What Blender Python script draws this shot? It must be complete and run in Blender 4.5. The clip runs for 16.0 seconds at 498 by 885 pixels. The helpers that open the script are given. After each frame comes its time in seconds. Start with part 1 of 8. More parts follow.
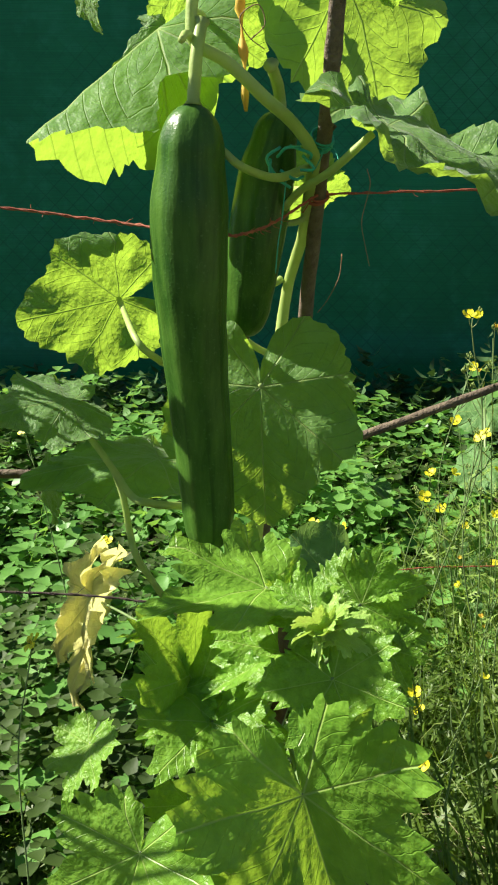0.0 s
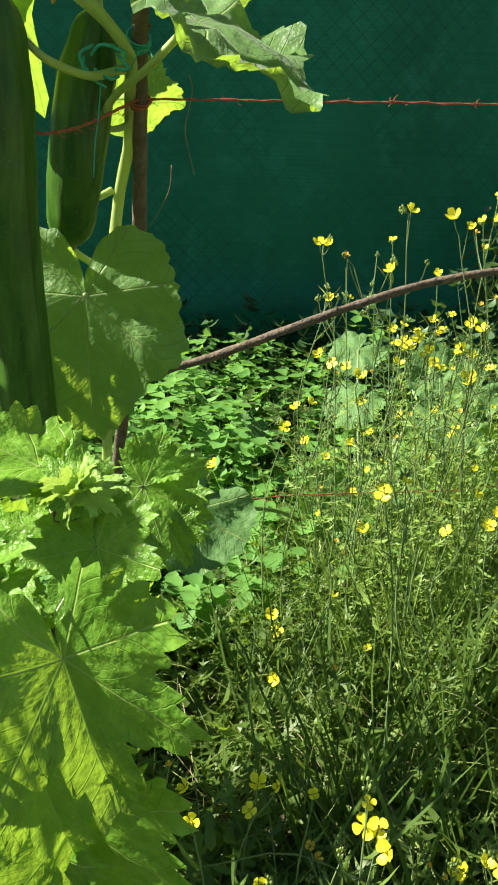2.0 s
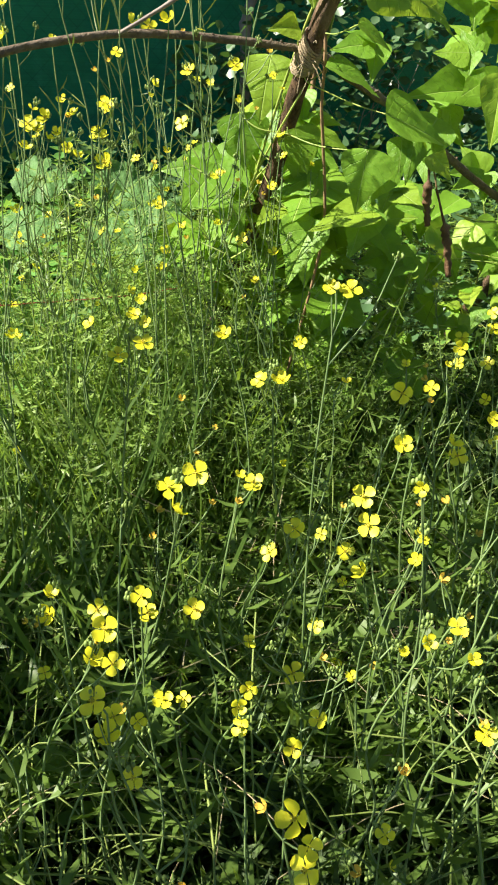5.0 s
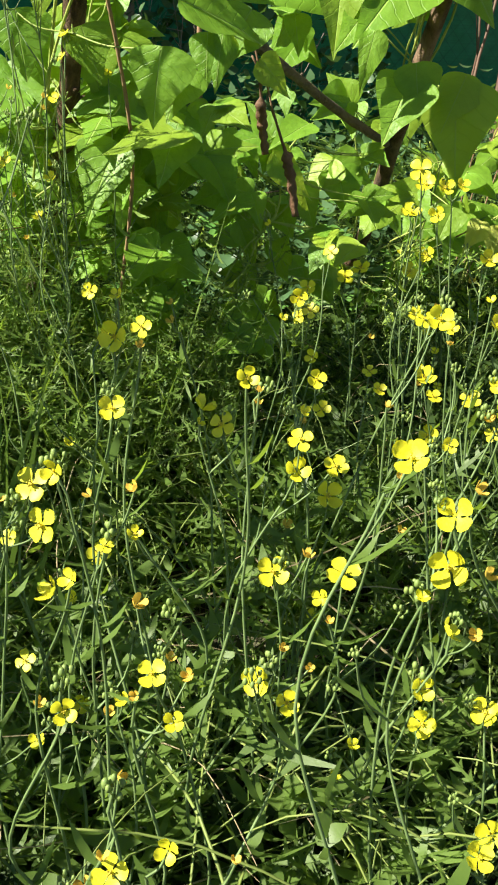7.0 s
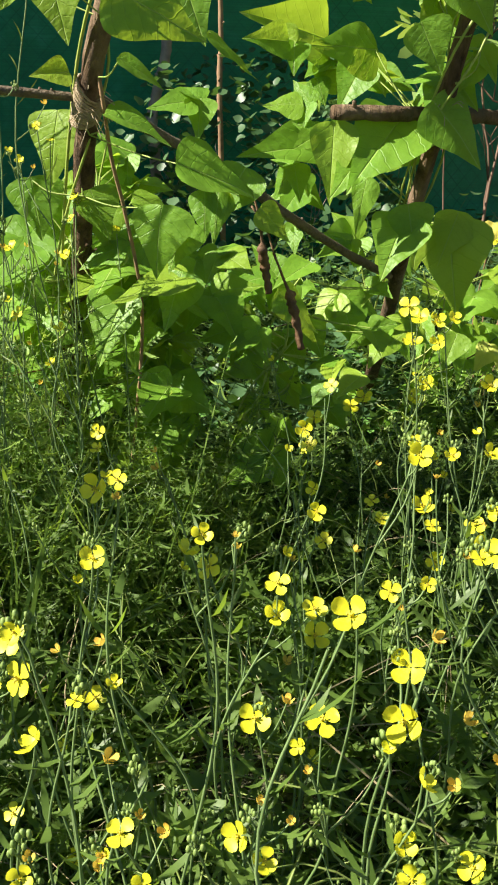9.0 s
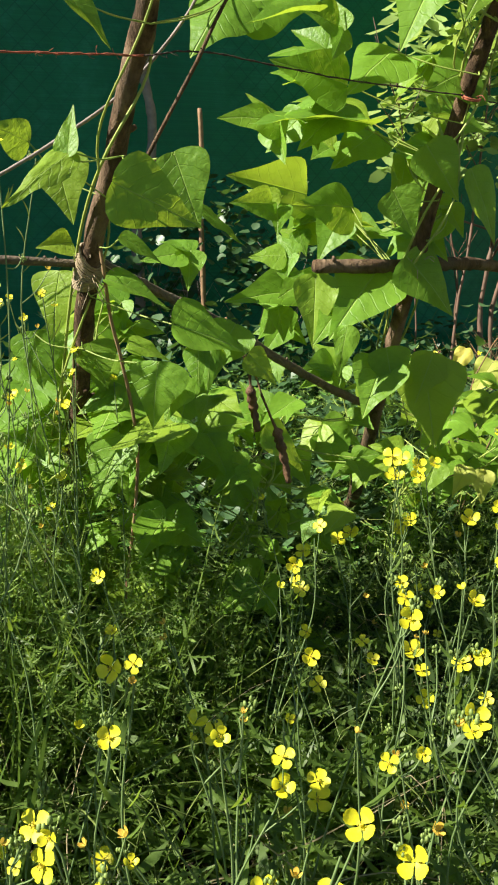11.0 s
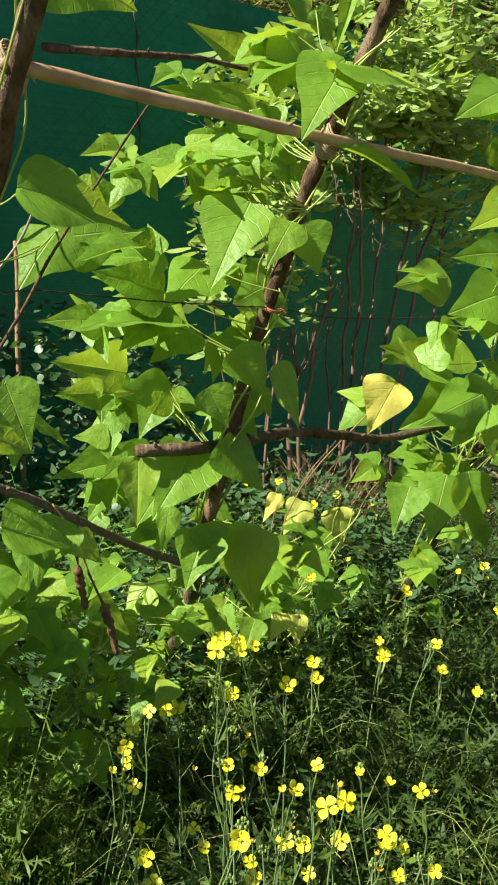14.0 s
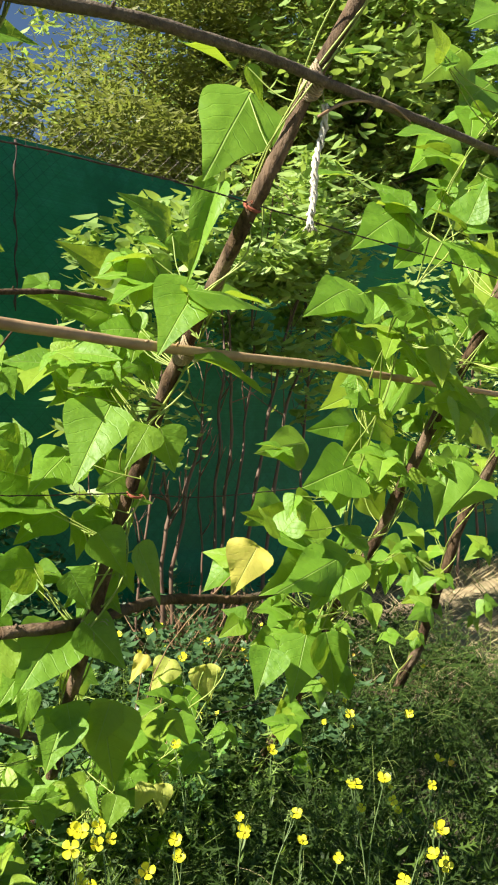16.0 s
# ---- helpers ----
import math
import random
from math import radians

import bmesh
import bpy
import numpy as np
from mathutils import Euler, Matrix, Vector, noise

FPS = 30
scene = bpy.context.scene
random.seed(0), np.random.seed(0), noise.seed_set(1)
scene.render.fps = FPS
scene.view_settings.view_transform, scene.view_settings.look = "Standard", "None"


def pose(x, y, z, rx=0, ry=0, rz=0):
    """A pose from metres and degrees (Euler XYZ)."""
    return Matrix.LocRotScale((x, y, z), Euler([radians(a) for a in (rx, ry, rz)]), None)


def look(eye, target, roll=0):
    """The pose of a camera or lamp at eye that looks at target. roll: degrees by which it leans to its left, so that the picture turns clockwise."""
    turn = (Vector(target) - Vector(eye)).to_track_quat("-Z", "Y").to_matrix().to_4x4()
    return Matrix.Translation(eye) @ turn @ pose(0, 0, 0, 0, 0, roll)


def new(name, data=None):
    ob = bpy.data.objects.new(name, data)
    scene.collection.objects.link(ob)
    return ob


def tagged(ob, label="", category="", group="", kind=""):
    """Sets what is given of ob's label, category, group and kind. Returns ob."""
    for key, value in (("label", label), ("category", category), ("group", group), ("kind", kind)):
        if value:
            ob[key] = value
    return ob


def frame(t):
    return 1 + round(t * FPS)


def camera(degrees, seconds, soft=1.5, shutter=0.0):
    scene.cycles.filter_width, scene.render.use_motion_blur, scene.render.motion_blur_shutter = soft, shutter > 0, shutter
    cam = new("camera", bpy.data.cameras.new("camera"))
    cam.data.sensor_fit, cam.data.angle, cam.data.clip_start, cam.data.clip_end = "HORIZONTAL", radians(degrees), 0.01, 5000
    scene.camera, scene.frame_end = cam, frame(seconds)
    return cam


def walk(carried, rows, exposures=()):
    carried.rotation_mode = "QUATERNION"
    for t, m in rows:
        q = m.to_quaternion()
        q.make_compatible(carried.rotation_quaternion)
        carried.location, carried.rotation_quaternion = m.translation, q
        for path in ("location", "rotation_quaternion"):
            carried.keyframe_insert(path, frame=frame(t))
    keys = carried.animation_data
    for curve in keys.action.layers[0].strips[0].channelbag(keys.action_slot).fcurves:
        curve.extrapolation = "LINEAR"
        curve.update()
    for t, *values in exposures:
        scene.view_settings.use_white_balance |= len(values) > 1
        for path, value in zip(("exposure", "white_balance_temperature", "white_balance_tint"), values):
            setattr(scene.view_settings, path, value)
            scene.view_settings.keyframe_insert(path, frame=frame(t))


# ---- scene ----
# ---- camera ----
cam = camera(32.89, 16.0, 2.1)
EXPOSURES = [(0, 1.36), (2, 1.56), (3.5, 1.68), (5, 1.62), (8.5, 1.51), (11, 1.35), (12.5, 1.33), (14, 1.37), (16, 1.43)]
PATH = [
    (0, (0.1015, 0.0413, 0.8592), (0.0657, 1.9737, 0.3449), 0.10),
    (0.5, (0.1141, 0.0468, 0.8471), (0.1228, 1.9720, 0.3054), 0.59),
    (1, (0.1326, 0.0455, 0.8377), (0.2011, 1.9642, 0.2776), 1.03),
    (1.5, (0.1500, 0.0344, 0.8311), (0.2765, 1.9441, 0.2504), 1.31),
    (2, (0.1743, 0.0229, 0.8190), (0.3521, 1.9217, 0.2168), 1.45),
    (2.5, (0.1927, 0.0114, 0.7949), (0.4157, 1.8918, 0.1513), 1.64),
    (3, (0.2128, -0.0010, 0.7667), (0.4829, 1.8496, 0.0577), 1.77),
    (3.5, (0.2407, -0.0058, 0.7421), (0.5904, 1.8075, -0.0257), 1.33),
    (4, (0.2772, -0.0151, 0.7244), (0.7299, 1.7551, -0.0889), 1.07),
    (4.5, (0.3119, -0.0214, 0.7083), (0.8627, 1.7120, -0.1235), 1.00),
    (5, (0.3487, -0.0153, 0.7014), (1.0050, 1.6758, -0.1409), 2.00),
    (5.2, (0.3692, -0.0083, 0.6938), (1.0606, 1.6643, -0.1572), 2.43),
    (7.3, (0.6056, 0.0921, 0.5959), (1.3537, 1.7257, -0.2826), 2.01),
    (7.5, (0.6125, 0.0914, 0.5897), (1.3445, 1.7413, -0.2717), 1.47),
    (8, (0.6283, 0.0898, 0.5892), (1.3150, 1.7946, -0.1995), 0.43),
    (8.5, (0.6243, 0.0827, 0.6097), (1.3035, 1.8306, -0.0857), -0.32),
    (8.7, (0.6251, 0.0752, 0.6198), (1.3072, 1.8330, -0.0472), -0.70),
    (10.8, (0.6015, 0.0469, 0.7022), (1.3429, 1.8498, 0.2551), -1.54),
    (11, (0.5991, 0.0443, 0.7111), (1.3604, 1.8419, 0.2762), -1.52),
    (11.5, (0.5886, 0.0397, 0.7430), (1.4089, 1.8164, 0.3302), -1.28),
    (12, (0.5930, 0.0307, 0.7690), (1.5092, 1.7647, 0.3769), -1.00),
    (12.5, (0.5966, 0.0209, 0.7927), (1.6190, 1.6992, 0.4212), -0.13),
    (13, (0.5921, 0.0156, 0.8150), (1.6739, 1.6637, 0.4781), 0.27),
    (13.5, (0.5812, 0.0180, 0.8364), (1.7022, 1.6432, 0.5167), -0.13),
    (14, (0.5690, 0.0051, 0.8662), (1.7242, 1.6161, 0.6012), -0.81),
    (14.5, (0.5586, -0.0083, 0.8916), (1.7505, 1.5883, 0.7176), -0.93),
    (15, (0.5505, -0.0284, 0.9153), (1.7928, 1.5365, 0.8274), -0.84),
    (15.5, (0.5542, -0.0468, 0.9440), (1.8686, 1.4603, 0.9110), -0.46),
    (16, (0.5556, -0.0610, 0.9663), (1.9399, 1.3824, 0.9732), -0.44),
]
walk(cam, [(t, look(eye, target, roll)) for t, eye, target, roll in PATH], EXPOSURES)

# ---- light ----
world = bpy.data.worlds.new("sky")
scene.world = world
world.use_nodes = True
wn = world.node_tree.nodes
sky = wn.new("ShaderNodeTexSky")
sky.sky_type, sky.sun_disc = "NISHITA", False
SUN = Vector((-0.72, 0.13, 0.66)).normalized()
sky.dust_density, sky.ozone_density = 0.2, 4.0
sky.sun_elevation = math.asin(SUN.z)
sky.sun_rotation = math.atan2(SUN.x, SUN.y)
wn["Background"].inputs["Strength"].default_value = 0.036
world.node_tree.links.new(sky.outputs["Color"], wn["Background"].inputs["Color"])
sun_data = bpy.data.lights.new("sun", "SUN")
sun_data.energy, sun_data.angle, sun_data.color = 5.0, radians(0.53), (1.0, 0.94, 0.82)
sun = new("sun", sun_data)
sun.matrix_world = look(SUN * 20, (0, 0, 0))


# ---- materials ----
class Mat:
    """A small wrapper for building node materials."""

    def __init__(self, name):
        self.m = bpy.data.materials.new(name)
        self.m.use_nodes = True
        self.t = self.m.node_tree
        self.p = self.t.nodes["Principled BSDF"]
        self.out = self.t.nodes["Material Output"]

    def node(self, kind, **kw):
        n = self.t.nodes.new("ShaderNode" + kind)
        for k, v in kw.items():
            if k in n.inputs:
                self.put(v, n.inputs[k])
        return n

    def put(self, v, socket):
        if isinstance(v, bpy.types.NodeSocket):
            self.t.links.new(v, socket)
        else:
            socket.default_value = v

    def math(self, op, a, b=0.0, c=0.0):
        n = self.t.nodes.new("ShaderNodeMath")
        n.operation = op
        for s, v in zip(n.inputs, (a, b, c)):
            self.put(v, s)
        return n.outputs[0]

    def mix(self, f, a, b, mode="MIX"):
        n = self.t.nodes.new("ShaderNodeMix")
        n.data_type, n.blend_type = "RGBA", mode
        self.put(f, n.inputs[0])
        self.put(a, n.inputs[6])
        self.put(b, n.inputs[7])
        return n.outputs[2]

    def noise(self, scale, detail=4.0, rough=0.55, coord=None):
        n = self.node("TexNoise", Scale=scale, Detail=detail, Roughness=rough)
        if coord is None:
            coord = self.coord("Object")
        self.t.links.new(coord, n.inputs["Vector"])
        return n.outputs["Fac"]

    def coord(self, which):
        n = self.t.nodes.new("ShaderNodeTexCoord")
        return n.outputs[which]

    def ramp(self, f, lo, hi, a=0.0, b=1.0):
        n = self.node("MapRange")
        n.clamp = True
        for s, v in zip(n.inputs[:5], (f, lo, hi, a, b)):
            self.put(v, s)
        return n.outputs[0]

    def bump(self, height, strength, distance):
        n = self.node("Bump", Height=height, Strength=strength, Distance=distance)
        self.put(n.outputs[0], self.p.inputs["Normal"])
        return n.outputs[0]

    def rnd(self):
        return self.t.nodes.new("ShaderNodeObjectInfo").outputs["Random"]

    def island(self):
        return self.t.nodes.new("ShaderNodeNewGeometry").outputs["Random Per Island"]

    def thin(self, color, amount, normal=None):
        """Light passing through: a translucent share."""
        tr = self.node("BsdfTranslucent", Color=color)
        if normal is not None:
            self.put(normal, tr.inputs["Normal"])
        mx = self.node("MixShader", Fac=amount)
        self.t.links.new(self.p.outputs[0], mx.inputs[1])
        self.t.links.new(tr.outputs[0], mx.inputs[2])
        self.t.links.new(mx.outputs[0], self.out.inputs["Surface"])


def rgb(r, g, b):
    return (r, g, b, 1.0)


def leaf_material(name, dark, light, through_col, veins, gloss=0.42, share=0.42, blister=0.5, spots=0.0, hairy=0.0):
    """Green blade with veins: 'fan' spreads from the stalk, 'feather' runs off a midrib, 'none' for small leaves."""
    k = Mat(name)
    co = k.coord("Object")
    vary = k.rnd() if veins != "none" else k.island()
    tone = k.noise(7.0 if veins != "none" else 2.5, 4.0, 0.6, co)
    base = k.mix(k.ramp(tone, 0.2, 0.9) if veins == "feather" else k.ramp(tone, 0.35, 0.7), dark, light)
    base = k.mix(k.ramp(vary, 0.0, 1.0, 0.0, 0.55), base, light)
    if veins == "feather":
        # a few leaves are younger or older and yellower
        base = k.mix(k.ramp(k.math("FRACT", k.math("MULTIPLY", vary, 17.0)), 0.72, 1.0, 0.0, 0.55), base, (light[0] * 1.75, light[1] * 1.18, light[2], 1))
    height = k.noise(11.0 if veins != "none" else 300.0, 3.0, 0.5, co)
    tcol = through_col
    if veins != "none":
        sep = k.node("SeparateXYZ", Vector=co)
        x, y = sep.outputs[0], sep.outputs[1]
        ax = k.math("ABSOLUTE", x)
        if veins == "fan":
            ang = k.math("ARCTAN2", x, y)
            r = k.math("SQRT", k.math("ADD", k.math("MULTIPLY", x, x), k.math("MULTIPLY", y, y)))
            off = k.math("PINGPONG", k.math("ADD", ang, 0.0), 0.42)
            near = k.math("MULTIPLY", off, r)
            main = k.ramp(near, 0.0015, 0.009, 1.0, 0.0)
            wave = k.math("SINE", k.math("ADD", k.math("MULTIPLY", r, 48.0), k.math("MULTIPLY", off, -34.0)))
        else:
            main = k.ramp(ax, 0.002, 0.011, 1.0, 0.0)
            near = k.math("SUBTRACT", y, k.math("ADD", k.math("MULTIPLY", ax, 0.5), k.math("MULTIPLY", k.math("MULTIPLY", ax, ax), 0.6)))
            bowed = k.math("ADD", near, k.math("MULTIPLY", k.noise(4.0, 2.0, 0.5, co), 0.16))
            wave = k.math("SINE", k.math("MULTIPLY", bowed, 40.0))
        side = k.ramp(wave, 0.93, 1.0, 0.0, 0.4 if veins == "fan" else 0.24)
        vein = k.math("MAXIMUM", main, side)
        net = k.node("TexVoronoi", Scale=30.0)
        net.feature = "DISTANCE_TO_EDGE"
        k.t.links.new(co, net.inputs["Vector"])
        fine = k.ramp(net.outputs["Distance"], 0.0, 0.05, 1.0, 0.0)
        vein2 = k.math("MAXIMUM", vein, k.math("MULTIPLY", fine, 0.16))
        base = k.mix(k.math("MULTIPLY", vein2, 0.22 if veins == "feather" else 0.30), base, (light[0] * 2.0, light[1] * 1.6, light[2] * 1.6, 1))
        base = k.mix(k.math("MULTIPLY", main, 0.75 if veins == "fan" else 0.5), base, rgb(0.40, 0.52, 0.15))
        tcol = k.mix(k.math("MULTIPLY", vein2, 0.5), through_col, dark)
        height = k.math("SUBTRACT", k.math("MULTIPLY", height, 0.35 if veins == "feather" else 0.7), k.math("MULTIPLY", vein, 0.5))
        if spots:
            sp = k.ramp(k.noise(9.0, 5.0, 0.7, co), 0.66, 0.72, 0.0, spots)
            base = k.mix(sp, base, rgb(0.25, 0.19, 0.06))
    k.put(base, k.p.inputs["Base Color"])
    k.put(gloss, k.p.inputs["Roughness"])
    k.put(0.30 if veins == "feather" else 0.28, k.p.inputs["Specular IOR Level"])
    k.put(hairy, k.p.inputs["Sheen Weight"])
    nrm = k.bump(height, blister, 0.009 if veins != "none" else 0.001)
    k.thin(tcol, share, nrm)
    return k.m


BEAN = leaf_material("bean_leaf", rgb(0.055, 0.150, 0.012), rgb(0.185, 0.338, 0.034), rgb(0.60, 0.82, 0.05), "feather", 0.46, 0.31, 0.42)
BEAN_OLD = leaf_material("old_bean_leaf", rgb(0.38, 0.48, 0.07), rgb(0.66, 0.68, 0.17), rgb(0.80, 0.80, 0.14), "feather", 0.6, 0.5, 0.35, 0.35)
CUKE_LEAF = leaf_material("cucumber_leaf", rgb(0.070, 0.175, 0.035), rgb(0.165, 0.310, 0.080), rgb(0.46, 0.70, 0.06), "fan", 0.48, 0.44, 0.55, 0.15, 0.22)
VINE_LEAF = leaf_material("vine_leaf", rgb(0.058, 0.165, 0.014), rgb(0.20, 0.38, 0.045), rgb(0.52, 0.80, 0.06), "fan", 0.36, 0.30, 0.40)
VINE_OLD = leaf_material("old_vine_leaf", rgb(0.66, 0.62, 0.20), rgb(0.84, 0.80, 0.40), rgb(0.88, 0.84, 0.32), "fan", 0.6, 0.45, 0.4, 0.2)
VINE_YOUNG = leaf_material("young_vine_leaf", rgb(0.20, 0.36, 0.06), rgb(0.36, 0.54, 0.14), rgb(0.60, 0.82, 0.12), "fan", 0.30, 0.30, 0.35)
SQUASH = leaf_material("squash_leaf", rgb(0.07, 0.17, 0.045), rgb(0.14, 0.27, 0.085), rgb(0.30, 0.50, 0.10), "fan", 0.6, 0.3, 0.5)
WEED = leaf_material("weed_leaf", rgb(0.042, 0.082, 0.012), rgb(0.138, 0.212, 0.046), rgb(0.36, 0.54, 0.05), "none", 0.45, 0.34, 0.2)
# weed leaf with the shade of the undergrowth put into its colour
SHADED_WEED = leaf_material("shaded_weed_leaf", rgb(0.020, 0.042, 0.008), rgb(0.046, 0.082, 0.015), rgb(0.14, 0.26, 0.03), "none", 0.6, 0.22, 0.2)
GRASS = leaf_material("grass", rgb(0.032, 0.066, 0.012), rgb(0.088, 0.152, 0.032), rgb(0.26, 0.43, 0.06), "none", 0.40, 0.22, 0.2)
# brighter weed leaf, with the sun on the weeds put into its colour
SUNLIT_WEED = leaf_material("sunlit_weed_leaf", rgb(0.10, 0.18, 0.03), rgb(0.28, 0.40, 0.10), rgb(0.46, 0.64, 0.08), "none", 0.45, 0.3, 0.2)
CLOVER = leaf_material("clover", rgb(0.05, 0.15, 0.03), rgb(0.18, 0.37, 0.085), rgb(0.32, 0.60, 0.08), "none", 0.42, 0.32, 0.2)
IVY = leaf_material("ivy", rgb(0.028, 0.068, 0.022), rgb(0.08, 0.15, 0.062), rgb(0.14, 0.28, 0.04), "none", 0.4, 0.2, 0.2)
SHRUB = leaf_material("shrub_leaf", rgb(0.085, 0.18, 0.034), rgb(0.35, 0.46, 0.14), rgb(0.48, 0.66, 0.10), "none", 0.42, 0.33, 0.2)
TREE = leaf_material("tree_leaf", rgb(0.070, 0.095, 0.020), rgb(0.25, 0.26, 0.065), rgb(0.32, 0.38, 0.06), "none", 0.45, 0.35, 0.2)
STALKS = leaf_material("pale_stalk", rgb(0.09, 0.14, 0.028), rgb(0.26, 0.32, 0.085), rgb(0.28, 0.42, 0.05), "none", 0.42, 0.12, 0.2)
STRAW = leaf_material("straw", rgb(0.32, 0.25, 0.13), rgb(0.52, 0.44, 0.26), rgb(0.5, 0.42, 0.2), "none", 0.7, 0.2, 0.2)


def petal_material():
    k = Mat("petal")
    r = k.node("VectorMath", Vector=k.coord("Object"))
    r.operation = "LENGTH"
    t = k.ramp(r.outputs["Value"], 0.1, 0.9)
    streak = k.noise(9.0, 2.0, 0.5)
    col = k.mix(t, rgb(0.86, 0.74, 0.008), rgb(0.93, 0.87, 0.03))
    col = k.mix(k.ramp(streak, 0.4, 0.75, 0.0, 0.4), col, rgb(0.90, 0.86, 0.10))
    k.put(col, k.p.inputs["Base Color"])
    k.put(0.5, k.p.inputs["Roughness"])
    k.thin(rgb(0.90, 0.88, 0.05), 0.35)
    return k.m


def plain(name, a, b, scale, rough=0.6, bump=0.3, dist=0.003, share=0.0, third=None):
    k = Mat(name)
    n = k.noise(scale, 5.0, 0.6)
    col = k.mix(k.ramp(n, 0.3, 0.7), a, b)
    if third:
        col = k.mix(k.ramp(k.noise(scale * 0.22, 4.0, 0.65), 0.5, 0.68), col, third)
    col = k.mix(k.ramp(k.rnd(), 0, 1, 0, 0.3), col, b)
    k.put(col, k.p.inputs["Base Color"])
    k.put(rough, k.p.inputs["Roughness"])
    k.bump(k.noise(scale * 2.2, 4.0, 0.6), bump, dist)
    if share:
        k.thin(b, share)
    return k.m


PETAL = petal_material()
PETAL_DRY = plain("faded_petal", rgb(0.66, 0.38, 0.04), rgb(0.84, 0.62, 0.09), 60, 0.7, 0.3, 0.001, 0.3)
STAMEN = plain("stamen", rgb(0.42, 0.36, 0.02), rgb(0.60, 0.48, 0.03), 200, 0.6)
BUD = plain("flower_bud", rgb(0.15, 0.24, 0.06), rgb(0.28, 0.37, 0.09), 150, 0.55, 0.2, 0.001, 0.2)
STEM = plain("green_stem", rgb(0.10, 0.17, 0.05), rgb(0.21, 0.30, 0.11), 40, 0.5, 0.2, 0.001, 0.15)
CUKE_STEM = plain("cucumber_stem", rgb(0.33, 0.47, 0.10), rgb(0.48, 0.60, 0.20), 60, 0.5, 0.5, 0.001, 0.3)
BEAN_STEM = plain("bean_stem", rgb(0.20, 0.32, 0.05), rgb(0.42, 0.48, 0.11), 30, 0.5, 0.2, 0.001, 0.15)
DRY_STEM = plain("dry_stem", rgb(0.16, 0.09, 0.045), rgb(0.32, 0.20, 0.10), 40, 0.8, 0.5, 0.002)
TWINE = plain("red_twine", rgb(0.24, 0.05, 0.03), rgb(0.40, 0.12, 0.06), 300, 0.8, 0.6, 0.001)
TWINE_OLD = plain("dark_twine", rgb(0.022, 0.015, 0.012), rgb(0.07, 0.042, 0.03), 300, 0.8, 0.6, 0.001)
TEAL_STRING = plain("teal_string", rgb(0.02, 0.28, 0.20), rgb(0.05, 0.45, 0.33), 200, 0.6)
ROPE = plain("pale_rope", rgb(0.66, 0.60, 0.48), rgb(0.84, 0.79, 0.67), 200, 0.85, 0.6, 0.002)
LASH = plain("frayed_cord", rgb(0.24, 0.17, 0.10), rgb(0.46, 0.37, 0.24), 260, 0.9, 0.7, 0.002)
CANE = plain("red_cane", rgb(0.065, 0.038, 0.025), rgb(0.18, 0.110, 0.070), 25, 0.6, 0.4, 0.002, 0.0, rgb(0.16, 0.08, 0.05))
GREYWOOD = plain("grey_wood", rgb(0.15, 0.12, 0.10), rgb(0.30, 0.25, 0.21), 30, 0.75, 0.5, 0.003)
PALEWOOD = plain("pale_cane", rgb(0.25, 0.15, 0.075), rgb(0.48, 0.33, 0.18), 26, 0.6, 0.5, 0.003, 0.0, rgb(0.18, 0.10, 0.05))
POD = plain("dry_pod", rgb(0.06, 0.030, 0.015), rgb(0.18, 0.095, 0.045), 60, 0.75, 0.7, 0.004)


def bark_material():
    k = Mat("bark")
    mp = k.node("Mapping", Vector=k.coord("Object"))
    mp.inputs["Scale"].default_value = (1, 1, 0.35)
    co = mp.outputs[0]
    grain = k.noise(70.0, 6.0, 0.7, co)
    patch = k.noise(14.0, 5.0, 0.6, co)
    col = k.mix(k.ramp(grain, 0.32, 0.68), rgb(0.022, 0.014, 0.008), rgb(0.170, 0.105, 0.058))
    col = k.mix(k.ramp(patch, 0.5, 0.64, 0.0, 0.55), col, rgb(0.33, 0.235, 0.155))
    col = k.mix(k.ramp(k.noise(6.0, 3.0, 0.5, co), 0.56, 0.7, 0.0, 0.5), col, rgb(0.12, 0.11, 0.08))
    k.put(col, k.p.inputs["Base Color"])
    k.put(0.85, k.p.inputs["Roughness"])
    k.put(0.2, k.p.inputs["Specular IOR Level"])
    k.bump(k.math("ADD", grain, k.math("MULTIPLY", patch, 0.8)), 1.0, 0.010)
    return k.m


BARK = bark_material()
GREYBARK = plain("grey_bark", rgb(0.050, 0.036, 0.024), rgb(0.19, 0.145, 0.095), 90, 0.85, 0.9, 0.004, 0.0, rgb(0.11, 0.075, 0.045))


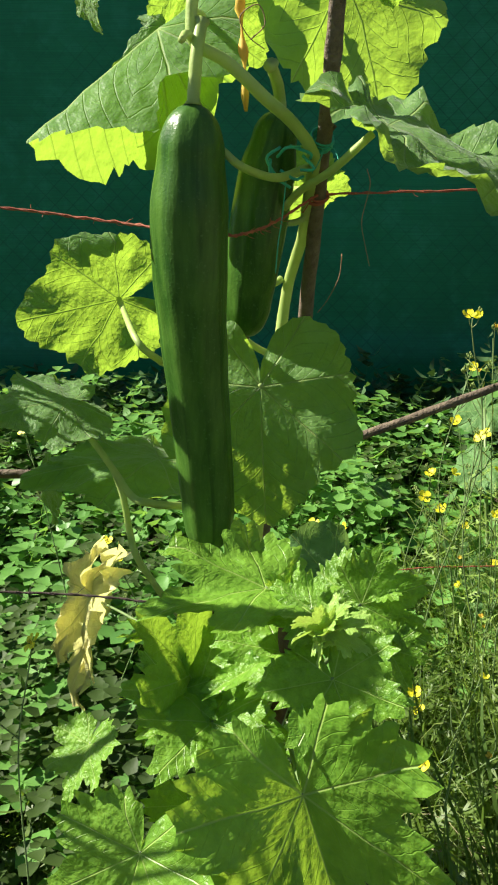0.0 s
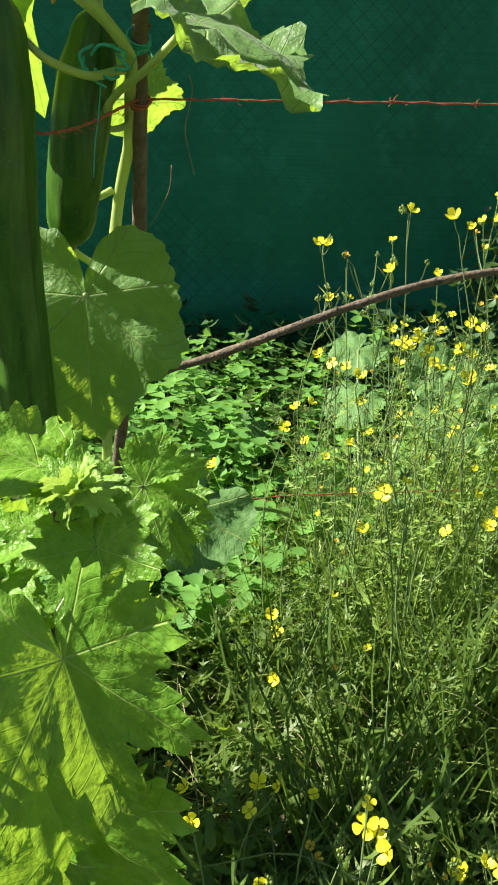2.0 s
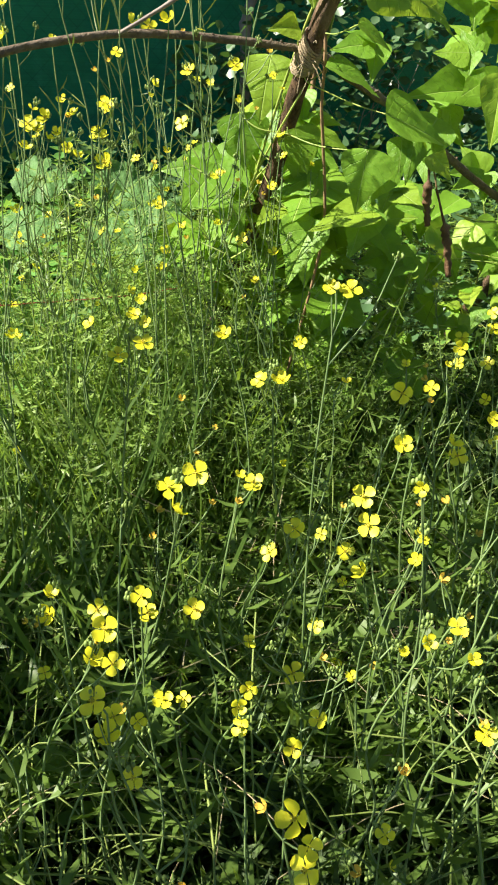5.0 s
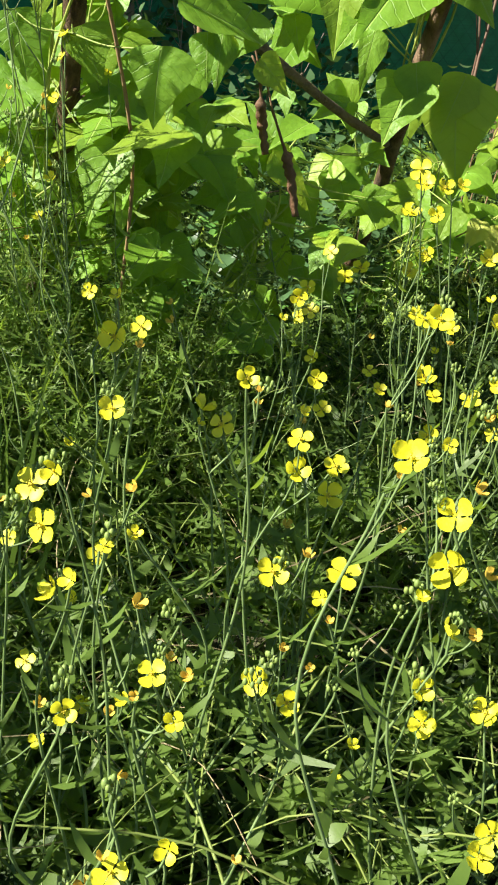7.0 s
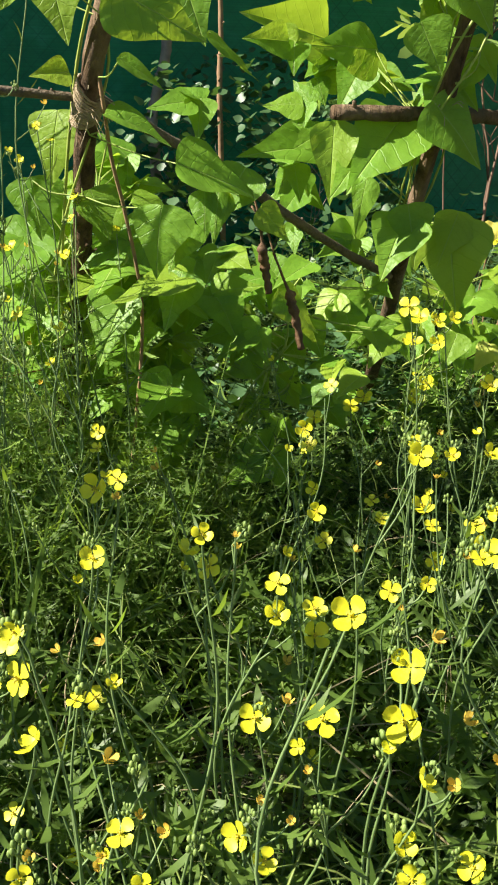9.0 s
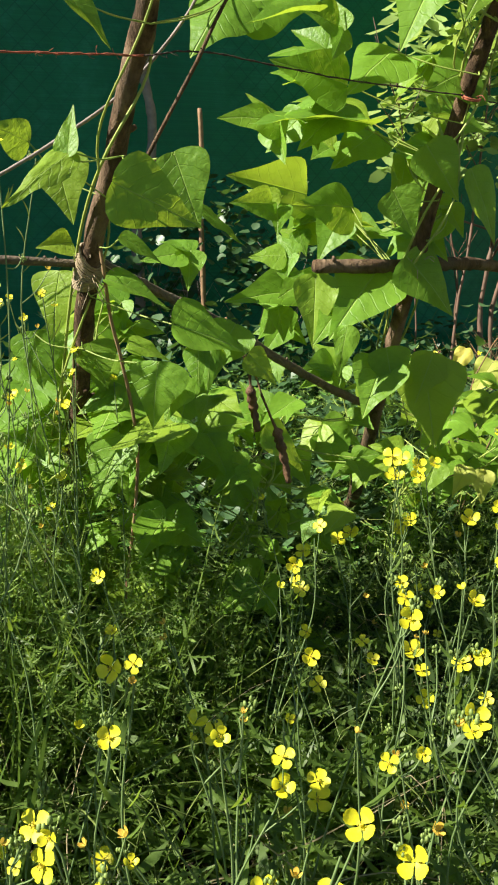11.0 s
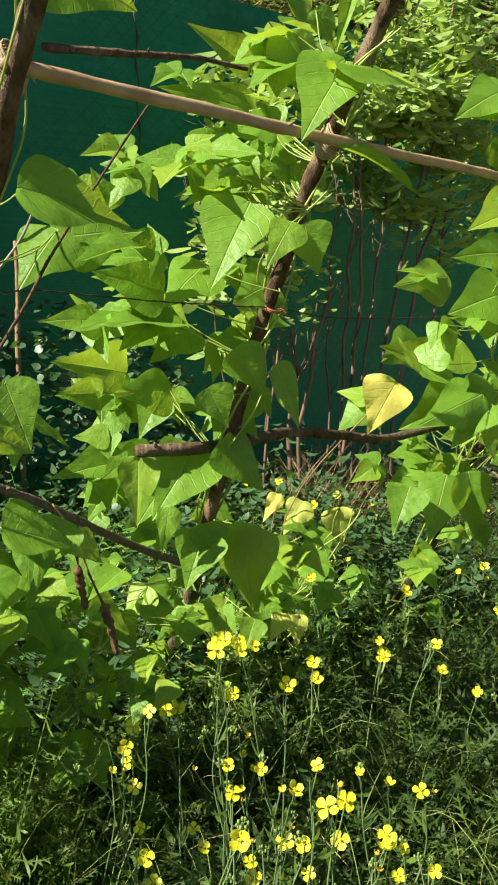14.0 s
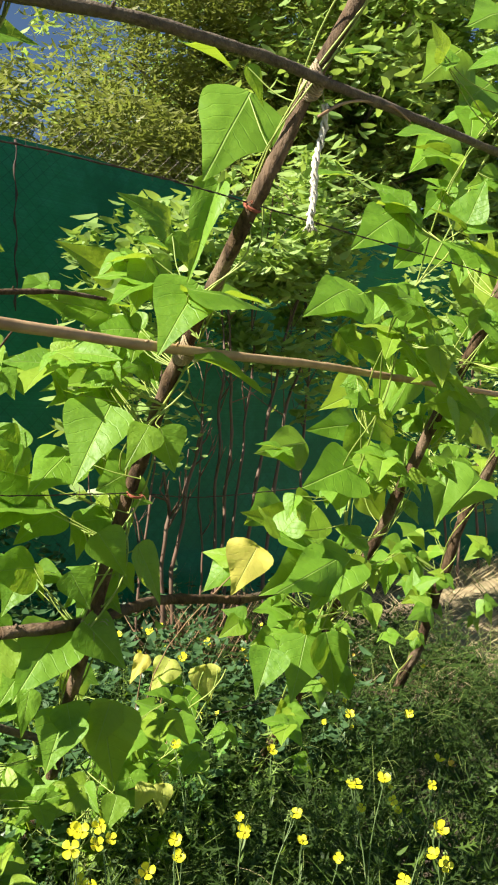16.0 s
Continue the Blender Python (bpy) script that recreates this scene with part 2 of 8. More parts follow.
def cucumber_material():
    k = Mat("cucumber_skin")
    co = k.coord("Object")
    sep = k.node("SeparateXYZ", Vector=co)
    mp = k.node("Mapping", Vector=co)
    mp.inputs["Scale"].default_value = (1, 1, 0.12)
    streak = k.noise(90.0, 4.0, 0.6, mp.outputs[0])
    fine = k.noise(420.0, 2.0, 0.5, co)
    patch = k.noise(22.0, 4.0, 0.55, co)
    col = k.mix(k.ramp(streak, 0.35, 0.72), rgb(0.022, 0.076, 0.009), rgb(0.070, 0.162, 0.022))
    col = k.mix(k.ramp(patch, 0.5, 0.75, 0.0, 0.45), col, rgb(0.095, 0.195, 0.030))
    rid = k.node("Attribute")
    rid.attribute_name = "ridge"
    col = k.mix(k.ramp(rid.outputs["Fac"], 0.35, 0.95, 0.0, 0.75), col, rgb(0.010, 0.045, 0.006))
    col = k.mix(k.ramp(fine, 0.62, 0.74, 0.0, 0.35), col, rgb(0.12, 0.24, 0.07))
    k.put(col, k.p.inputs["Base Color"])
    k.put(k.ramp(patch, 0.3, 0.7, 0.30, 0.42), k.p.inputs["Roughness"])
    k.put(0.2, k.p.inputs["Specular IOR Level"])
    k.bump(k.math("ADD", k.math("MULTIPLY", streak, 0.7), k.math("MULTIPLY", fine, 0.25)), 0.35, 0.003)
    return k.m


CUCUMBER = cucumber_material()


def net_material():
    """Dark teal knitted shade cloth: fine horizontal ribs, dusty patches, faint creases."""
    k = Mat("shade_cloth")
    co = k.coord("Object")
    sep = k.node("SeparateXYZ", Vector=co)
    ms = k.node("Mapping", Vector=co)
    ms.inputs["Scale"].default_value = (2.0, 2.0, 140.0)
    rib = k.noise(2.0, 3.0, 0.6, ms.outputs[0])
    warp = k.noise(160.0, 2.0, 0.5, co)
    u = k.math("ADD", sep.outputs[0], sep.outputs[2])
    w = k.math("SUBTRACT", sep.outputs[0], sep.outputs[2])
    da = k.math("PINGPONG", u, 0.03)
    db = k.math("PINGPONG", w, 0.03)
    mesh = k.ramp(k.math("MINIMUM", da, db), 0.0008, 0.0028, 1.0, 0.0)
    mp = k.node("Mapping", Vector=co)
    mp.inputs["Scale"].default_value = (1.0, 1.0, 0.35)
    cloud = k.noise(2.6, 5.0, 0.6, mp.outputs[0])
    dust = k.noise(9.0, 6.0, 0.7, co)
    col = k.mix(k.ramp(cloud, 0.3, 0.7), rgb(0.004, 0.130, 0.060), rgb(0.010, 0.20, 0.098))
    col = k.mix(k.ramp(dust, 0.50, 0.70, 0.0, 0.6), col, rgb(0.022, 0.240, 0.145))
    col = k.mix(k.ramp(rib, 0.35, 0.7, 0.0, 0.35), col, rgb(0.002, 0.05, 0.034))
    col = k.mix(k.math("MULTIPLY", mesh, k.ramp(k.noise(1.6, 3.0, 0.6, co), 0.38, 0.62, 0.0, 0.7)), col, rgb(0.002, 0.055, 0.036))
    k.put(col, k.p.inputs["Base Color"])
    k.put(0.62, k.p.inputs["Roughness"])
    k.put(0.3, k.p.inputs["Specular IOR Level"])
    nrm = k.bump(k.math("ADD", k.math("MULTIPLY", rib, 0.5), k.math("ADD", k.math("MULTIPLY", warp, 0.3), k.math("MULTIPLY", dust, 2.0))), 0.3, 0.002)
    k.thin(rgb(0.003, 0.11, 0.05), 0.04)
    return k.m


NET = net_material()


def soil_material():
    k = Mat("soil")
    co = k.coord("Object")
    clod = k.noise(22.0, 6.0, 0.65, co)
    field = k.noise(1.3, 4.0, 0.55, co)
    col = k.mix(k.ramp(clod, 0.3, 0.7), rgb(0.035, 0.026, 0.016), rgb(0.11, 0.08, 0.05))
    col = k.mix(k.ramp(field, 0.45, 0.6, 0.0, 0.75), col, rgb(0.07, 0.10, 0.03))
    sep = k.node("SeparateXYZ", Vector=co)
    edge = k.math("ADD", sep.outputs[0], k.math("MULTIPLY", k.math("SUBTRACT", k.noise(0.7, 4.0, 0.6, co), 0.5), 2.6))
    dry = k.math("MULTIPLY", k.ramp(edge, 3.1, 3.9), k.ramp(k.noise(3.0, 4.0, 0.6, co), 0.35, 0.6))
    col = k.mix(dry, col, k.mix(k.ramp(k.noise(60.0, 4.0, 0.7, co), 0.3, 0.7), rgb(0.38, 0.28, 0.15), rgb(0.60, 0.47, 0.27)))
    k.put(col, k.p.inputs["Base Color"])
    k.put(0.95, k.p.inputs["Roughness"])
    k.bump(clod, 0.8, 0.02)
    return k.m


SOIL = soil_material()


# ---- builders ----
def whole_pose(ob):
    if ob.parent is None:
        return ob.matrix_basis.copy()
    return whole_pose(ob.parent) @ ob.matrix_parent_inverse @ ob.matrix_basis


def link_mesh(name, mesh, parent=None, label=""):
    ob = new(name, mesh)
    if parent is not None:
        ob.parent = parent
        ob.matrix_parent_inverse = whole_pose(parent).inverted()
    if label:
        ob["label"] = label
    return ob


def bm_mesh(name, bm, material, smooth=True):
    me = bpy.data.meshes.new(name)
    bm.to_mesh(me)
    bm.free()
    me.materials.append(material)
    if smooth:
        me.polygons.foreach_set("use_smooth", [True] * len(me.polygons))
    return me


def part(name, bm, material, parent, label=""):
    return link_mesh(name, bm_mesh(name, bm, material), parent, label)


def empty(name, at=(0, 0, 0)):
    ob = new(name)
    ob.location = at
    ob.empty_display_size = 0.05
    return ob


def raw(name, verts, faces, material, smooth=True):
    me = bpy.data.meshes.new(name)
    me.from_pydata(verts, [], faces)
    me.materials.append(material)
    if smooth:
        me.polygons.foreach_set("use_smooth", [True] * len(me.polygons))
    me.update()
    return me


def spline(points, n):
    """A smooth line through points, n steps between each two."""
    p = [Vector(q) for q in points]
    p = [p[0] * 2 - p[1]] + p + [p[-1] * 2 - p[-2]]
    out = []
    for i in range(1, len(p) - 2):
        a, b, c, d = p[i - 1 : i + 3]
        for j in range(n):
            t = j / n
            out.append(0.5 * (2 * b + (c - a) * t + (2 * a - 5 * b + 4 * c - d) * t * t + (3 * b - a - 3 * c + d) * t * t * t))
    out.append(p[-2])
    return out


def tube(bm, line, radius, sides=8, rough=0.0, seed=0.0, cap=True):
    """A tube along line; radius a number, or one for each point; rough: uneven surface as a share of the radius."""
    line = [Vector(q) for q in line]
    side = None
    rings = []
    for i, q in enumerate(line):
        d = (line[min(i + 1, len(line) - 1)] - line[max(i - 1, 0)]).normalized()
        if side is None:
            side = d.orthogonal().normalized()
        side = (side - d * side.dot(d)).normalized()
        other = d.cross(side)
        r = radius[i] if isinstance(radius, (list, tuple)) else radius
        ring = []
        for s in range(sides):
            a = 2 * math.pi * s / sides
            v = side * math.cos(a) + other * math.sin(a)
            k = 1.0
            if rough:
                k += rough * noise.noise(Vector((q.x * 55 + v.x * 1.8 + seed, q.y * 55 + v.y * 1.8, q.z * 55 + v.z * 1.8)))
            ring.append(bm.verts.new(q + v * r * k))
        rings.append(ring)
    for a, b in zip(rings, rings[1:]):
        for s in range(sides):
            bm.faces.new((a[s], a[(s + 1) % sides], b[(s + 1) % sides], b[s]))
    if cap:
        bm.faces.new(list(reversed(rings[0])))
        bm.faces.new(rings[-1])


def lerp_list(a, b, n):
    return [a + (b - a) * i / (n - 1) for i in range(n)]


def ball(bm, at, r, stretch=(1, 1, 1), turn=None, seg=8, rings=5):
    m = Matrix.Translation(at) @ (turn or Matrix.Identity(4)) @ Matrix.Diagonal((r * stretch[0], r * stretch[1], r * stretch[2], 1))
    bmesh.ops.create_uvsphere(bm, u_segments=seg, v_segments=rings, radius=1, matrix=m)


# leaf blades: stalk end at the origin, tip at y = 1, upper side +z
def blade_mesh(name, outline, material, cup, ripple, seed, rings=5, fold=0.0, droop=0.0, crease=0.013):
    """A blade from an outline (angle -> reach) round the stalk end, with cupping, folds along the veins and rippled edge."""
    n = len(outline)
    verts, faces = [(0, 0, 0)], []
    rr = [(i + 1) / rings for i in range(rings)]
    for f in rr:
        for ang, reach in outline:
            x, y = math.sin(ang) * reach * f, math.cos(ang) * reach * f
            z = -cup * (f * reach) ** 2 + fold * abs(x) - droop * max(0, y) ** 2
            z += ripple * f * noise.noise(Vector((x * 3.2 + seed * 7, y * 3.2, seed)))
            z += (0.35 if crease else 0.12) * ripple * f * f * noise.noise(Vector((x * 9 + seed * 3, y * 9, seed + 5)))
            z += crease * math.cos(ang * 7.5) * f * (1 - 0.4 * f)
            verts.append((x, y, z))
    for s in range(n):
        faces.append((0, 1 + s, 1 + (s + 1) % n))
    for i in range(rings - 1):
        a, b = 1 + i * n, 1 + (i + 1) * n
        for s in range(n):
            t = (s + 1) % n
            faces.append((a + s, b + s, b + t, a + t))
    return raw(name, verts, faces, material)


def from_points(points, n):
    """(angle, reach) pairs at even steps of angle from a mirrored list of (degrees, reach)."""
    out = []
    for i in range(n):
        a = -math.pi + 2 * math.pi * i / n
        d = abs(math.degrees(a))
        for (d0, r0), (d1, r1) in zip(points, points[1:]):
            if d0 <= d <= d1:
                t = (d - d0) / (d1 - d0)
                out.append([a, r0 + (r1 - r0) * t])
                break
    return out


def toothed(outline, teeth, depth, seed):
    rng = random.Random(seed)
    for i, o in enumerate(outline):
        o[1] *= 1 + depth * (((i * teeth / len(outline)) % 1.0) - 0.5) * 2 + rng.uniform(-0.03, 0.03)
    return outline


def cucumber_outline(seed):
    pts = [(0, 1.0), (16, 0.88), (34, 0.75), (46, 0.79), (60, 0.84), (76, 0.74), (98, 0.67), (118, 0.69), (142, 0.62), (160, 0.47), (172, 0.24), (180, 0.10)]
    return toothed(from_points(pts, 104), 36, 0.028, seed)


def vine_outline(seed):
    """Five pointed lobes with narrow bays between them and coarse sharp teeth."""
    rng = random.Random(seed)
    pts = [(0, 1.0), (9, 0.91), (17, 0.76), (23, 0.60), (27, 0.59), (35, 0.76), (48, 0.93), (60, 0.80), (68, 0.62), (73, 0.60), (81, 0.70), (96, 0.82), (110, 0.73), (130, 0.63), (150, 0.54), (168, 0.34), (180, 0.06)]
    out = from_points(pts, 180)
    teeth = 30
    for i, o in enumerate(out):
        f = (i * teeth / len(out)) % 1.0
        peak = f / 0.65 if f < 0.65 else (1 - f) / 0.35
        o[1] *= 1 + (0.17 + 0.07 * math.sin(i * 0.37 + seed)) * (peak - 0.5) + rng.uniform(-0.012, 0.012)
    return out


def bean_outline(seed):
    """Pointed, broad-based leaflet with one half wider; the stalk joins at the wide end."""
    rng = random.Random(seed)
    skew = rng.choice((-1, 1)) * rng.uniform(0.03, 0.16)
    pts = [(0, 1.0), (3, 0.90), (8, 0.765), (15, 0.65), (25, 0.565), (39, 0.50), (54, 0.455), (67, 0.425), (79, 0.38), (90, 0.29), (103, 0.17), (125, 0.08), (150, 0.05), (180, 0.04)]
    o = []
    for i in range(-23, 24):
        d = 180.0 * (abs(i) / 23.0) ** 1.7
        for (d0, r0), (d1, r1) in zip(pts, pts[1:]):
            if d0 <= d <= d1:
                o.append([math.copysign(radians(d), i), r0 + (r1 - r0) * (d - d0) / (d1 - d0)])
                break
    o.pop()
    for q in o:
        q[1] *= 1 + skew * math.sin(q[0])
    return o


def squash_outline(seed):
    pts = [(0, 0.86), (25, 0.78), (45, 0.82), (70, 0.78), (100, 0.80), (135, 0.78), (160, 0.66), (172, 0.35), (180, 0.12)]
    return toothed(from_points(pts, 72), 26, 0.03, seed)


def bent_bean(name, mat, seed, cup, ripple, fold, droop):
    return blade_mesh(name, bean_outline(seed), mat, cup, ripple * 0.8, seed, 4, fold, droop, 0.0)


BEAN_MESH = [bent_bean("bean_leaf", BEAN, s, c, r, f, d) for s, c, r, f, d in ((1, 0.03, 0.07, 0.14, 0.05), (2, 0.06, 0.09, 0.24, 0.08), (3, 0.10, 0.08, 0.05, 0.10), (4, -0.05, 0.09, -0.12, 0.10), (5, 0.03, 0.08, 0.34, 0.16), (8, 0.05, 0.10, -0.22, 0.12), (11, 0.08, 0.06, 0.18, 0.03))]
BEAN_OLD_MESH = [bent_bean("old_bean_leaf", BEAN_OLD, s, 0.2, 0.25, 0.15, 0.2) for s in (6, 7)]
CUKE_MESH = [blade_mesh("cucumber_leaf", cucumber_outline(s), CUKE_LEAF, c, r, s, 6, f, d) for s, c, r, f, d in ((1, 0.1, 0.20, 0.05, 0.1), (2, 0.16, 0.17, 0.1, 0.2), (3, 0.05, 0.15, -0.1, 0.15), (4, 0.05, 0.18, -0.28, 0.08), (5, 0.03, 0.22, 0.10, 0.04))]
VINE_MESH = [blade_mesh("vine_leaf", vine_outline(s), VINE_LEAF, c, r, s, 6, f, d) for s, c, r, f, d in ((4, 0.05, 0.12, 0.32, 0.10), (5, 0.08, 0.13, 0.42, 0.16), (6, 0.05, 0.12, 0.24, 0.08))]
YOUNG_MESH = [blade_mesh("young_vine_leaf", vine_outline(7), VINE_YOUNG, 0.10, 0.18, 7, 5, 0.30, 0.15)]
VINE_OLD_MESH = [blade_mesh("old_vine_leaf", vine_outline(9), VINE_OLD, 0.2, 0.35, 9, 6, 0.2, 0.2)]
def tent_leaf(name):
    """A broad leaf folded over its midrib: the near half short, the far half hanging lower."""
    verts, faces, n, rings = [(0, 0, 0)], [], 104, 7
    for i in range(1, rings + 1):
        f = i / rings
        for ang, reach in cucumber_outline(4):
            x, y = math.sin(ang) * reach * f, math.cos(ang) * reach * f
            lobe = 1 + 0.28 * math.sin(y * 9.0 + (0.6 if x > 0 else 2.4))
            far = x > 0
            x2 = abs(x) * (0.46 if far else 0.44) * lobe
            z = -x2 * (2.0 if far else 0.62) - 1.1 * x2 * x2 + 0.030 * f * noise.noise(Vector((x * 5, y * 5, 3)))
            verts.append((x2 if far else -x2, y, z))
    faces += [(0, 1 + k, 1 + (k + 1) % n) for k in range(n)]
    for i in range(rings - 1):
        a, b = 1 + i * n, 1 + (i + 1) * n
        faces += [(a + k, b + k, b + (k + 1) % n, a + (k + 1) % n) for k in range(n)]
    return raw(name, verts, faces, CUKE_LEAF)


TENT_MESH = tent_leaf("cucumber_leaf")
SQUASH_MESH = [blade_mesh("squash_leaf", squash_outline(s), SQUASH, c, 0.2, s, 5, 0.05, 0.1) for s, c in ((7, 0.1), (8, -0.15))]


def blade_pose(base, tip, twist, face):
    """The pose of a unit blade from base to tip, its upper side turned to face and then by twist about its length."""
    base, tip = Vector(base), Vector(tip)
    y = (tip - base)
    size = y.length
    y.normalize()
    z = Vector(face)
    z = (z - y * z.dot(y)).normalized()
    x = y.cross(z)
    m = Matrix((x, y, z)).transposed().to_4x4()
    return Matrix.Translation(base) @ m @ Matrix.Rotation(radians(twist), 4, "Y") @ Matrix.Diagonal((size, size, size, 1))


def put_leaf(parent, mesh, base, tip, twist, face, longest=None, shortest=None, wide=1.0, name="leaf", label=""):
    base, tip = Vector(base), Vector(tip)
    size = (tip - base).length
    if longest and size > longest:
        tip = base + (tip - base) * (longest / size)
    if shortest and size < shortest:
        tip = base + (tip - base) * (shortest / size)
    ob = link_mesh(name, mesh, parent, label)
    ob.matrix_basis = blade_pose(base, tip, twist, face) @ Matrix.Diagonal((wide, 1, 1, 1))
    return ob


# ---- setting ----
def ground_height(x, y):
    t = min(1.0, max(0.0, (y - 1.3) / 1.5))
    return 0.16 * t * t * (3 - 2 * t) + 0.035 * noise.noise(Vector((x * 1.7, y * 1.7, 2.0))) + 0.012 * noise.noise(Vector((x * 7, y * 7, 4.0)))


def build_ground():
    near = [-3.0 + 0.08 * i for i in range(116)]
    xs = [-400, -120, -40, -12, -6] + near + [7, 9, 14, 40, 120, 400]
    ys = [-400, -120, -40, -12, -5, -2.5] + [-1.5 + 0.08 * i for i in range(75)] + [5.2, 7, 12, 40, 120, 400]
    verts = [(x, y, ground_height(x, y)) for y in ys for x in xs]
    w = len(xs)
    faces = [(j * w + i, j * w + i + 1, (j + 1) * w + i + 1, (j + 1) * w + i) for j in range(len(ys) - 1) for i in range(w - 1)]
    tagged(link_mesh("ground", raw("ground", verts, faces, SOIL)), "dark garden soil with dry patches under the weeds", "ground", kind="structure")


build_ground()

FENCE_Y = 2.95


def build_fence():
    fence = tagged(empty("net_fence", (0, FENCE_Y, 0.2)), "dark teal shade cloth fence hung over wire mesh", "fence")
    # the cloth: slightly slack, with a rolled hem near the ground
    verts, faces = [], []
    xs = [-2.6 + 0.06 * i for i in range(190)]
    zs = [0.08, 0.16, 0.24, 0.30, 0.34, 0.37, 0.40, 0.43, 0.455, 0.47, 0.49] + [0.55 + 0.0815 * i for i in range(21)]
    for z in zs:
        for x in xs:
            y = FENCE_Y + 0.018 * noise.noise(Vector((x * 1.3, z * 0.9, 1.0))) + 0.006 * noise.noise(Vector((x * 5, z * 2.2, 7.0)))
            if 0.29 < z < 0.48:
                y -= 0.035 * math.sin(math.pi * min(1, (z - 0.30) / 0.18)) * (0.8 + 0.5 * noise.noise(Vector((x * 2, 0, 3))))
            top = 0.012 * noise.noise(Vector((x * 2.2, 0, 9))) if z > 2.1 else 0
            verts.append((x, y, z + top))
    w = len(xs)
    faces = [(j * w + i, j * w + i + 1, (j + 1) * w + i + 1, (j + 1) * w + i) for j in range(len(zs) - 1) for i in range(w - 1)]
    link_mesh("cloth", raw("cloth", verts, faces, NET), fence)
    # wire mesh above and behind the cloth
    bm = bmesh.new()
    step = 0.06
    for k in range(-12, 130):
        x0 = -1.0 + k * step
        tube(bm, [(x0, FENCE_Y + 0.035, 1.55), (x0 + 0.75, FENCE_Y + 0.035, 2.30)], 0.0008, 3, cap=False)
        tube(bm, [(x0 + 0.75, FENCE_Y + 0.039, 1.55), (x0, FENCE_Y + 0.039, 2.30)], 0.0008, 3, cap=False)
    tagged(part("wire_mesh", bm, GREYWOOD, fence, "rusty wire mesh"), kind="stuff")
    for x in (-1.6, 0.6, 2.85, 5.1, 7.3):
        bm = bmesh.new()
        tube(bm, [(x, FENCE_Y + 0.08, 0.1), (x, FENCE_Y + 0.08, 2.15)], 0.025, 10)
        part("post", bm, GREYWOOD, fence)
    # knotted seam cord hanging down the cloth
    bm = bmesh.new()
    line = [(2.17 + 0.006 * math.sin(i * 1.3), FENCE_Y - 0.03, 2.16 - 0.035 * i) for i in range(20)]
    tube(bm, line, [0.0026 + 0.0035 * (i % 3 == 0) for i in range(20)], 5)
    part("cord", bm, TWINE_OLD, fence, "dark knotted cord")


build_fence()


# ---- trellis ----
def pole(name, points, r0, r1, material, label, category, knots=5, seed=0, sides=12, group="trellis poles"):
    line = spline(points, 10)
    rng = random.Random(seed)
    n = len(line)
    line = [q + Vector((noise.noise(q * 9 + Vector((seed, 0, 0))), noise.noise(q * 9 + Vector((0, seed, 3))), 0)) * r0 * 0.35 for q in line]
    radii = lerp_list(r0, r1, n)
    for _ in range(knots):
        i = rng.randrange(1, n - 1)
        radii[i] *= 1.16
    ob = tagged(empty(name, line[0]), label, category, group)
    bm = bmesh.new()
    tube(bm, line, radii, sides, 0.22, seed)
    part("shaft", bm, material, ob)
    for _ in range(knots):
        bm = bmesh.new()
        i = rng.randrange(2, n - 2)
        d = Vector((rng.uniform(-1, 1), rng.uniform(-1, 0.2), rng.uniform(0.1, 0.8))).normalized()
        q = line[i]
        tube(bm, [q, q + d * radii[i] * 1.5, q + d * radii[i] * 1.9], [radii[i] * 0.45, radii[i] * 0.3, radii[i] * 0.22], 6, 0.2, seed)
        part("twig_stub", bm, material, ob)
    return ob


def lashing(parent, at, axis, r, turns, material, height, label, tails=3, seed=0):
    """Cord wound tightly and criss-cross round a joint, with short frayed ends."""
    rng = random.Random(seed)
    at, axis = Vector(at), Vector(axis).normalized()
    a = axis.orthogonal().normalized()
    b = axis.cross(a)
    bm = bmesh.new()
    line = []
    steps = turns * 12
    for i in range(steps + 1):
        t = i / steps
        ang = 2 * math.pi * turns * t
        w = r * (0.96 + 0.10 * rng.random() + 0.10 * math.sin(math.pi * t))
        line.append(at + axis * (height * (0.5 - t) + 0.25 * height * math.sin(ang + 2.0 * t)) + (a * math.cos(ang) + b * math.sin(ang)) * w)
    tube(bm, line, 0.0015 if r > 0.01 else 0.001, 5, 0.3, seed)
    part("lashing", bm, material, parent, label)
    for k in range(tails):
        bm = bmesh.new()
        d = Vector((rng.uniform(-1, 0.6), rng.uniform(-1, -0.2), rng.uniform(-1.4, 0.6))).normalized()
        s = at + d * r
        L = rng.uniform(0.008, 0.030)
        tube(bm, spline([s, s + d * L * 0.5 + Vector((0, -0.004, 0)), s + d * L + Vector((0.008 * rng.uniform(-1, 1), 0, -0.4 * L))], 4), 0.0005, 4)
        part("loose_end", bm, material, parent)


STAKE = pole("stake", [(0.062, 1.24, 0.12), (0.104, 1.065, 0.48), (0.137, 0.918, 0.712), (0.147, 0.80, 0.88), (0.152, 0.70, 1.02), (0.150, 0.62, 1.14)], 0.0078, 0.0058, GREYBARK, "thin rough-barked stake carrying the cucumber plant", "stake", 6, 1)
POLE_A = pole("pole", [(0.775, 1.50, 0.02), (0.818, 1.30, 0.345), (0.832, 1.21, 0.478), (0.829, 1.064, 0.697), (0.868, 0.93, 0.93), (0.872, 0.80, 1.09), (0.880, 0.68, 1.22), (0.895, 0.60, 1.36)], 0.0130, 0.0102, BARK, "rough brown trellis pole with wound cord, leaning forward", "pole", 6, 2)
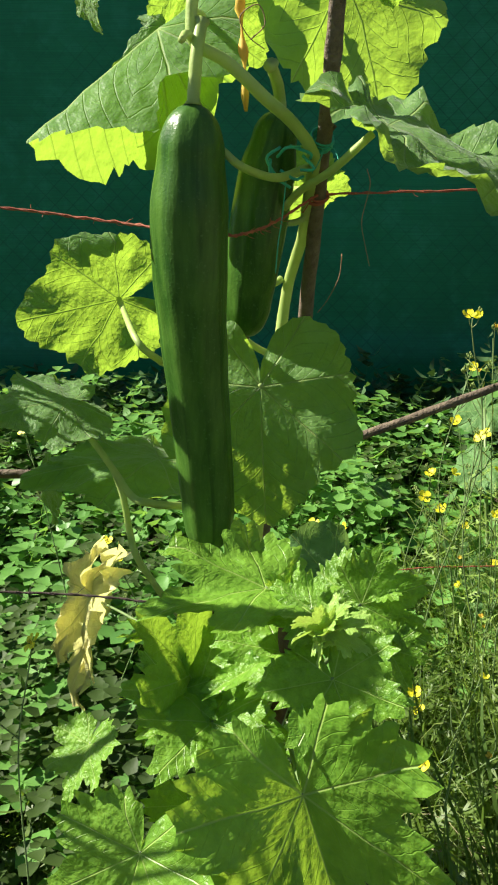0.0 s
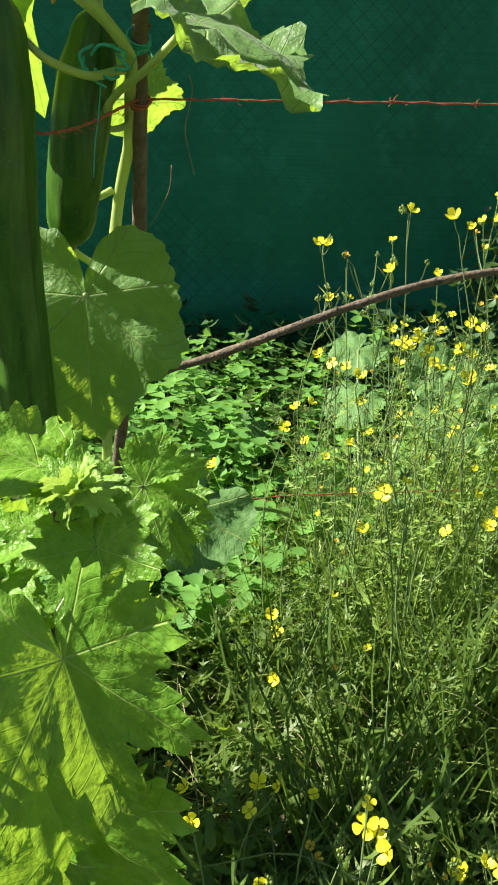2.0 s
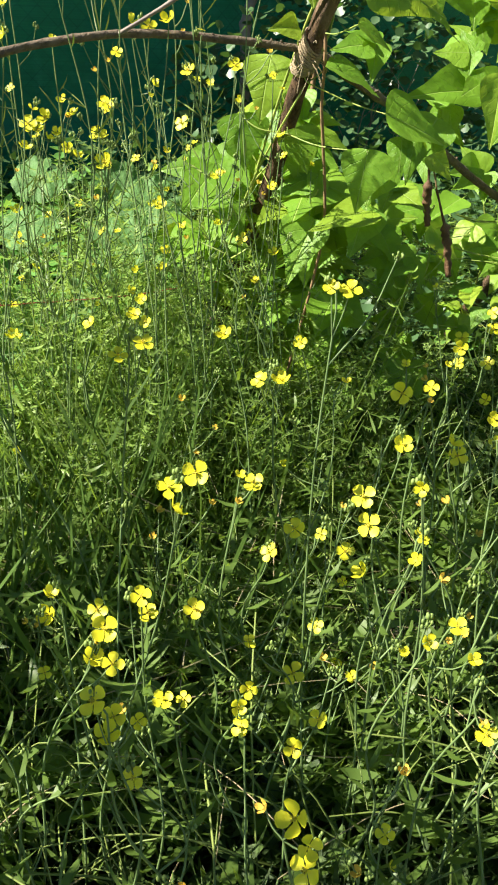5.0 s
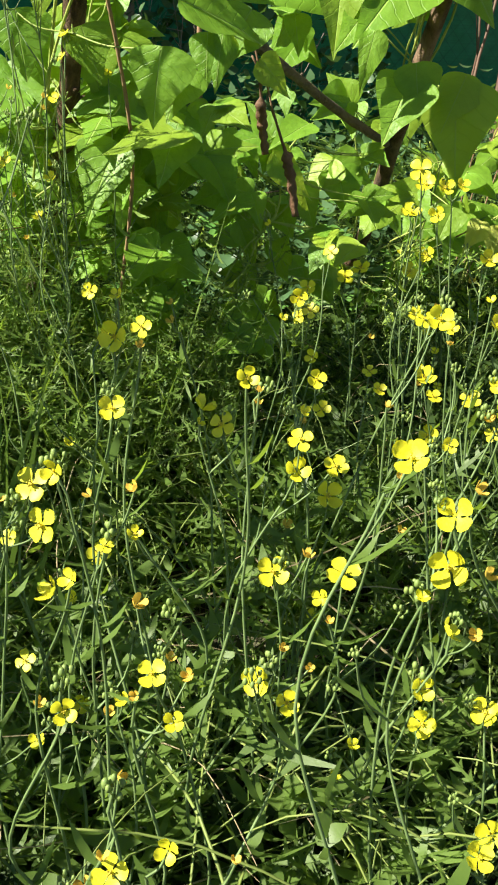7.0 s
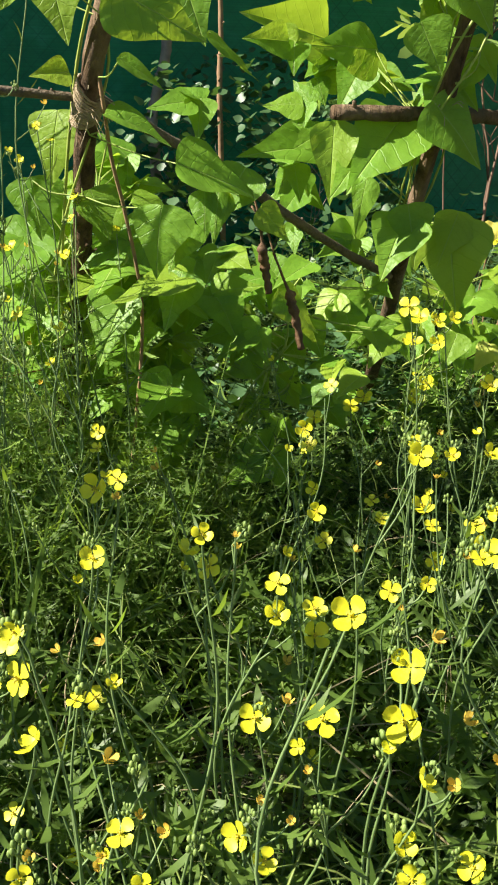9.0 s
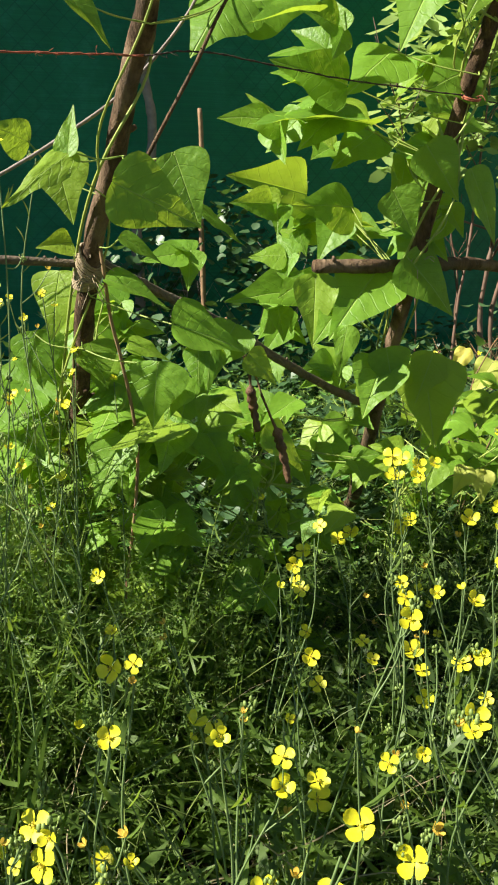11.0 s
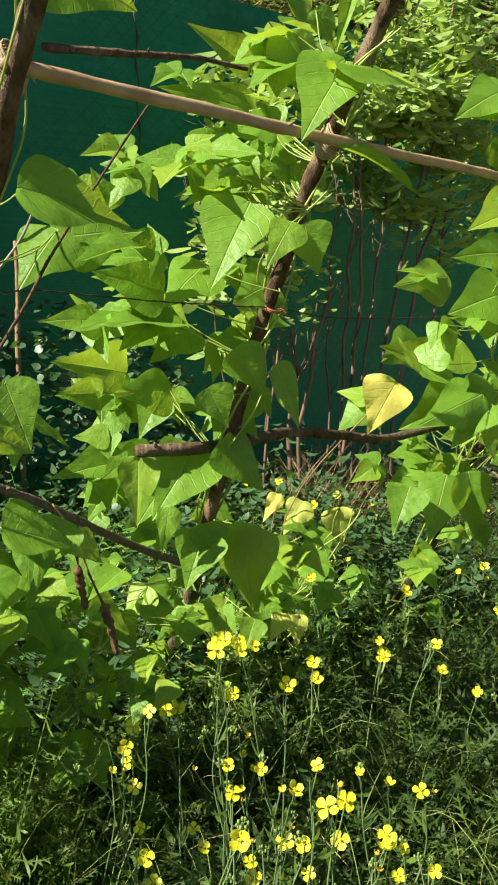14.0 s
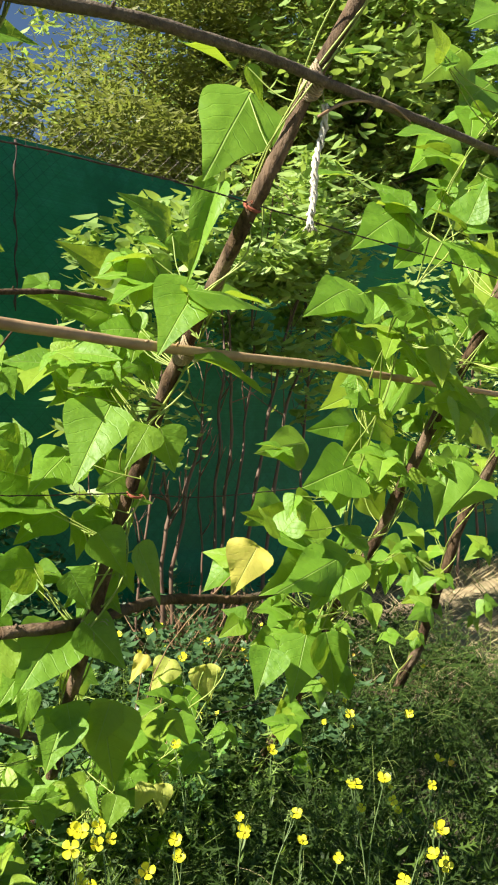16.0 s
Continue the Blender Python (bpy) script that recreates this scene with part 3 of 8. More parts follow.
POLE_B = pole("pole", [(1.46, 1.66, 0.03), (1.429, 1.49, 0.202), (1.356, 1.321, 0.327), (1.285, 1.06, 0.684), (1.300, 0.976, 0.896), (1.294, 0.838, 1.098), (1.284, 0.684, 1.266), (1.302, 0.60, 1.398), (1.335, 0.52, 1.54)], 0.0126, 0.0086, BARK, "long leaning trellis pole wound by bean vines", "pole", 7, 3)
POLE_C = pole("pole", [(2.07, 1.55, 0.05), (2.049, 1.366, 0.307), (2.06, 1.25, 0.54), (2.01, 1.08, 0.735), (1.98, 0.95, 0.92), (1.97, 0.80, 1.15), (1.97, 0.66, 1.38)], 0.014, 0.010, BARK, "leaning trellis pole hidden in bean leaves", "pole", 6, 4)
POLE_D = pole("pole", [(2.90, 1.72, 0.04), (2.80, 1.52, 0.30), (2.70, 1.36, 0.55), (2.66, 1.24, 0.78), (2.62, 1.05, 1.05), (2.60, 0.9, 1.3)], 0.0165, 0.012, BARK, "crooked leaning pole at the end of the bean row", "pole", 6, 5)

BRANCH = pole("arched_branch", [(-0.30, 0.96, 0.575), (-0.15, 0.97, 0.573), (0.0, 0.98, 0.577), (0.13, 1.0, 0.592), (0.22, 1.0, 0.615), (0.32, 1.005, 0.652), (0.40, 1.02, 0.678), (0.49, 1.045, 0.70), (0.60, 1.06, 0.715), (0.72, 1.065, 0.713), (0.845, 1.06, 0.703)], 0.0052, 0.0048, GREYBARK, "thin arched brown branch tied across the trellis", "branch", 6, 6, 10, "trellis bars")
SHOOT = pole("forked_twig", [(0.585, 1.055, 0.714), (0.64, 1.035, 0.748), (0.70, 1.02, 0.785), (0.78, 1.0, 0.83), (0.86, 0.98, 0.885), (0.93, 0.97, 0.96), (0.96, 0.96, 1.02)], 0.0025, 0.0016, GREYWOOD, "thin grey twig rising from the arched branch", "twig", 2, 7, 6, "trellis bars")
BRACE = pole("brace", [(0.835, 1.10, 0.715), (0.92, 1.12, 0.672), (1.02, 1.14, 0.622), (1.13, 1.17, 0.556), (1.233, 1.194, 0.501), (1.31, 1.21, 0.465)], 0.0068, 0.0062, GREYBARK, "thin bark-covered brace running down between the poles", "brace", 4, 8, 8, "trellis bars")
STUB = pole("cross_branch", [(1.147, 1.09, 0.693), (1.275, 1.075, 0.690), (1.40, 1.12, 0.690), (1.507, 1.172, 0.684), (1.64, 1.20, 0.665), (1.80, 1.24, 0.640), (1.95, 1.22, 0.66), (2.05, 1.18, 0.68)], 0.0098, 0.009, BARK, "sawn dark branch lashed across the second pole", "branch", 5, 9, 10, "trellis bars")
bm = bmesh.new()
tube(bm, [(1.1455, 1.090, 0.693), (1.150, 1.090, 0.693)], [0.0088, 0.0094], 12, 0.1, 2)
part("sawn_end", bm, BARK, STUB, "weathered sawn end")
RAIL = pole("pale_rail", [(0.86, 0.79, 1.110), (0.891, 0.785, 1.107), (1.12, 0.785, 1.095), (1.294, 0.812, 1.094), (1.606, 0.866, 1.098), (1.782, 0.889, 1.094), (2.0, 0.92, 1.09), (2.33, 0.95, 1.08), (2.7, 1.0, 1.07)], 0.0072, 0.0062, PALEWOOD, "smooth pale cane rail tied across the poles", "rail", 6, 10, 10, "trellis bars")
TOPRAIL = pole("top_rail", [(0.86, 0.60, 1.345), (1.038, 0.585, 1.372), (1.20, 0.585, 1.388), (1.302, 0.588, 1.392), (1.50, 0.60, 1.405), (1.744, 0.626, 1.425), (2.05, 0.66, 1.44)], 0.0064, 0.006, GREYBARK, "dark top rail with a cut side shoot", "rail", 5, 11, 10, "trellis bars")
SIDE_SHOOT = pole("side_shoot", [(1.302, 0.595, 1.352), (1.335, 0.59, 1.374), (1.381, 0.59, 1.391), (1.439, 0.59, 1.399), (1.485, 0.595, 1.394)], 0.0022, 0.0014, PALEWOOD, "thin pale curved shoot beside the top rail", "twig", 2, 18, 6, "trellis bars")
THIN = pole("thin_stick", [(0.885, 0.752, 1.118), (0.97, 0.757, 1.128), (1.05, 0.758, 1.138), (1.113, 0.758, 1.137)], 0.0042, 0.002, BARK, "thin dark stick tied beside the rail", "stick", 2, 12, 6, "trellis bars")
SLANT = pole("slanting_stick", [(0.86, 0.93, 0.80), (0.905, 0.885, 0.89), (0.932, 0.87, 0.945), (0.975, 0.84, 1.02), (1.02, 0.80, 1.10)], 0.0021, 0.0012, BARK, "thin slanting dark twig between pole and rail", "twig", 3, 13, 6, "trellis bars")

lashing(POLE_A, (0.829, 1.062, 0.70), (0.1, -0.55, 0.8), 0.0150, 13, LASH, 0.036, "frayed pale cord lashing", 14, 1)
lashing(POLE_A, (0.872, 0.797, 1.105), (0.02, -0.6, 0.8), 0.0134, 11, LASH, 0.034, "pale cord lashing", 3, 2)
lashing(POLE_B, (1.278, 1.05, 0.688), (0.02, -0.5, 0.8), 0.0138, 6, LASH, 0.018, "frayed cord lashing", 9, 3)
lashing(POLE_B, (1.294, 0.832, 1.098), (0, -0.7, 0.7), 0.0122, 11, LASH, 0.028, "pale cord lashing", 3, 4)
lashing(POLE_B, (1.302, 0.60, 1.394), (0.05, -0.7, 0.8), 0.0112, 11, LASH, 0.030, "pale cord lashing", 2, 5)
lashing(STAKE, (0.147, 0.772, 0.920), (0, -0.6, 0.8), 0.0088, 5, TEAL_STRING, 0.010, "teal string tie", 3, 6)
lashing(STAKE, (0.146, 0.80, 0.878), (0, -0.6, 0.8), 0.0088, 3, TWINE, 0.006, "red twine tie", 1, 7)
lashing(POLE_B, (1.302, 0.965, 0.896), (0, -0.4, 0.9), 0.0118, 2, TWINE, 0.003, "red twine tie", 1, 8)
lashing(POLE_B, (1.284, 0.69, 1.262), (0, -0.6, 0.8), 0.0108, 2, TWINE, 0.003, "red twine tie", 1, 9)


def twine(name, points, r, material, label, fuzz, seed):
    line = spline(points, 14)
    rng = random.Random(seed)
    ob_line = [q + Vector((0, rng.uniform(-1, 1), rng.uniform(-1, 1))) * r * 0.5 for q in line]
    bm = bmesh.new()
    # two strands laid round each other
    for ph in (0, math.pi):
        strand = []
        for i, q in enumerate(ob_line):
            a = i * 1.9 + ph
            strand.append(q + Vector((0, math.cos(a), math.sin(a))) * r * 0.55)
        tube(bm, strand, r * 0.7, 5)
    for _ in range(fuzz):
        i = rng.randrange(len(line))
        d = Vector((rng.uniform(-1, 1), rng.uniform(-1, 1), rng.uniform(-1, 1))).normalized()
        tube(bm, [line[i], line[i] + d * 0.004, line[i] + d * 0.007 + Vector((0.002, 0, 0.001))], 0.00025, 3, cap=False)
    tagged(link_mesh(name, bm_mesh(name, bm, material)), label, "twine", "trellis twine")


twine("twine", [(-0.55, 0.74, 0.905), (-0.30, 0.77, 0.885), (-0.129, 0.79, 0.868), (-0.005, 0.775, 0.853), (0.06, 0.712, 0.846), (0.10, 0.735, 0.852), (0.147, 0.795, 0.879)], 0.0013, TWINE, "frayed red-brown twine tied to the cucumber stake", 60, 1)
twine("twine", [(0.147, 0.795, 0.879), (0.30, 0.825, 0.884), (0.521, 0.861, 0.890), (0.72, 0.884, 0.896), (0.862, 0.905, 0.905)], 0.0011, TWINE, "taut red twine between stake and pole", 40, 2)
twine("twine", [(0.862, 0.905, 0.905), (0.93, 0.905, 0.912), (1.10, 0.94, 0.903), (1.302, 0.965, 0.896), (1.459, 0.993, 0.882), (1.75, 1.03, 0.885), (1.99, 0.98, 0.90)], 0.0010, TWINE_OLD, "dark old twine between the poles", 30, 3)
twine("twine", [(0.885, 0.67, 1.245), (0.93, 0.665, 1.252), (1.12, 0.675, 1.262), (1.29, 0.69, 1.266), (1.60, 0.73, 1.276), (2.018, 0.78, 1.286), (2.4, 0.85, 1.28)], 0.0011, TWINE_OLD, "dark red twine strung between the poles", 40, 4)
twine("twine", [(0.085, 1.14, 0.357), (0.316, 1.205, 0.357), (0.458, 1.225, 0.355), (0.62, 1.24, 0.353), (0.79, 1.27, 0.36)], 0.0010, TWINE, "low red twine strung through the weeds", 20, 5)
twine("twine", [(0.79, 1.27, 0.37), (1.08, 1.30, 0.378), (1.33, 1.31, 0.395), (1.60, 1.36, 0.37), (2.04, 1.35, 0.36)], 0.0009, TWINE_OLD, "low dark twine between the poles", 20, 6)
twine("twine", [(-0.5, 0.60, 0.60), (-0.2, 0.62, 0.588), (-0.05, 0.63, 0.582), (0.06, 0.62, 0.575)], 0.0010, TWINE_OLD, "dark twine behind the vine leaves", 15, 7)


def hanging_rope():
    rope = tagged(empty("hanging_rope", (1.311, 0.60, 1.37)), "frayed pale braided rope end hanging from the top rail", "rope")
    bm = bmesh.new()
    for ph in (0, 2.09, 4.19):
        line = []
        for i in range(26):
            t = i / 25
            a = ph + i * 1.1
            line.append(Vector((1.320 + 0.004 * t, 0.60 + 0.03 * t, 1.372 - 0.125 * t)) + Vector((math.cos(a), math.sin(a), 0)) * (0.0030 + 0.0012 * math.sin(i * 1.6)) + Vector((0.003 * math.sin(t * 9), 0, 0)))
        tube(bm, line, 0.0022, 5)
    part("braid", bm, ROPE, rope)
    bm = bmesh.new()
    rng = random.Random(4)
    for _ in range(14):
        s = Vector((1.324, 0.63, 1.250))
        tube(bm, [s, s + Vector((rng.uniform(-4, 4), rng.uniform(-4, 4), -12)) * 0.001, s + Vector((rng.uniform(-8, 8), rng.uniform(-8, 8), -22)) * 0.001], 0.0009, 4)
    part("tassel", bm, ROPE, rope)


hanging_rope()

# ---- cucumber plant ----
# leaves: stalk end, tip, which way the upper side looks, width
CUCUMBER_LEAVES_BACK = [
    (-0.127, 0.900, 0.588, -0.136, 0.900, 0.536, 40),
    (0.176, 0.950, 1.088, 0.239, 0.930, 0.962, 0),
    (0.216, 0.920, 1.087, 0.257, 0.940, 1.073, 5),
    (0.120, 0.900, 0.889, 0.189, 0.920, 0.879, 25),
    (0.038, 0.880, 1.022, -0.015, 0.900, 1.059, 20),
    (0.037, 0.900, 1.045, 0.100, 0.920, 0.999, 30),
    (0.117, 0.950, 1.055, 0.150, 0.950, 1.025, 20),
    (-0.028, 0.700, 1.016, -0.025, 0.700, 0.986, 50),
    (-0.013, 0.920, 0.607, -0.143, 0.860, 0.626, 5),
    (0.028, 0.800, 0.991, -0.024, 0.780, 0.907, 0),
]
VINE_LEAVES = [
    (0.121, 0.385, 0.595, 0.149, 0.365, 0.508, 0, 0.80),
    (0.101, 0.410, 0.516, 0.121, 0.400, 0.445, 0, 0.90),
    (0.111, 0.450, 0.635, 0.070, 0.430, 0.622, 1, 0.70),
    (0.136, 0.411, 0.641, 0.150, 0.380, 0.612, 0, 0.95),
    (0.129, 0.430, 0.666, 0.135, 0.420, 0.648, 1, 1.20),
    (0.126, 0.430, 0.669, 0.100, 0.425, 0.666, 1, 1.00),
    (0.134, 0.425, 0.665, 0.152, 0.420, 0.675, 1, 1.00),
    (0.115, 0.450, 0.665, 0.118, 0.455, 0.685, 0, 0.90),
    (0.103, 0.455, 0.669, 0.041, 0.420, 0.675, 1, 0.80),
    (0.157, 0.480, 0.648, 0.197, 0.470, 0.629, 0, 0.90),
    (0.170, 0.490, 0.654, 0.193, 0.500, 0.659, 1, 0.80),
    (0.067, 0.450, 0.610, 0.114, 0.410, 0.605, 0, 0.75),
]
VINE_LEAVES_B = [
    (0.075, 0.430, 0.604, 0.083, 0.385, 0.586, 0, 0.95),
    (0.056, 0.451, 0.610, 0.033, 0.440, 0.585, 0, 1.00),
    (0.063, 0.460, 0.615, 0.037, 0.440, 0.660, 1, 0.90),
    (0.041, 0.394, 0.553, 0.026, 0.375, 0.502, 0, 1.00),
    (0.063, 0.420, 0.561, 0.069, 0.400, 0.536, 0, 0.85),
    (0.010, 0.430, 0.590, -0.001, 0.410, 0.568, 1, 0.90),
    (0.172, 0.470, 0.626, 0.184, 0.460, 0.606, 0, 0.90),
]
OLD_VINE_LEAF = [
    (-0.036, 0.660, 0.566, -0.066, 0.630, 0.478, 0, 0.30),
]
CUCUMBER_LEAVES_NEAR = [
    (0.016, 0.760, 1.002, -0.080, 0.700, 0.912, 4, 1.00),
    (-0.042, 0.876, 0.782, -0.125, 0.820, 0.766, 0, 0.92),
    (-0.080, 0.800, 0.695, -0.138, 0.760, 0.702, 1, 1.10),
    (0.098, 0.769, 0.716, 0.102, 0.730, 0.598, 0, 0.95),
    (0.191, 0.700, 0.925, 0.275, 0.620, 0.866, 5, 0.62),
]
BEAN_FIRST = [
    (0.769, 1.060, 0.842, 0.721, 1.050, 0.860, 0, 1.10),
    (0.786, 0.920, 0.815, 0.711, 0.900, 0.762, 0, 0.45),
    (0.783, 0.920, 0.812, 0.793, 0.930, 0.863, 0, 0.60),
    (0.787, 0.998, 0.818, 0.796, 0.980, 0.748, 0, 1.00),
    (0.817, 0.870, 0.781, 0.902, 0.860, 0.739, 0, 0.95),
    (0.841, 0.950, 0.733, 0.884, 0.940, 0.708, 1, 0.80),
    (0.807, 1.050, 0.730, 0.766, 1.040, 0.727, 0, 1.00),
    (0.843, 1.030, 0.687, 0.908, 1.000, 0.663, 1, 0.70),
    (0.808, 1.137, 0.694, 0.785, 1.120, 0.615, 0, 1.10),
    (0.772, 1.150, 0.620, 0.776, 1.140, 0.548, 0, 1.20),
    (0.833, 1.100, 0.606, 0.849, 1.090, 0.549, 0, 1.20),
    (0.906, 0.980, 0.634, 0.994, 0.970, 0.606, 1, 1.15),
]
BEAN_FIRST_B = [
    (0.954, 0.990, 0.604, 0.941, 0.980, 0.549, 0, 0.70),
    (0.887, 0.990, 0.589, 0.870, 0.980, 0.515, 0, 1.10),
    (0.863, 1.090, 0.485, 0.816, 1.070, 0.402, 0, 0.90),
    (0.931, 1.050, 0.507, 0.832, 1.040, 0.487, 1, 0.80),
    (0.776, 0.860, 0.944, 0.817, 0.840, 0.902, 1, 0.70),
    (1.062, 0.920, 0.965, 0.974, 0.900, 0.958, 1, 0.70),
    (0.886, 0.820, 1.005, 1.002, 0.800, 0.985, 0, 0.80),
    (0.983, 0.960, 0.978, 1.091, 0.950, 0.992, 0, 1.15),
    (1.052, 0.970, 1.016, 1.030, 0.960, 1.061, 0, 1.00),
    (0.975, 0.950, 0.983, 0.918, 0.930, 0.922, 0, 1.20),
    (0.888, 0.900, 0.812, 0.905, 0.880, 0.738, 0, 0.90),
    (0.953, 1.000, 0.766, 1.007, 0.990, 0.720, 1, 0.50),
]
BEAN_FIRST_C = [
    (0.898, 0.660, 1.346, 0.964, 0.640, 1.352, 0, 0.80),
    (0.789, 1.200, 0.590, 0.809, 1.190, 0.536, 0, 1.20),
    (0.863, 1.150, 0.586, 0.857, 1.140, 0.526, 0, 1.10),
    (0.989, 1.000, 0.627, 0.942, 0.990, 0.568, 0, 1.00),
    (0.985, 1.150, 0.446, 0.924, 1.140, 0.482, 1, 1.00),
    (0.910, 1.200, 0.593, 0.968, 1.180, 0.575, 1, 0.80),
    (0.898, 0.790, 1.215, 0.997, 0.770, 1.180, 0, 1.25),
    (0.756, 0.860, 0.990, 0.786, 0.850, 0.950, 0, 1.10),
]
BEAN_SECOND = [
    (1.212, 1.250, 0.800, 1.044, 1.180, 0.832, 0, 0.78),
    (1.176, 1.060, 0.923, 1.073, 1.060, 0.949, 0, 0.95),
    (1.200, 1.080, 0.879, 0.996, 1.000, 0.888, 1, 0.90),
    (1.191, 1.080, 0.900, 1.106, 1.050, 0.853, 0, 0.90),
    (1.146, 1.100, 0.884, 1.037, 1.050, 0.876, 1, 0.80),
    (1.222, 1.020, 0.957, 1.145, 1.000, 0.901, 0, 1.05),
    (1.190, 0.865, 1.016, 1.122, 0.850, 0.922, 0, 0.95),
    (1.225, 0.800, 0.988, 1.243, 0.795, 0.930, 0, 1.15),
    (1.212, 0.810, 0.991, 1.170, 0.800, 0.943, 0, 0.90),
    (1.316, 0.980, 0.933, 1.239, 0.970, 0.904, 0, 1.30),
    (1.273, 0.783, 1.174, 1.197, 0.770, 1.085, 0, 0.90),
    (1.261, 0.960, 1.212, 1.168, 0.950, 1.251, 0, 0.65),
]
BEAN_SECOND_B = [
    (1.282, 0.970, 1.156, 1.137, 0.950, 1.182, 0, 0.65),
    (1.322, 1.020, 1.073, 1.112, 1.000, 1.058, 1, 0.85),
    (1.181, 1.000, 1.076, 1.162, 1.000, 1.114, 0, 0.60),
    (1.257, 1.030, 0.701, 1.320, 1.000, 0.624, 0, 0.90),
    (1.239, 1.080, 0.685, 1.148, 1.050, 0.602, 0, 1.00),
    (1.153, 1.100, 0.678, 1.137, 1.080, 0.582, 0, 0.75),
    (1.212, 1.250, 0.654, 1.022, 1.200, 0.652, 0, 0.65),
    (1.174, 1.050, 0.611, 1.158, 1.050, 0.542, 0, 0.60),
    (1.250, 0.980, 0.838, 1.288, 0.960, 0.770, 0, 0.95),
    (1.335, 1.000, 0.811, 1.380, 0.990, 0.716, 1, 0.80),
    (1.290, 0.800, 1.082, 1.417, 0.780, 1.055, 1, 0.75),
    (1.234, 0.750, 1.162, 1.353, 0.720, 1.161, 1, 0.75),
]
BEAN_SECOND_C = [
    (1.238, 1.150, 0.775, 1.135, 1.130, 0.778, 0, 0.90),
    (1.246, 1.100, 0.871, 1.171, 1.090, 0.823, 0, 1.00),
    (1.214, 1.000, 0.784, 1.240, 0.990, 0.727, 0, 1.10),
    (1.237, 1.050, 0.577, 1.244, 1.040, 0.512, 0, 1.10),
    (1.315, 1.050, 0.565, 1.280, 1.040, 0.501, 0, 1.00),
    (1.272, 0.900, 1.254, 1.341, 0.880, 1.247, 1, 0.90),
    (1.286, 0.850, 1.256, 1.315, 0.840, 1.211, 0, 0.80),
    (1.285, 1.050, 1.137, 1.238, 1.040, 1.076, 0, 0.80),
    (1.290, 0.950, 1.119, 1.244, 0.940, 1.055, 0, 0.80),
    (1.309, 1.060, 0.550, 1.305, 1.030, 0.431, 0, 1.00),
    (1.238, 1.060, 0.561, 1.192, 1.040, 0.488, 0, 1.10),
    (1.184, 1.080, 0.642, 1.132, 1.070, 0.590, 0, 0.90),
]
BEAN_SECOND_D = [
    (0.941, 1.000, 0.604, 0.935, 0.990, 0.550, 0, 0.90),
    (0.918, 1.000, 0.571, 0.888, 0.990, 0.521, 0, 1.00),
    (0.925, 1.050, 0.509, 0.893, 1.030, 0.445, 0, 1.00),
    (1.050, 1.100, 0.578, 1.088, 1.090, 0.535, 1, 1.00),
    (1.143, 1.150, 0.499, 1.077, 1.130, 0.478, 1, 0.90),
    (1.067, 0.950, 0.383, 1.045, 0.940, 0.361, 1, 1.20),
    (1.129, 0.970, 0.380, 1.088, 0.960, 0.360, 1, 1.10),
    (1.095, 1.150, 0.462, 1.155, 1.140, 0.402, 1, 0.90),
    (1.360, 1.100, 0.388, 1.331, 1.090, 0.339, 0, 1.00),
    (1.165, 1.200, 0.412, 1.189, 1.190, 0.345, 1, 0.90),
    (1.067, 1.200, 0.364, 1.090, 1.190, 0.317, 1, 0.90),
    (1.303, 0.714, 1.413, 1.222, 0.710, 1.290, 0, 0.95),
]
BEAN_SECOND_E = [
    (1.254, 0.720, 1.289, 1.194, 0.710, 1.170, 0, 0.40),
    (1.344, 0.930, 1.296, 1.258, 0.920, 1.333, 0, 0.75),
    (1.319, 0.800, 1.174, 1.429, 0.790, 1.178, 1, 0.50),
    (1.272, 0.800, 1.498, 1.364, 0.800, 1.504, 1, 0.70),
    (1.392, 0.620, 1.463, 1.450, 0.610, 1.486, 1, 0.50),
    (1.485, 0.750, 1.360, 1.564, 0.740, 1.379, 1, 0.50),
    (1.270, 0.680, 1.428, 1.299, 0.680, 1.388, 0, 0.60),
]
BEAN_THIRD = [
    (1.859, 1.170, 0.793, 1.643, 1.150, 0.855, 0, 0.65),
    (1.935, 1.280, 0.836, 1.710, 1.220, 0.778, 0, 0.85),
    (1.842, 0.990, 0.925, 1.670, 0.980, 0.887, 0, 1.00),
    (1.973, 1.080, 1.007, 1.762, 1.060, 1.009, 0, 0.80),
    (1.784, 0.950, 1.257, 1.576, 0.900, 1.188, 0, 0.80),
    (1.974, 1.238, 0.972, 1.812, 1.220, 0.956, 0, 0.85),
    (1.724, 1.100, 0.566, 1.663, 1.080, 0.492, 0, 1.00),
    (1.803, 1.080, 0.581, 1.748, 1.070, 0.463, 0, 0.95),
    (1.832, 1.050, 0.587, 1.858, 1.040, 0.453, 0, 0.75),
    (1.799, 1.000, 0.743, 1.580, 0.990, 0.690, 0, 0.85),
    (1.846, 1.000, 0.740, 1.702, 0.980, 0.661, 0, 0.90),
    (2.116, 0.800, 1.840, 1.798, 0.780, 1.703, 0, 1.00),
]
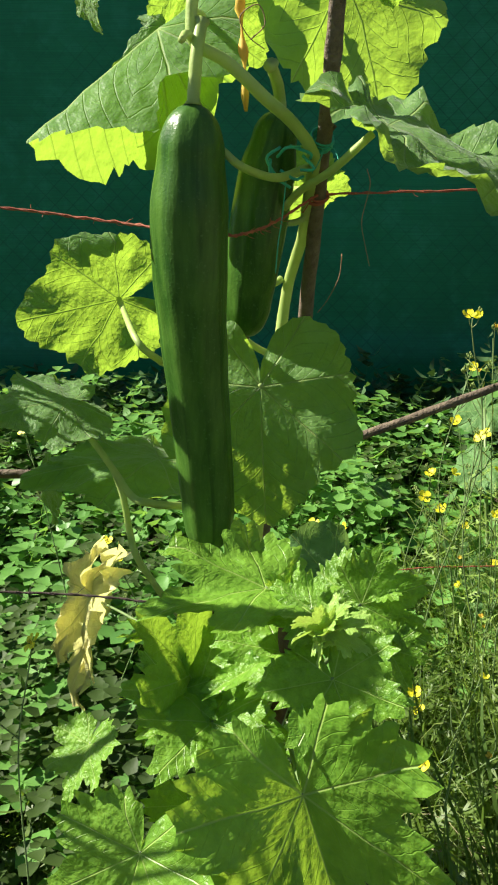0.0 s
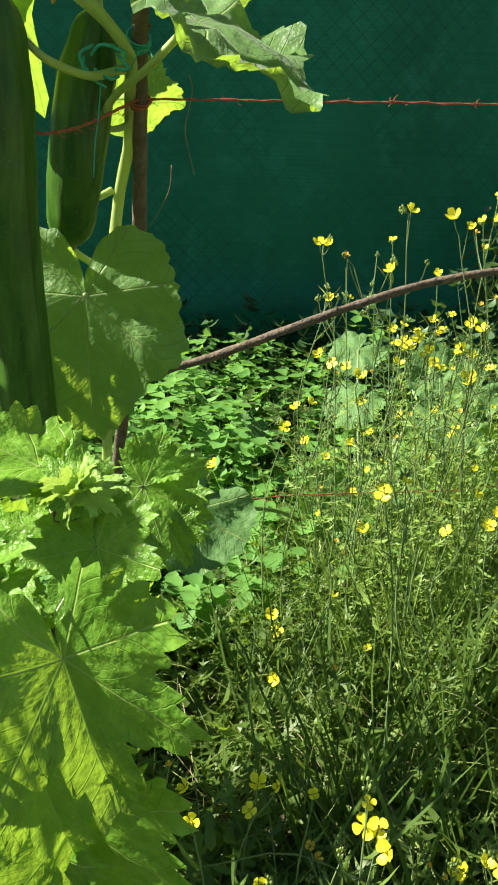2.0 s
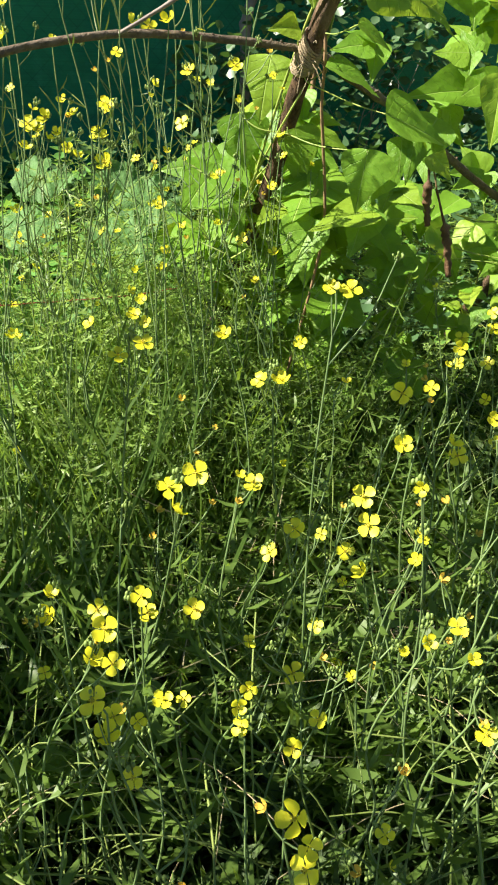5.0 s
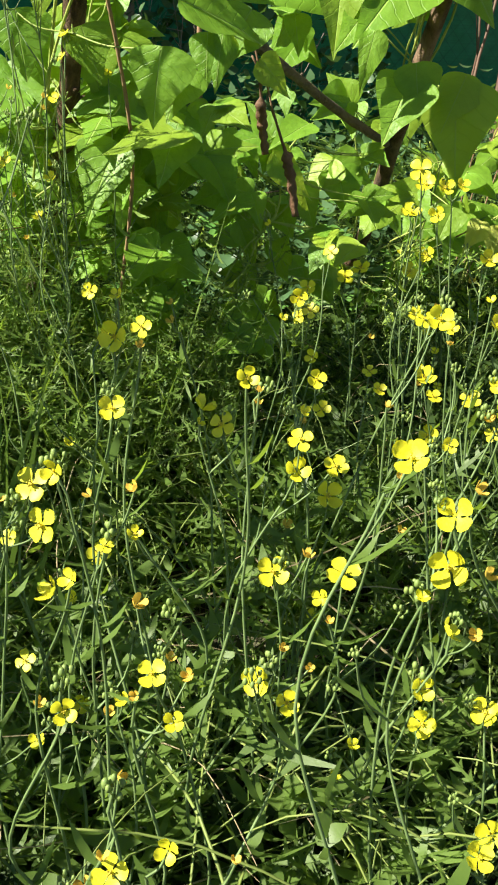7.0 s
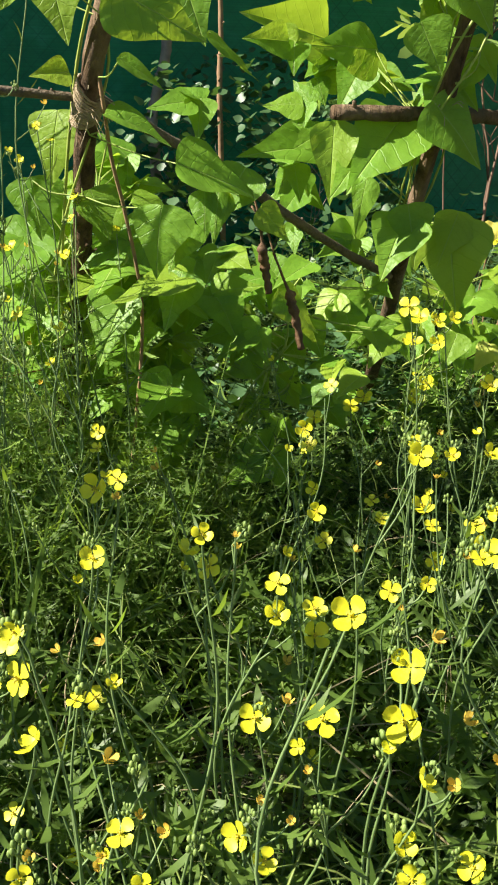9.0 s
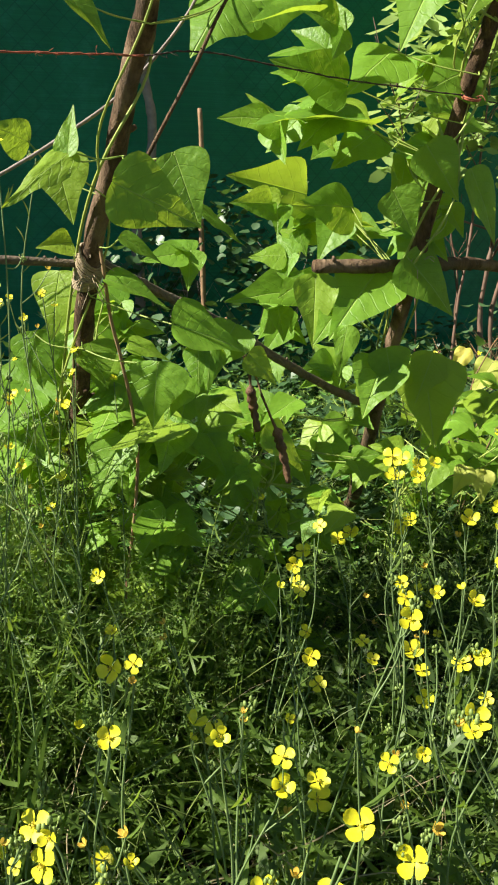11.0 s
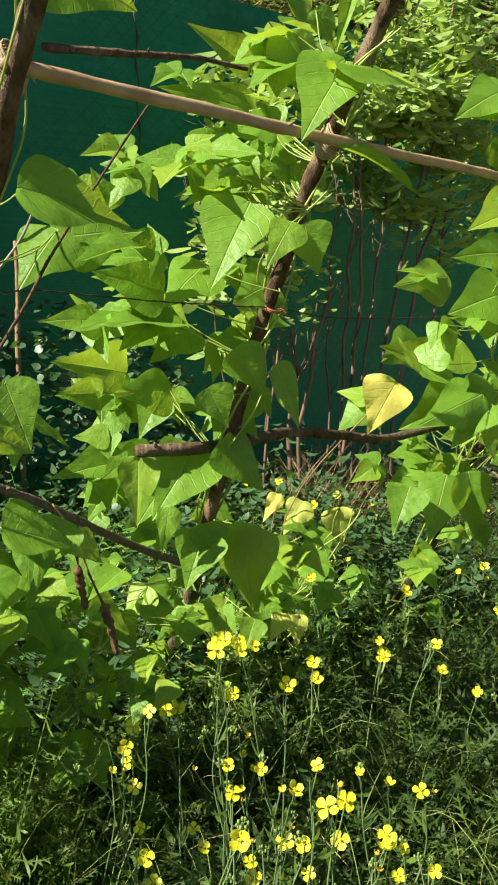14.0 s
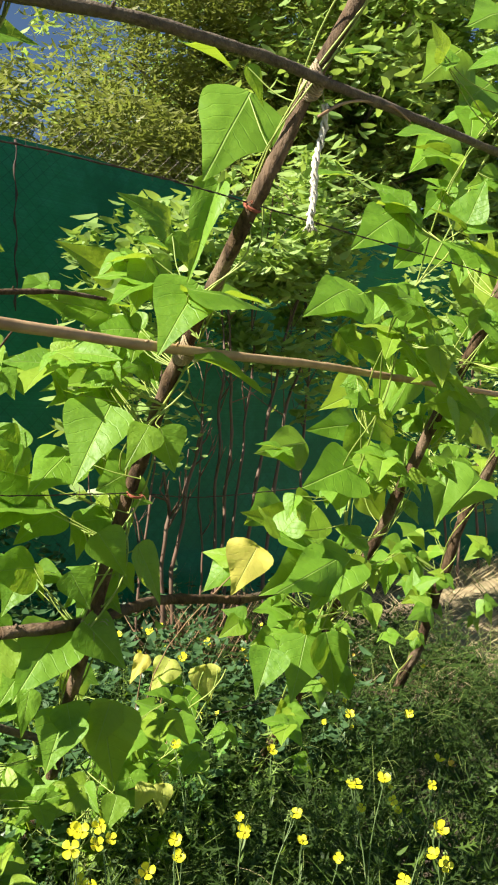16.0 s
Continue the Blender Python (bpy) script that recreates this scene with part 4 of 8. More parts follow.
BEAN_THIRD_B = [
    (2.018, 0.850, 1.746, 1.758, 0.830, 1.572, 0, 1.00),
    (2.124, 0.850, 1.709, 1.906, 0.830, 1.571, 0, 1.00),
    (1.945, 0.850, 1.560, 1.643, 0.850, 1.508, 1, 0.80),
    (1.990, 0.860, 1.573, 1.808, 0.850, 1.454, 0, 0.80),
    (1.935, 0.950, 1.420, 1.708, 0.930, 1.309, 0, 0.95),
    (2.126, 0.900, 1.511, 1.880, 0.890, 1.414, 0, 0.80),
    (1.813, 0.940, 1.252, 1.629, 0.930, 1.189, 0, 1.00),
    (1.812, 0.940, 1.225, 1.914, 0.930, 1.187, 0, 1.10),
    (2.146, 0.900, 1.334, 2.127, 0.890, 1.197, 0, 0.90),
    (2.016, 0.900, 1.214, 1.832, 0.890, 1.105, 0, 1.20),
    (2.236, 0.900, 1.197, 2.040, 0.890, 1.123, 0, 0.80),
    (1.931, 0.950, 1.132, 1.844, 0.940, 0.996, 0, 0.55),
]
BEAN_THIRD_C = [
    (2.013, 0.960, 1.126, 1.911, 0.950, 1.019, 0, 0.60),
    (2.111, 0.950, 1.095, 2.052, 0.940, 0.962, 0, 0.80),
    (1.802, 1.050, 0.731, 1.621, 1.040, 0.689, 0, 0.90),
    (1.907, 1.050, 0.737, 1.875, 1.040, 0.627, 0, 1.00),
    (2.209, 1.000, 0.923, 2.150, 1.000, 0.768, 0, 0.90),
    (2.037, 1.000, 0.969, 1.991, 0.990, 0.846, 0, 1.00),
    (1.904, 1.000, 1.077, 1.738, 0.990, 1.038, 0, 0.80),
    (2.200, 0.950, 1.049, 2.302, 0.940, 0.948, 0, 1.00),
    (1.966, 1.050, 0.975, 1.861, 1.040, 0.907, 0, 0.90),
    (2.328, 1.000, 0.881, 2.191, 0.990, 0.823, 0, 1.00),
    (2.008, 1.100, 0.877, 2.095, 1.090, 0.785, 0, 0.90),
    (1.860, 1.100, 0.836, 1.748, 1.090, 0.777, 0, 1.00),
]
BEAN_THIRD_D = [
    (2.008, 0.920, 1.387, 1.879, 0.910, 1.310, 0, 1.00),
    (2.030, 0.880, 1.463, 2.164, 0.870, 1.380, 0, 0.80),
    (1.817, 1.000, 1.184, 1.874, 0.990, 1.120, 0, 0.90),
    (2.239, 0.900, 1.347, 2.167, 0.900, 1.240, 0, 1.00),
    (1.910, 1.020, 1.044, 2.036, 1.000, 0.951, 0, 0.90),
]
YELLOW_BEAN_LEAVES = [
    (1.749, 1.450, 0.480, 1.693, 1.440, 0.423, 0, 1.10),
    (1.816, 1.400, 0.464, 1.818, 1.390, 0.369, 0, 1.00),
    (1.641, 1.400, 0.518, 1.599, 1.390, 0.474, 0, 0.80),
    (1.536, 1.200, 0.330, 1.524, 1.190, 0.271, 0, 0.90),
    (1.497, 1.200, 0.341, 1.463, 1.190, 0.302, 0, 1.00),
    (1.766, 1.180, 0.757, 1.710, 1.200, 0.658, 0, 1.20),
]

CAMSIDE = (-0.15, -0.8, 0.55)
BEAN_FACES = [(-0.50, -0.76, 0.36), (-0.34, -0.42, 0.84)]
VINE_FACES = [(-0.16, -0.78, 0.60), (-0.32, -0.44, 0.84), (0.06, -0.90, 0.36)]


def cucumber(name, axis, radii, label, stalk, seed):
    """A long fruit on a slightly bent axis, with faint ridges, a stalk and the dry blossom end."""
    ob = tagged(empty(name, axis[0]), label, "cucumber", "cucumbers")
    line = spline(axis, 12)
    n = len(line)
    bm = bmesh.new()
    ridge = bm.verts.layers.float.new("ridge")
    seg = 72
    rings = []
    for i, q in enumerate(line):
        t = i / (n - 1) * (len(radii) - 1)
        k = min(int(t), len(radii) - 2)
        f = t - k
        f = f * f * (3 - 2 * f)
        r = radii[k] * (1 - f) + radii[k + 1] * f
        end = min(i, n - 1 - i)
        if end < 5:
            r *= math.sqrt(1 - (1 - (end + 0.15) / 5) ** 2)
        d = (line[min(i + 1, n - 1)] - line[max(i - 1, 0)]).normalized()
        a = Vector((1, 0, 0))
        a = (a - d * a.dot(d)).normalized()
        b = d.cross(a)
        ring = []
        for s in range(seg):
            ang = 2 * math.pi * s / seg
            g = 1 + 0.016 * math.cos(ang * 9 + seed) + 0.010 * math.cos(ang * 3 + 1 + seed) + 0.02 * noise.noise(q * 14 + Vector((math.cos(ang), math.sin(ang), seed)))
            groove = max(0.0, math.cos(ang * 9 + seed)) ** 3 * (0.6 + 0.8 * noise.noise(Vector((ang * 1.3, q.z * 9, seed))))
            v = bm.verts.new(q + (a * math.cos(ang) + b * math.sin(ang)) * r * (g - 0.012 * groove))
            v[ridge] = groove
            ring.append(v)
        rings.append(ring)
    for u, v in zip(rings, rings[1:]):
        for s in range(seg):
            bm.faces.new((u[s], u[(s + 1) % seg], v[(s + 1) % seg], v[s]))
    bm.faces.new(list(reversed(rings[0])))
    bm.faces.new(rings[-1])
    bmesh.ops.recalc_face_normals(bm, faces=bm.faces)
    part("fruit", bm, CUCUMBER, ob)
    bm = bmesh.new()
    ln = spline(stalk, 6)
    tube(bm, ln, [0.0065 if i in (0, len(ln) - 1) else 0.0046 for i in range(len(ln))], 10, 0.12, seed)
    part("stalk", bm, CUKE_STEM, ob, "pale green ribbed stalk")
    bm = bmesh.new()
    q = line[-1]
    ball(bm, q, 0.006, (1, 1, 0.8))
    part("blossom_end", bm, DRY_STEM, ob, "dry blossom remains")
    return ob


cucumber("cucumber", [(0.049, 0.690, 0.939), (0.046, 0.694, 0.90), (0.0435, 0.697, 0.85), (0.044, 0.70, 0.80), (0.047, 0.705, 0.74), (0.051, 0.71, 0.68), (0.054, 0.715, 0.63), (0.055, 0.715, 0.585)], [0.017, 0.0250, 0.0295, 0.0290, 0.0265, 0.0243, 0.0232, 0.0225, 0.018], "long dark green glossy cucumber hanging from its stalk", [(0.055, 0.70, 0.995), (0.052, 0.692, 0.975), (0.050, 0.690, 0.955), (0.049, 0.690, 0.938)], 1)
cucumber("cucumber", [(0.114, 0.79, 0.945), (0.108, 0.795, 0.92), (0.100, 0.80, 0.88), (0.092, 0.80, 0.83), (0.086, 0.805, 0.79), (0.082, 0.81, 0.755)], [0.013, 0.019, 0.0245, 0.025, 0.024, 0.022, 0.016], "smaller dark green cucumber behind, crossed by twine", [(0.105, 0.755, 0.975), (0.110, 0.775, 0.965), (0.113, 0.788, 0.955), (0.114, 0.79, 0.944)], 2)


def stalks(bm, lines, sides=7, seed=0):
    for pts, r0, r1 in lines:
        ln = spline(pts, 7)
        tube(bm, ln, lerp_list(r0, r1, len(ln)), sides, 0.10, seed)


def build_cucumber_plant():
    plant = tagged(empty("cucumber_plant", (0.09, 1.12, 0.12)), "climbing cucumber plant with broad pale-lit leaves on a stake", "plant")
    bm = bmesh.new()
    stalks(bm, [
        ([(0.055, 0.69, 1.12), (0.051, 0.70, 1.03), (0.048, 0.70, 1.002), (0.050, 0.70, 0.981), (0.072, 0.71, 0.97), (0.101, 0.72, 0.946), (0.123, 0.74, 0.93), (0.14, 0.76, 0.908), (0.139, 0.79, 0.885), (0.135, 0.83, 0.843), (0.124, 0.86, 0.80), (0.117, 0.868, 0.75), (0.113, 0.86, 0.727), (0.105, 0.93, 0.62), (0.09, 1.02, 0.4), (0.09, 1.12, 0.12)], 0.0042, 0.006),
    ], 10)
    part("main_stem", bm, CUKE_STEM, plant, "pale hairy main stem")
    for line in [
        ([(0.069, 0.70, 0.908), (0.084, 0.705, 0.896), (0.110, 0.74, 0.89), (0.136, 0.77, 0.899)], 0.0028, 0.0038),
        ([(0.109, 0.80, 0.858), (0.129, 0.77, 0.88), (0.154, 0.74, 0.896), (0.182, 0.72, 0.921)], 0.0034, 0.0032),
        ([(0.111, 0.80, 0.863), (0.121, 0.81, 0.855), (0.136, 0.81, 0.86), (0.141, 0.80, 0.876)], 0.003, 0.003),
        ([(0.067, 0.80, 0.777), (0.086, 0.83, 0.747), (0.113, 0.86, 0.727)], 0.003, 0.0036),
        ([(0.113, 0.86, 0.727), (0.106, 0.80, 0.728), CUCUMBER_LEAVES_NEAR[3][:3]], 0.0036, 0.0028),
        ([(0.117, 0.86, 0.803), (0.102, 0.85, 0.796), (0.091, 0.84, 0.801), (0.092, 0.84, 0.812)], 0.0036, 0.0026),
        ([(0.007, 0.80, 0.733), (-0.010, 0.775, 0.755), CUCUMBER_LEAVES_NEAR[1][:3]], 0.0034, 0.0028),
        ([(0.105, 0.93, 0.62), (0.05, 0.86, 0.70), (0.007, 0.80, 0.733)], 0.0036, 0.0034),
        ([(-0.088, 0.80, 0.693), (-0.061, 0.80, 0.661), (-0.041, 0.80, 0.631), (-0.023, 0.80, 0.603), (-0.002, 0.80, 0.596), (0.05, 0.88, 0.56), (0.10, 0.98, 0.48)], 0.003, 0.0045),
        ([(-0.041, 0.80, 0.631), (-0.032, 0.80, 0.603), (-0.027, 0.80, 0.569), (-0.017, 0.80, 0.534), (0.02, 0.86, 0.44), (0.07, 1.0, 0.3)], 0.003, 0.004),
        ([(0.050, 0.70, 0.981), (0.045, 0.69, 0.985), (0.043, 0.67, 0.977)], 0.003, 0.0026),
        ([(0.151, 0.74, 1.03), (0.16, 0.86, 1.02), (0.165, 0.95, 1.02)], 0.003, 0.0026),
        ([(0.048, 0.70, 1.002), (0.052, 0.76, 1.01), (0.053, 0.80, 1.0)], 0.003, 0.0026),
        ([(0.14, 0.80, 0.885), (0.13, 0.86, 0.885), (0.117, 0.90, 0.89)], 0.003, 0.0026),
    ]:
        bm = bmesh.new()
        stalks(bm, [line], 8)
        part("leaf_stalk", bm, CUKE_STEM, plant, "pale hairy leaf stalk")
    rng = random.Random(3)
    for i, (bx, by, bz, tx, ty, tz, tw) in enumerate(CUCUMBER_LEAVES_BACK):
        face = CAMSIDE if i in (0, 7) else (0.05, -0.42, 0.9) if i == 8 else (0.62, -0.75, -0.2)
        put_leaf(plant, CUKE_MESH[i % 3], (bx, by, bz), (tx, ty, tz), tw, face, 0.15, 0.03, {1: 1.15, 8: 0.6, 9: 0.5}.get(i, 0.85))
    # the broad leaves in front: one hangs like a tent over its midrib, one is wavy and seen almost along its blade
    for (bx, by, bz, tx, ty, tz, code, wide), k, face in zip(CUCUMBER_LEAVES_NEAR, (3, 0, 2, 1, 4), ((-0.30, -0.12, 0.92), (0.45, -0.88, 0.1), (-0.2, -0.55, 0.8), (-0.04, -0.93, 0.33), (0.22, -0.30, 0.90))):
        put_leaf(plant, TENT_MESH if k == 3 else CUKE_MESH[k], (bx, by, bz), (tx, ty, tz), 0, face, None, 0.03, wide)
    # unseen runner added along the string, its leaves there to shade the weeds
    bm = bmesh.new()
    runner = [(0.105, 0.93, 0.62), (0.0, 0.95, 0.58), (-0.16, 0.92, 0.66), (-0.30, 0.88, 0.78), (-0.46, 0.86, 0.86), (-0.62, 0.84, 0.88)]
    stalks(bm, [(runner, 0.0045, 0.003)], 8)
    part("main_stem", bm, CUKE_STEM, plant, "pale hairy main stem")
    runner = spline(runner, 8)
    for k in range(20):
        q = runner[len(runner) // 2 - 2 + rng.randrange(len(runner) // 2)]
        b = Vector((min(-0.24, q.x + rng.uniform(-0.08, 0.05)), q.y + rng.uniform(-0.14, 0.10), q.z + rng.uniform(-0.22, 0.08)))
        a = rng.uniform(-1.2, 1.2)
        tip = b + Vector((0.5 * math.cos(a), math.sin(a), -0.8)).normalized() * rng.uniform(0.075, 0.115)
        bm = bmesh.new()
        stalks(bm, [([q, (q + b) / 2 + Vector((0, 0, 0.012)), b], 0.0028, 0.002)], 6)
        part("leaf_stalk", bm, CUKE_STEM, plant, "pale hairy leaf stalk")
        put_leaf(plant, CUKE_MESH[k % 3], b, tip, rng.uniform(-25, 25), SUN)
    # three more unseen leaves, added to shade the lower part of the cucumber
    for b, tip in (((-0.27, 0.79, 0.96), (-0.21, 0.77, 0.87)), ((-0.25, 0.75, 0.90), (-0.19, 0.73, 0.82)), ((-0.31, 0.83, 0.92), (-0.24, 0.80, 0.84))):
        b = Vector(b)
        q = min(runner, key=lambda p: (p - b).length)
        bm = bmesh.new()
        stalks(bm, [([q, (q + b) / 2 + Vector((-0.02, 0, 0.02)), b], 0.003, 0.002)], 6)
        part("leaf_stalk", bm, CUKE_STEM, plant, "pale hairy leaf stalk")
        put_leaf(plant, CUKE_MESH[1], b, tip, 0, SUN)
    # curling tendrils and a withered flower
    for line in [
        ([(0.188, 0.80, 0.90), (0.191, 0.80, 0.886), (0.185, 0.80, 0.858), (0.188, 0.80, 0.839), (0.193, 0.80, 0.819)], 0.0004, 0.0003),
        ([(0.173, 0.85, 0.827), (0.171, 0.85, 0.806), (0.161, 0.85, 0.785), (0.152, 0.86, 0.771)], 0.0005, 0.0003),
        ([(0.09, 0.71, 0.985), (0.10, 0.71, 0.995), (0.095, 0.71, 1.008), (0.082, 0.71, 1.0), (0.088, 0.715, 0.988), (0.10, 0.72, 0.98)], 0.0005, 0.0004),
    ]:
        bm = bmesh.new()
        stalks(bm, [line], 5)
        part("tendril", bm, DRY_STEM, plant, "thin dry tendril")
    bm = bmesh.new()
    ln = spline([(0.081, 0.74, 1.03), (0.083, 0.735, 0.993), (0.085, 0.73, 0.969), (0.086, 0.73, 0.938)], 6)
    tube(bm, ln, [0.0045 if i < 4 else 0.0022 + 0.0014 * math.sin(i * 0.9) for i in range(len(ln))], 7, 0.5, 2)
    part("withered_flower", bm, PETAL_DRY, plant, "withered orange flower tube")
    bm = bmesh.new()
    for k in range(6):
        a = k * 1.05
        c = Vector((0.121, 0.755, 0.905))
        tube(bm, spline([c + Vector((0.016 * math.cos(a), -0.004, 0.010 * math.sin(a))), c + Vector((0.02 * math.cos(a + 0.7), -0.008, 0.012 * math.sin(a + 0.7) - 0.004)), c + Vector((0.012 * math.cos(a + 1.6), 0, 0.016 * math.sin(a + 1.6) - 0.006))], 5), 0.0013, 5)
    tube(bm, spline([(0.118, 0.755, 0.89), (0.115, 0.75, 0.86), (0.112, 0.75, 0.84), (0.11, 0.75, 0.815)], 5), 0.0007, 4)
    part("string_tie", bm, TEAL_STRING, plant, "knotted teal string")


build_cucumber_plant()


# ---- grapevine ----
VINE_LEAVES_SIDE = [
    (0.160, 0.333, 0.385, 0.236, 0.322, 0.392, 2, 1.1),
    (0.157, 0.580, 0.608, 0.198, 0.560, 0.613, 1, 0.9),
    (0.116, 0.430, 0.461, 0.134, 0.420, 0.374, 0, 1.0),
    (0.080, 0.440, 0.433, 0.085, 0.430, 0.356, 0, 1.0),
]


def build_vine():
    rng = random.Random(17)
    vine = tagged(empty("grapevine", (0.09, 0.50, 0.02)), "young grapevine with toothed lobed leaves", "vine")
    bm = bmesh.new()
    stalks(bm, [
        ([(0.09, 0.50, 0.02), (0.097, 0.48, 0.25), (0.097, 0.47, 0.493), (0.099, 0.46, 0.563), (0.094, 0.46, 0.595), (0.087, 0.47, 0.614)], 0.009, 0.005),
        ([(0.099, 0.46, 0.56), (0.112, 0.45, 0.605), (0.115, 0.45, 0.626), (0.113, 0.45, 0.646), (0.118, 0.45, 0.666)], 0.005, 0.003),
    ], 9, 3)
    part("trunk", bm, BARK, vine, "thin brown woody stem")
    bm = bmesh.new()
    cane = [(0.095, 0.48, 0.40), (0.05, 0.48, 0.39), (-0.03, 0.48, 0.37), (-0.12, 0.475, 0.39), (-0.19, 0.465, 0.56), (-0.20, 0.46, 0.72), (-0.185, 0.465, 0.83)]
    stalks(bm, [(cane, 0.005, 0.003)], 8, 4)
    part("side_cane", bm, BARK, vine, "thin brown side cane")
    cane = spline(cane, 6)
    rows = VINE_LEAVES + VINE_LEAVES_B + VINE_LEAVES_SIDE
    shoot = spline([(0.097, 0.48, 0.25), (0.097, 0.47, 0.493), (0.112, 0.45, 0.605), (0.118, 0.45, 0.666)], 8) + cane
    for i, (bx, by, bz, tx, ty, tz, code, wide) in enumerate(rows):
        b = Vector((bx, by, bz))
        root = min(shoot, key=lambda q: (q + Vector((0, 0, 0.03)) - b).length)
        bm = bmesh.new()
        stalks(bm, [([root, (root + b) / 2 + Vector((0, 0.012, 0.004)), b], 0.0018, 0.0012)], 6)
        part("leaf_stalk", bm, STEM, vine)
        jig = Vector((rng.uniform(-0.16, 0.16), 0, rng.uniform(-0.14, 0.14)))
        put_leaf(vine, VINE_MESH[i % 3], b, (tx, ty, tz), 0, Vector(VINE_FACES[code]) + jig, 0.10, 0.02, wide)
    for bx, by, bz, tx, ty, tz, code, wide in OLD_VINE_LEAF:
        b = Vector((bx, by, bz))
        bm = bmesh.new()
        stalks(bm, [([(0.094, 0.46, 0.58), (0.03, 0.56, 0.585), b], 0.0014, 0.001)], 6)
        part("leaf_stalk", bm, STEM, vine)
        put_leaf(vine, VINE_OLD_MESH[0], b, (tx, ty, tz), 15, VINE_FACES[code], 0.13, 0.03, wide, "leaf", "pale yellow dying leaf")
    # pale young leaves at the tip of the shoot
    tip0 = Vector((0.131, 0.390, 0.679))
    for k in range(6):
        a = k * 1.05 + 0.3
        d = Vector((math.cos(a), -0.35, 0.55 * math.sin(a) + 0.15)).normalized()
        put_leaf(vine, YOUNG_MESH[0], tip0 + d * 0.004, tip0 + d * rng.uniform(0.016, 0.026), rng.uniform(-20, 20), SUN, None, None, 0.8, "leaf", "small pale young leaf")
    # the back of the vine: hidden leaves behind those in front, added to shade the weeds beside it
    for k in range(5):
        b = Vector((rng.uniform(0.02, 0.14), rng.uniform(0.56, 0.70), rng.uniform(0.42, 0.56)))
        root = min(shoot, key=lambda q: (q - b).length)
        a = rng.uniform(-1.0, 1.0)
        tip = b + Vector((0.5 * math.sin(a), math.cos(a), -0.6)).normalized() * rng.uniform(0.05, 0.075)
        bm = bmesh.new()
        stalks(bm, [([root, (root + b) / 2 + Vector((0, 0, 0.012)), b], 0.0018, 0.0012)], 6)
        part("leaf_stalk", bm, STEM, vine)
        put_leaf(vine, VINE_MESH[k % 3], b, tip, rng.uniform(-20, 20), SUN)
    # more leaves higher on the side cane, unseen beyond the left edge of the bed, added so that their dappled shade
    # falls on those below
    for k in range(5):
        q = cane[len(cane) // 2 + rng.randrange(len(cane) // 2)]
        b = Vector((rng.uniform(-0.34, -0.13), rng.uniform(0.37, 0.60), rng.uniform(0.70, 0.98)))
        a = rng.uniform(-0.9, 0.9)
        tip = b + Vector((0.6 + 0.3 * math.cos(a), math.sin(a), -0.7)).normalized() * rng.uniform(0.045, 0.075)
        bm = bmesh.new()
        stalks(bm, [([q, (q + b) / 2 + Vector((-0.01, 0.006, 0.012)), b], 0.002, 0.0012)], 6)
        part("leaf_stalk", bm, STEM, vine)
        put_leaf(vine, VINE_MESH[k % 3], b, tip, rng.uniform(-25, 25), SUN, None, None)


build_vine()


# ---- beans ----
def along(points, t):
    ln = spline(points, 8)
    f = t * (len(ln) - 1)
    i = min(int(f), len(ln) - 2)
    return ln[i].lerp(ln[i + 1], f - i)


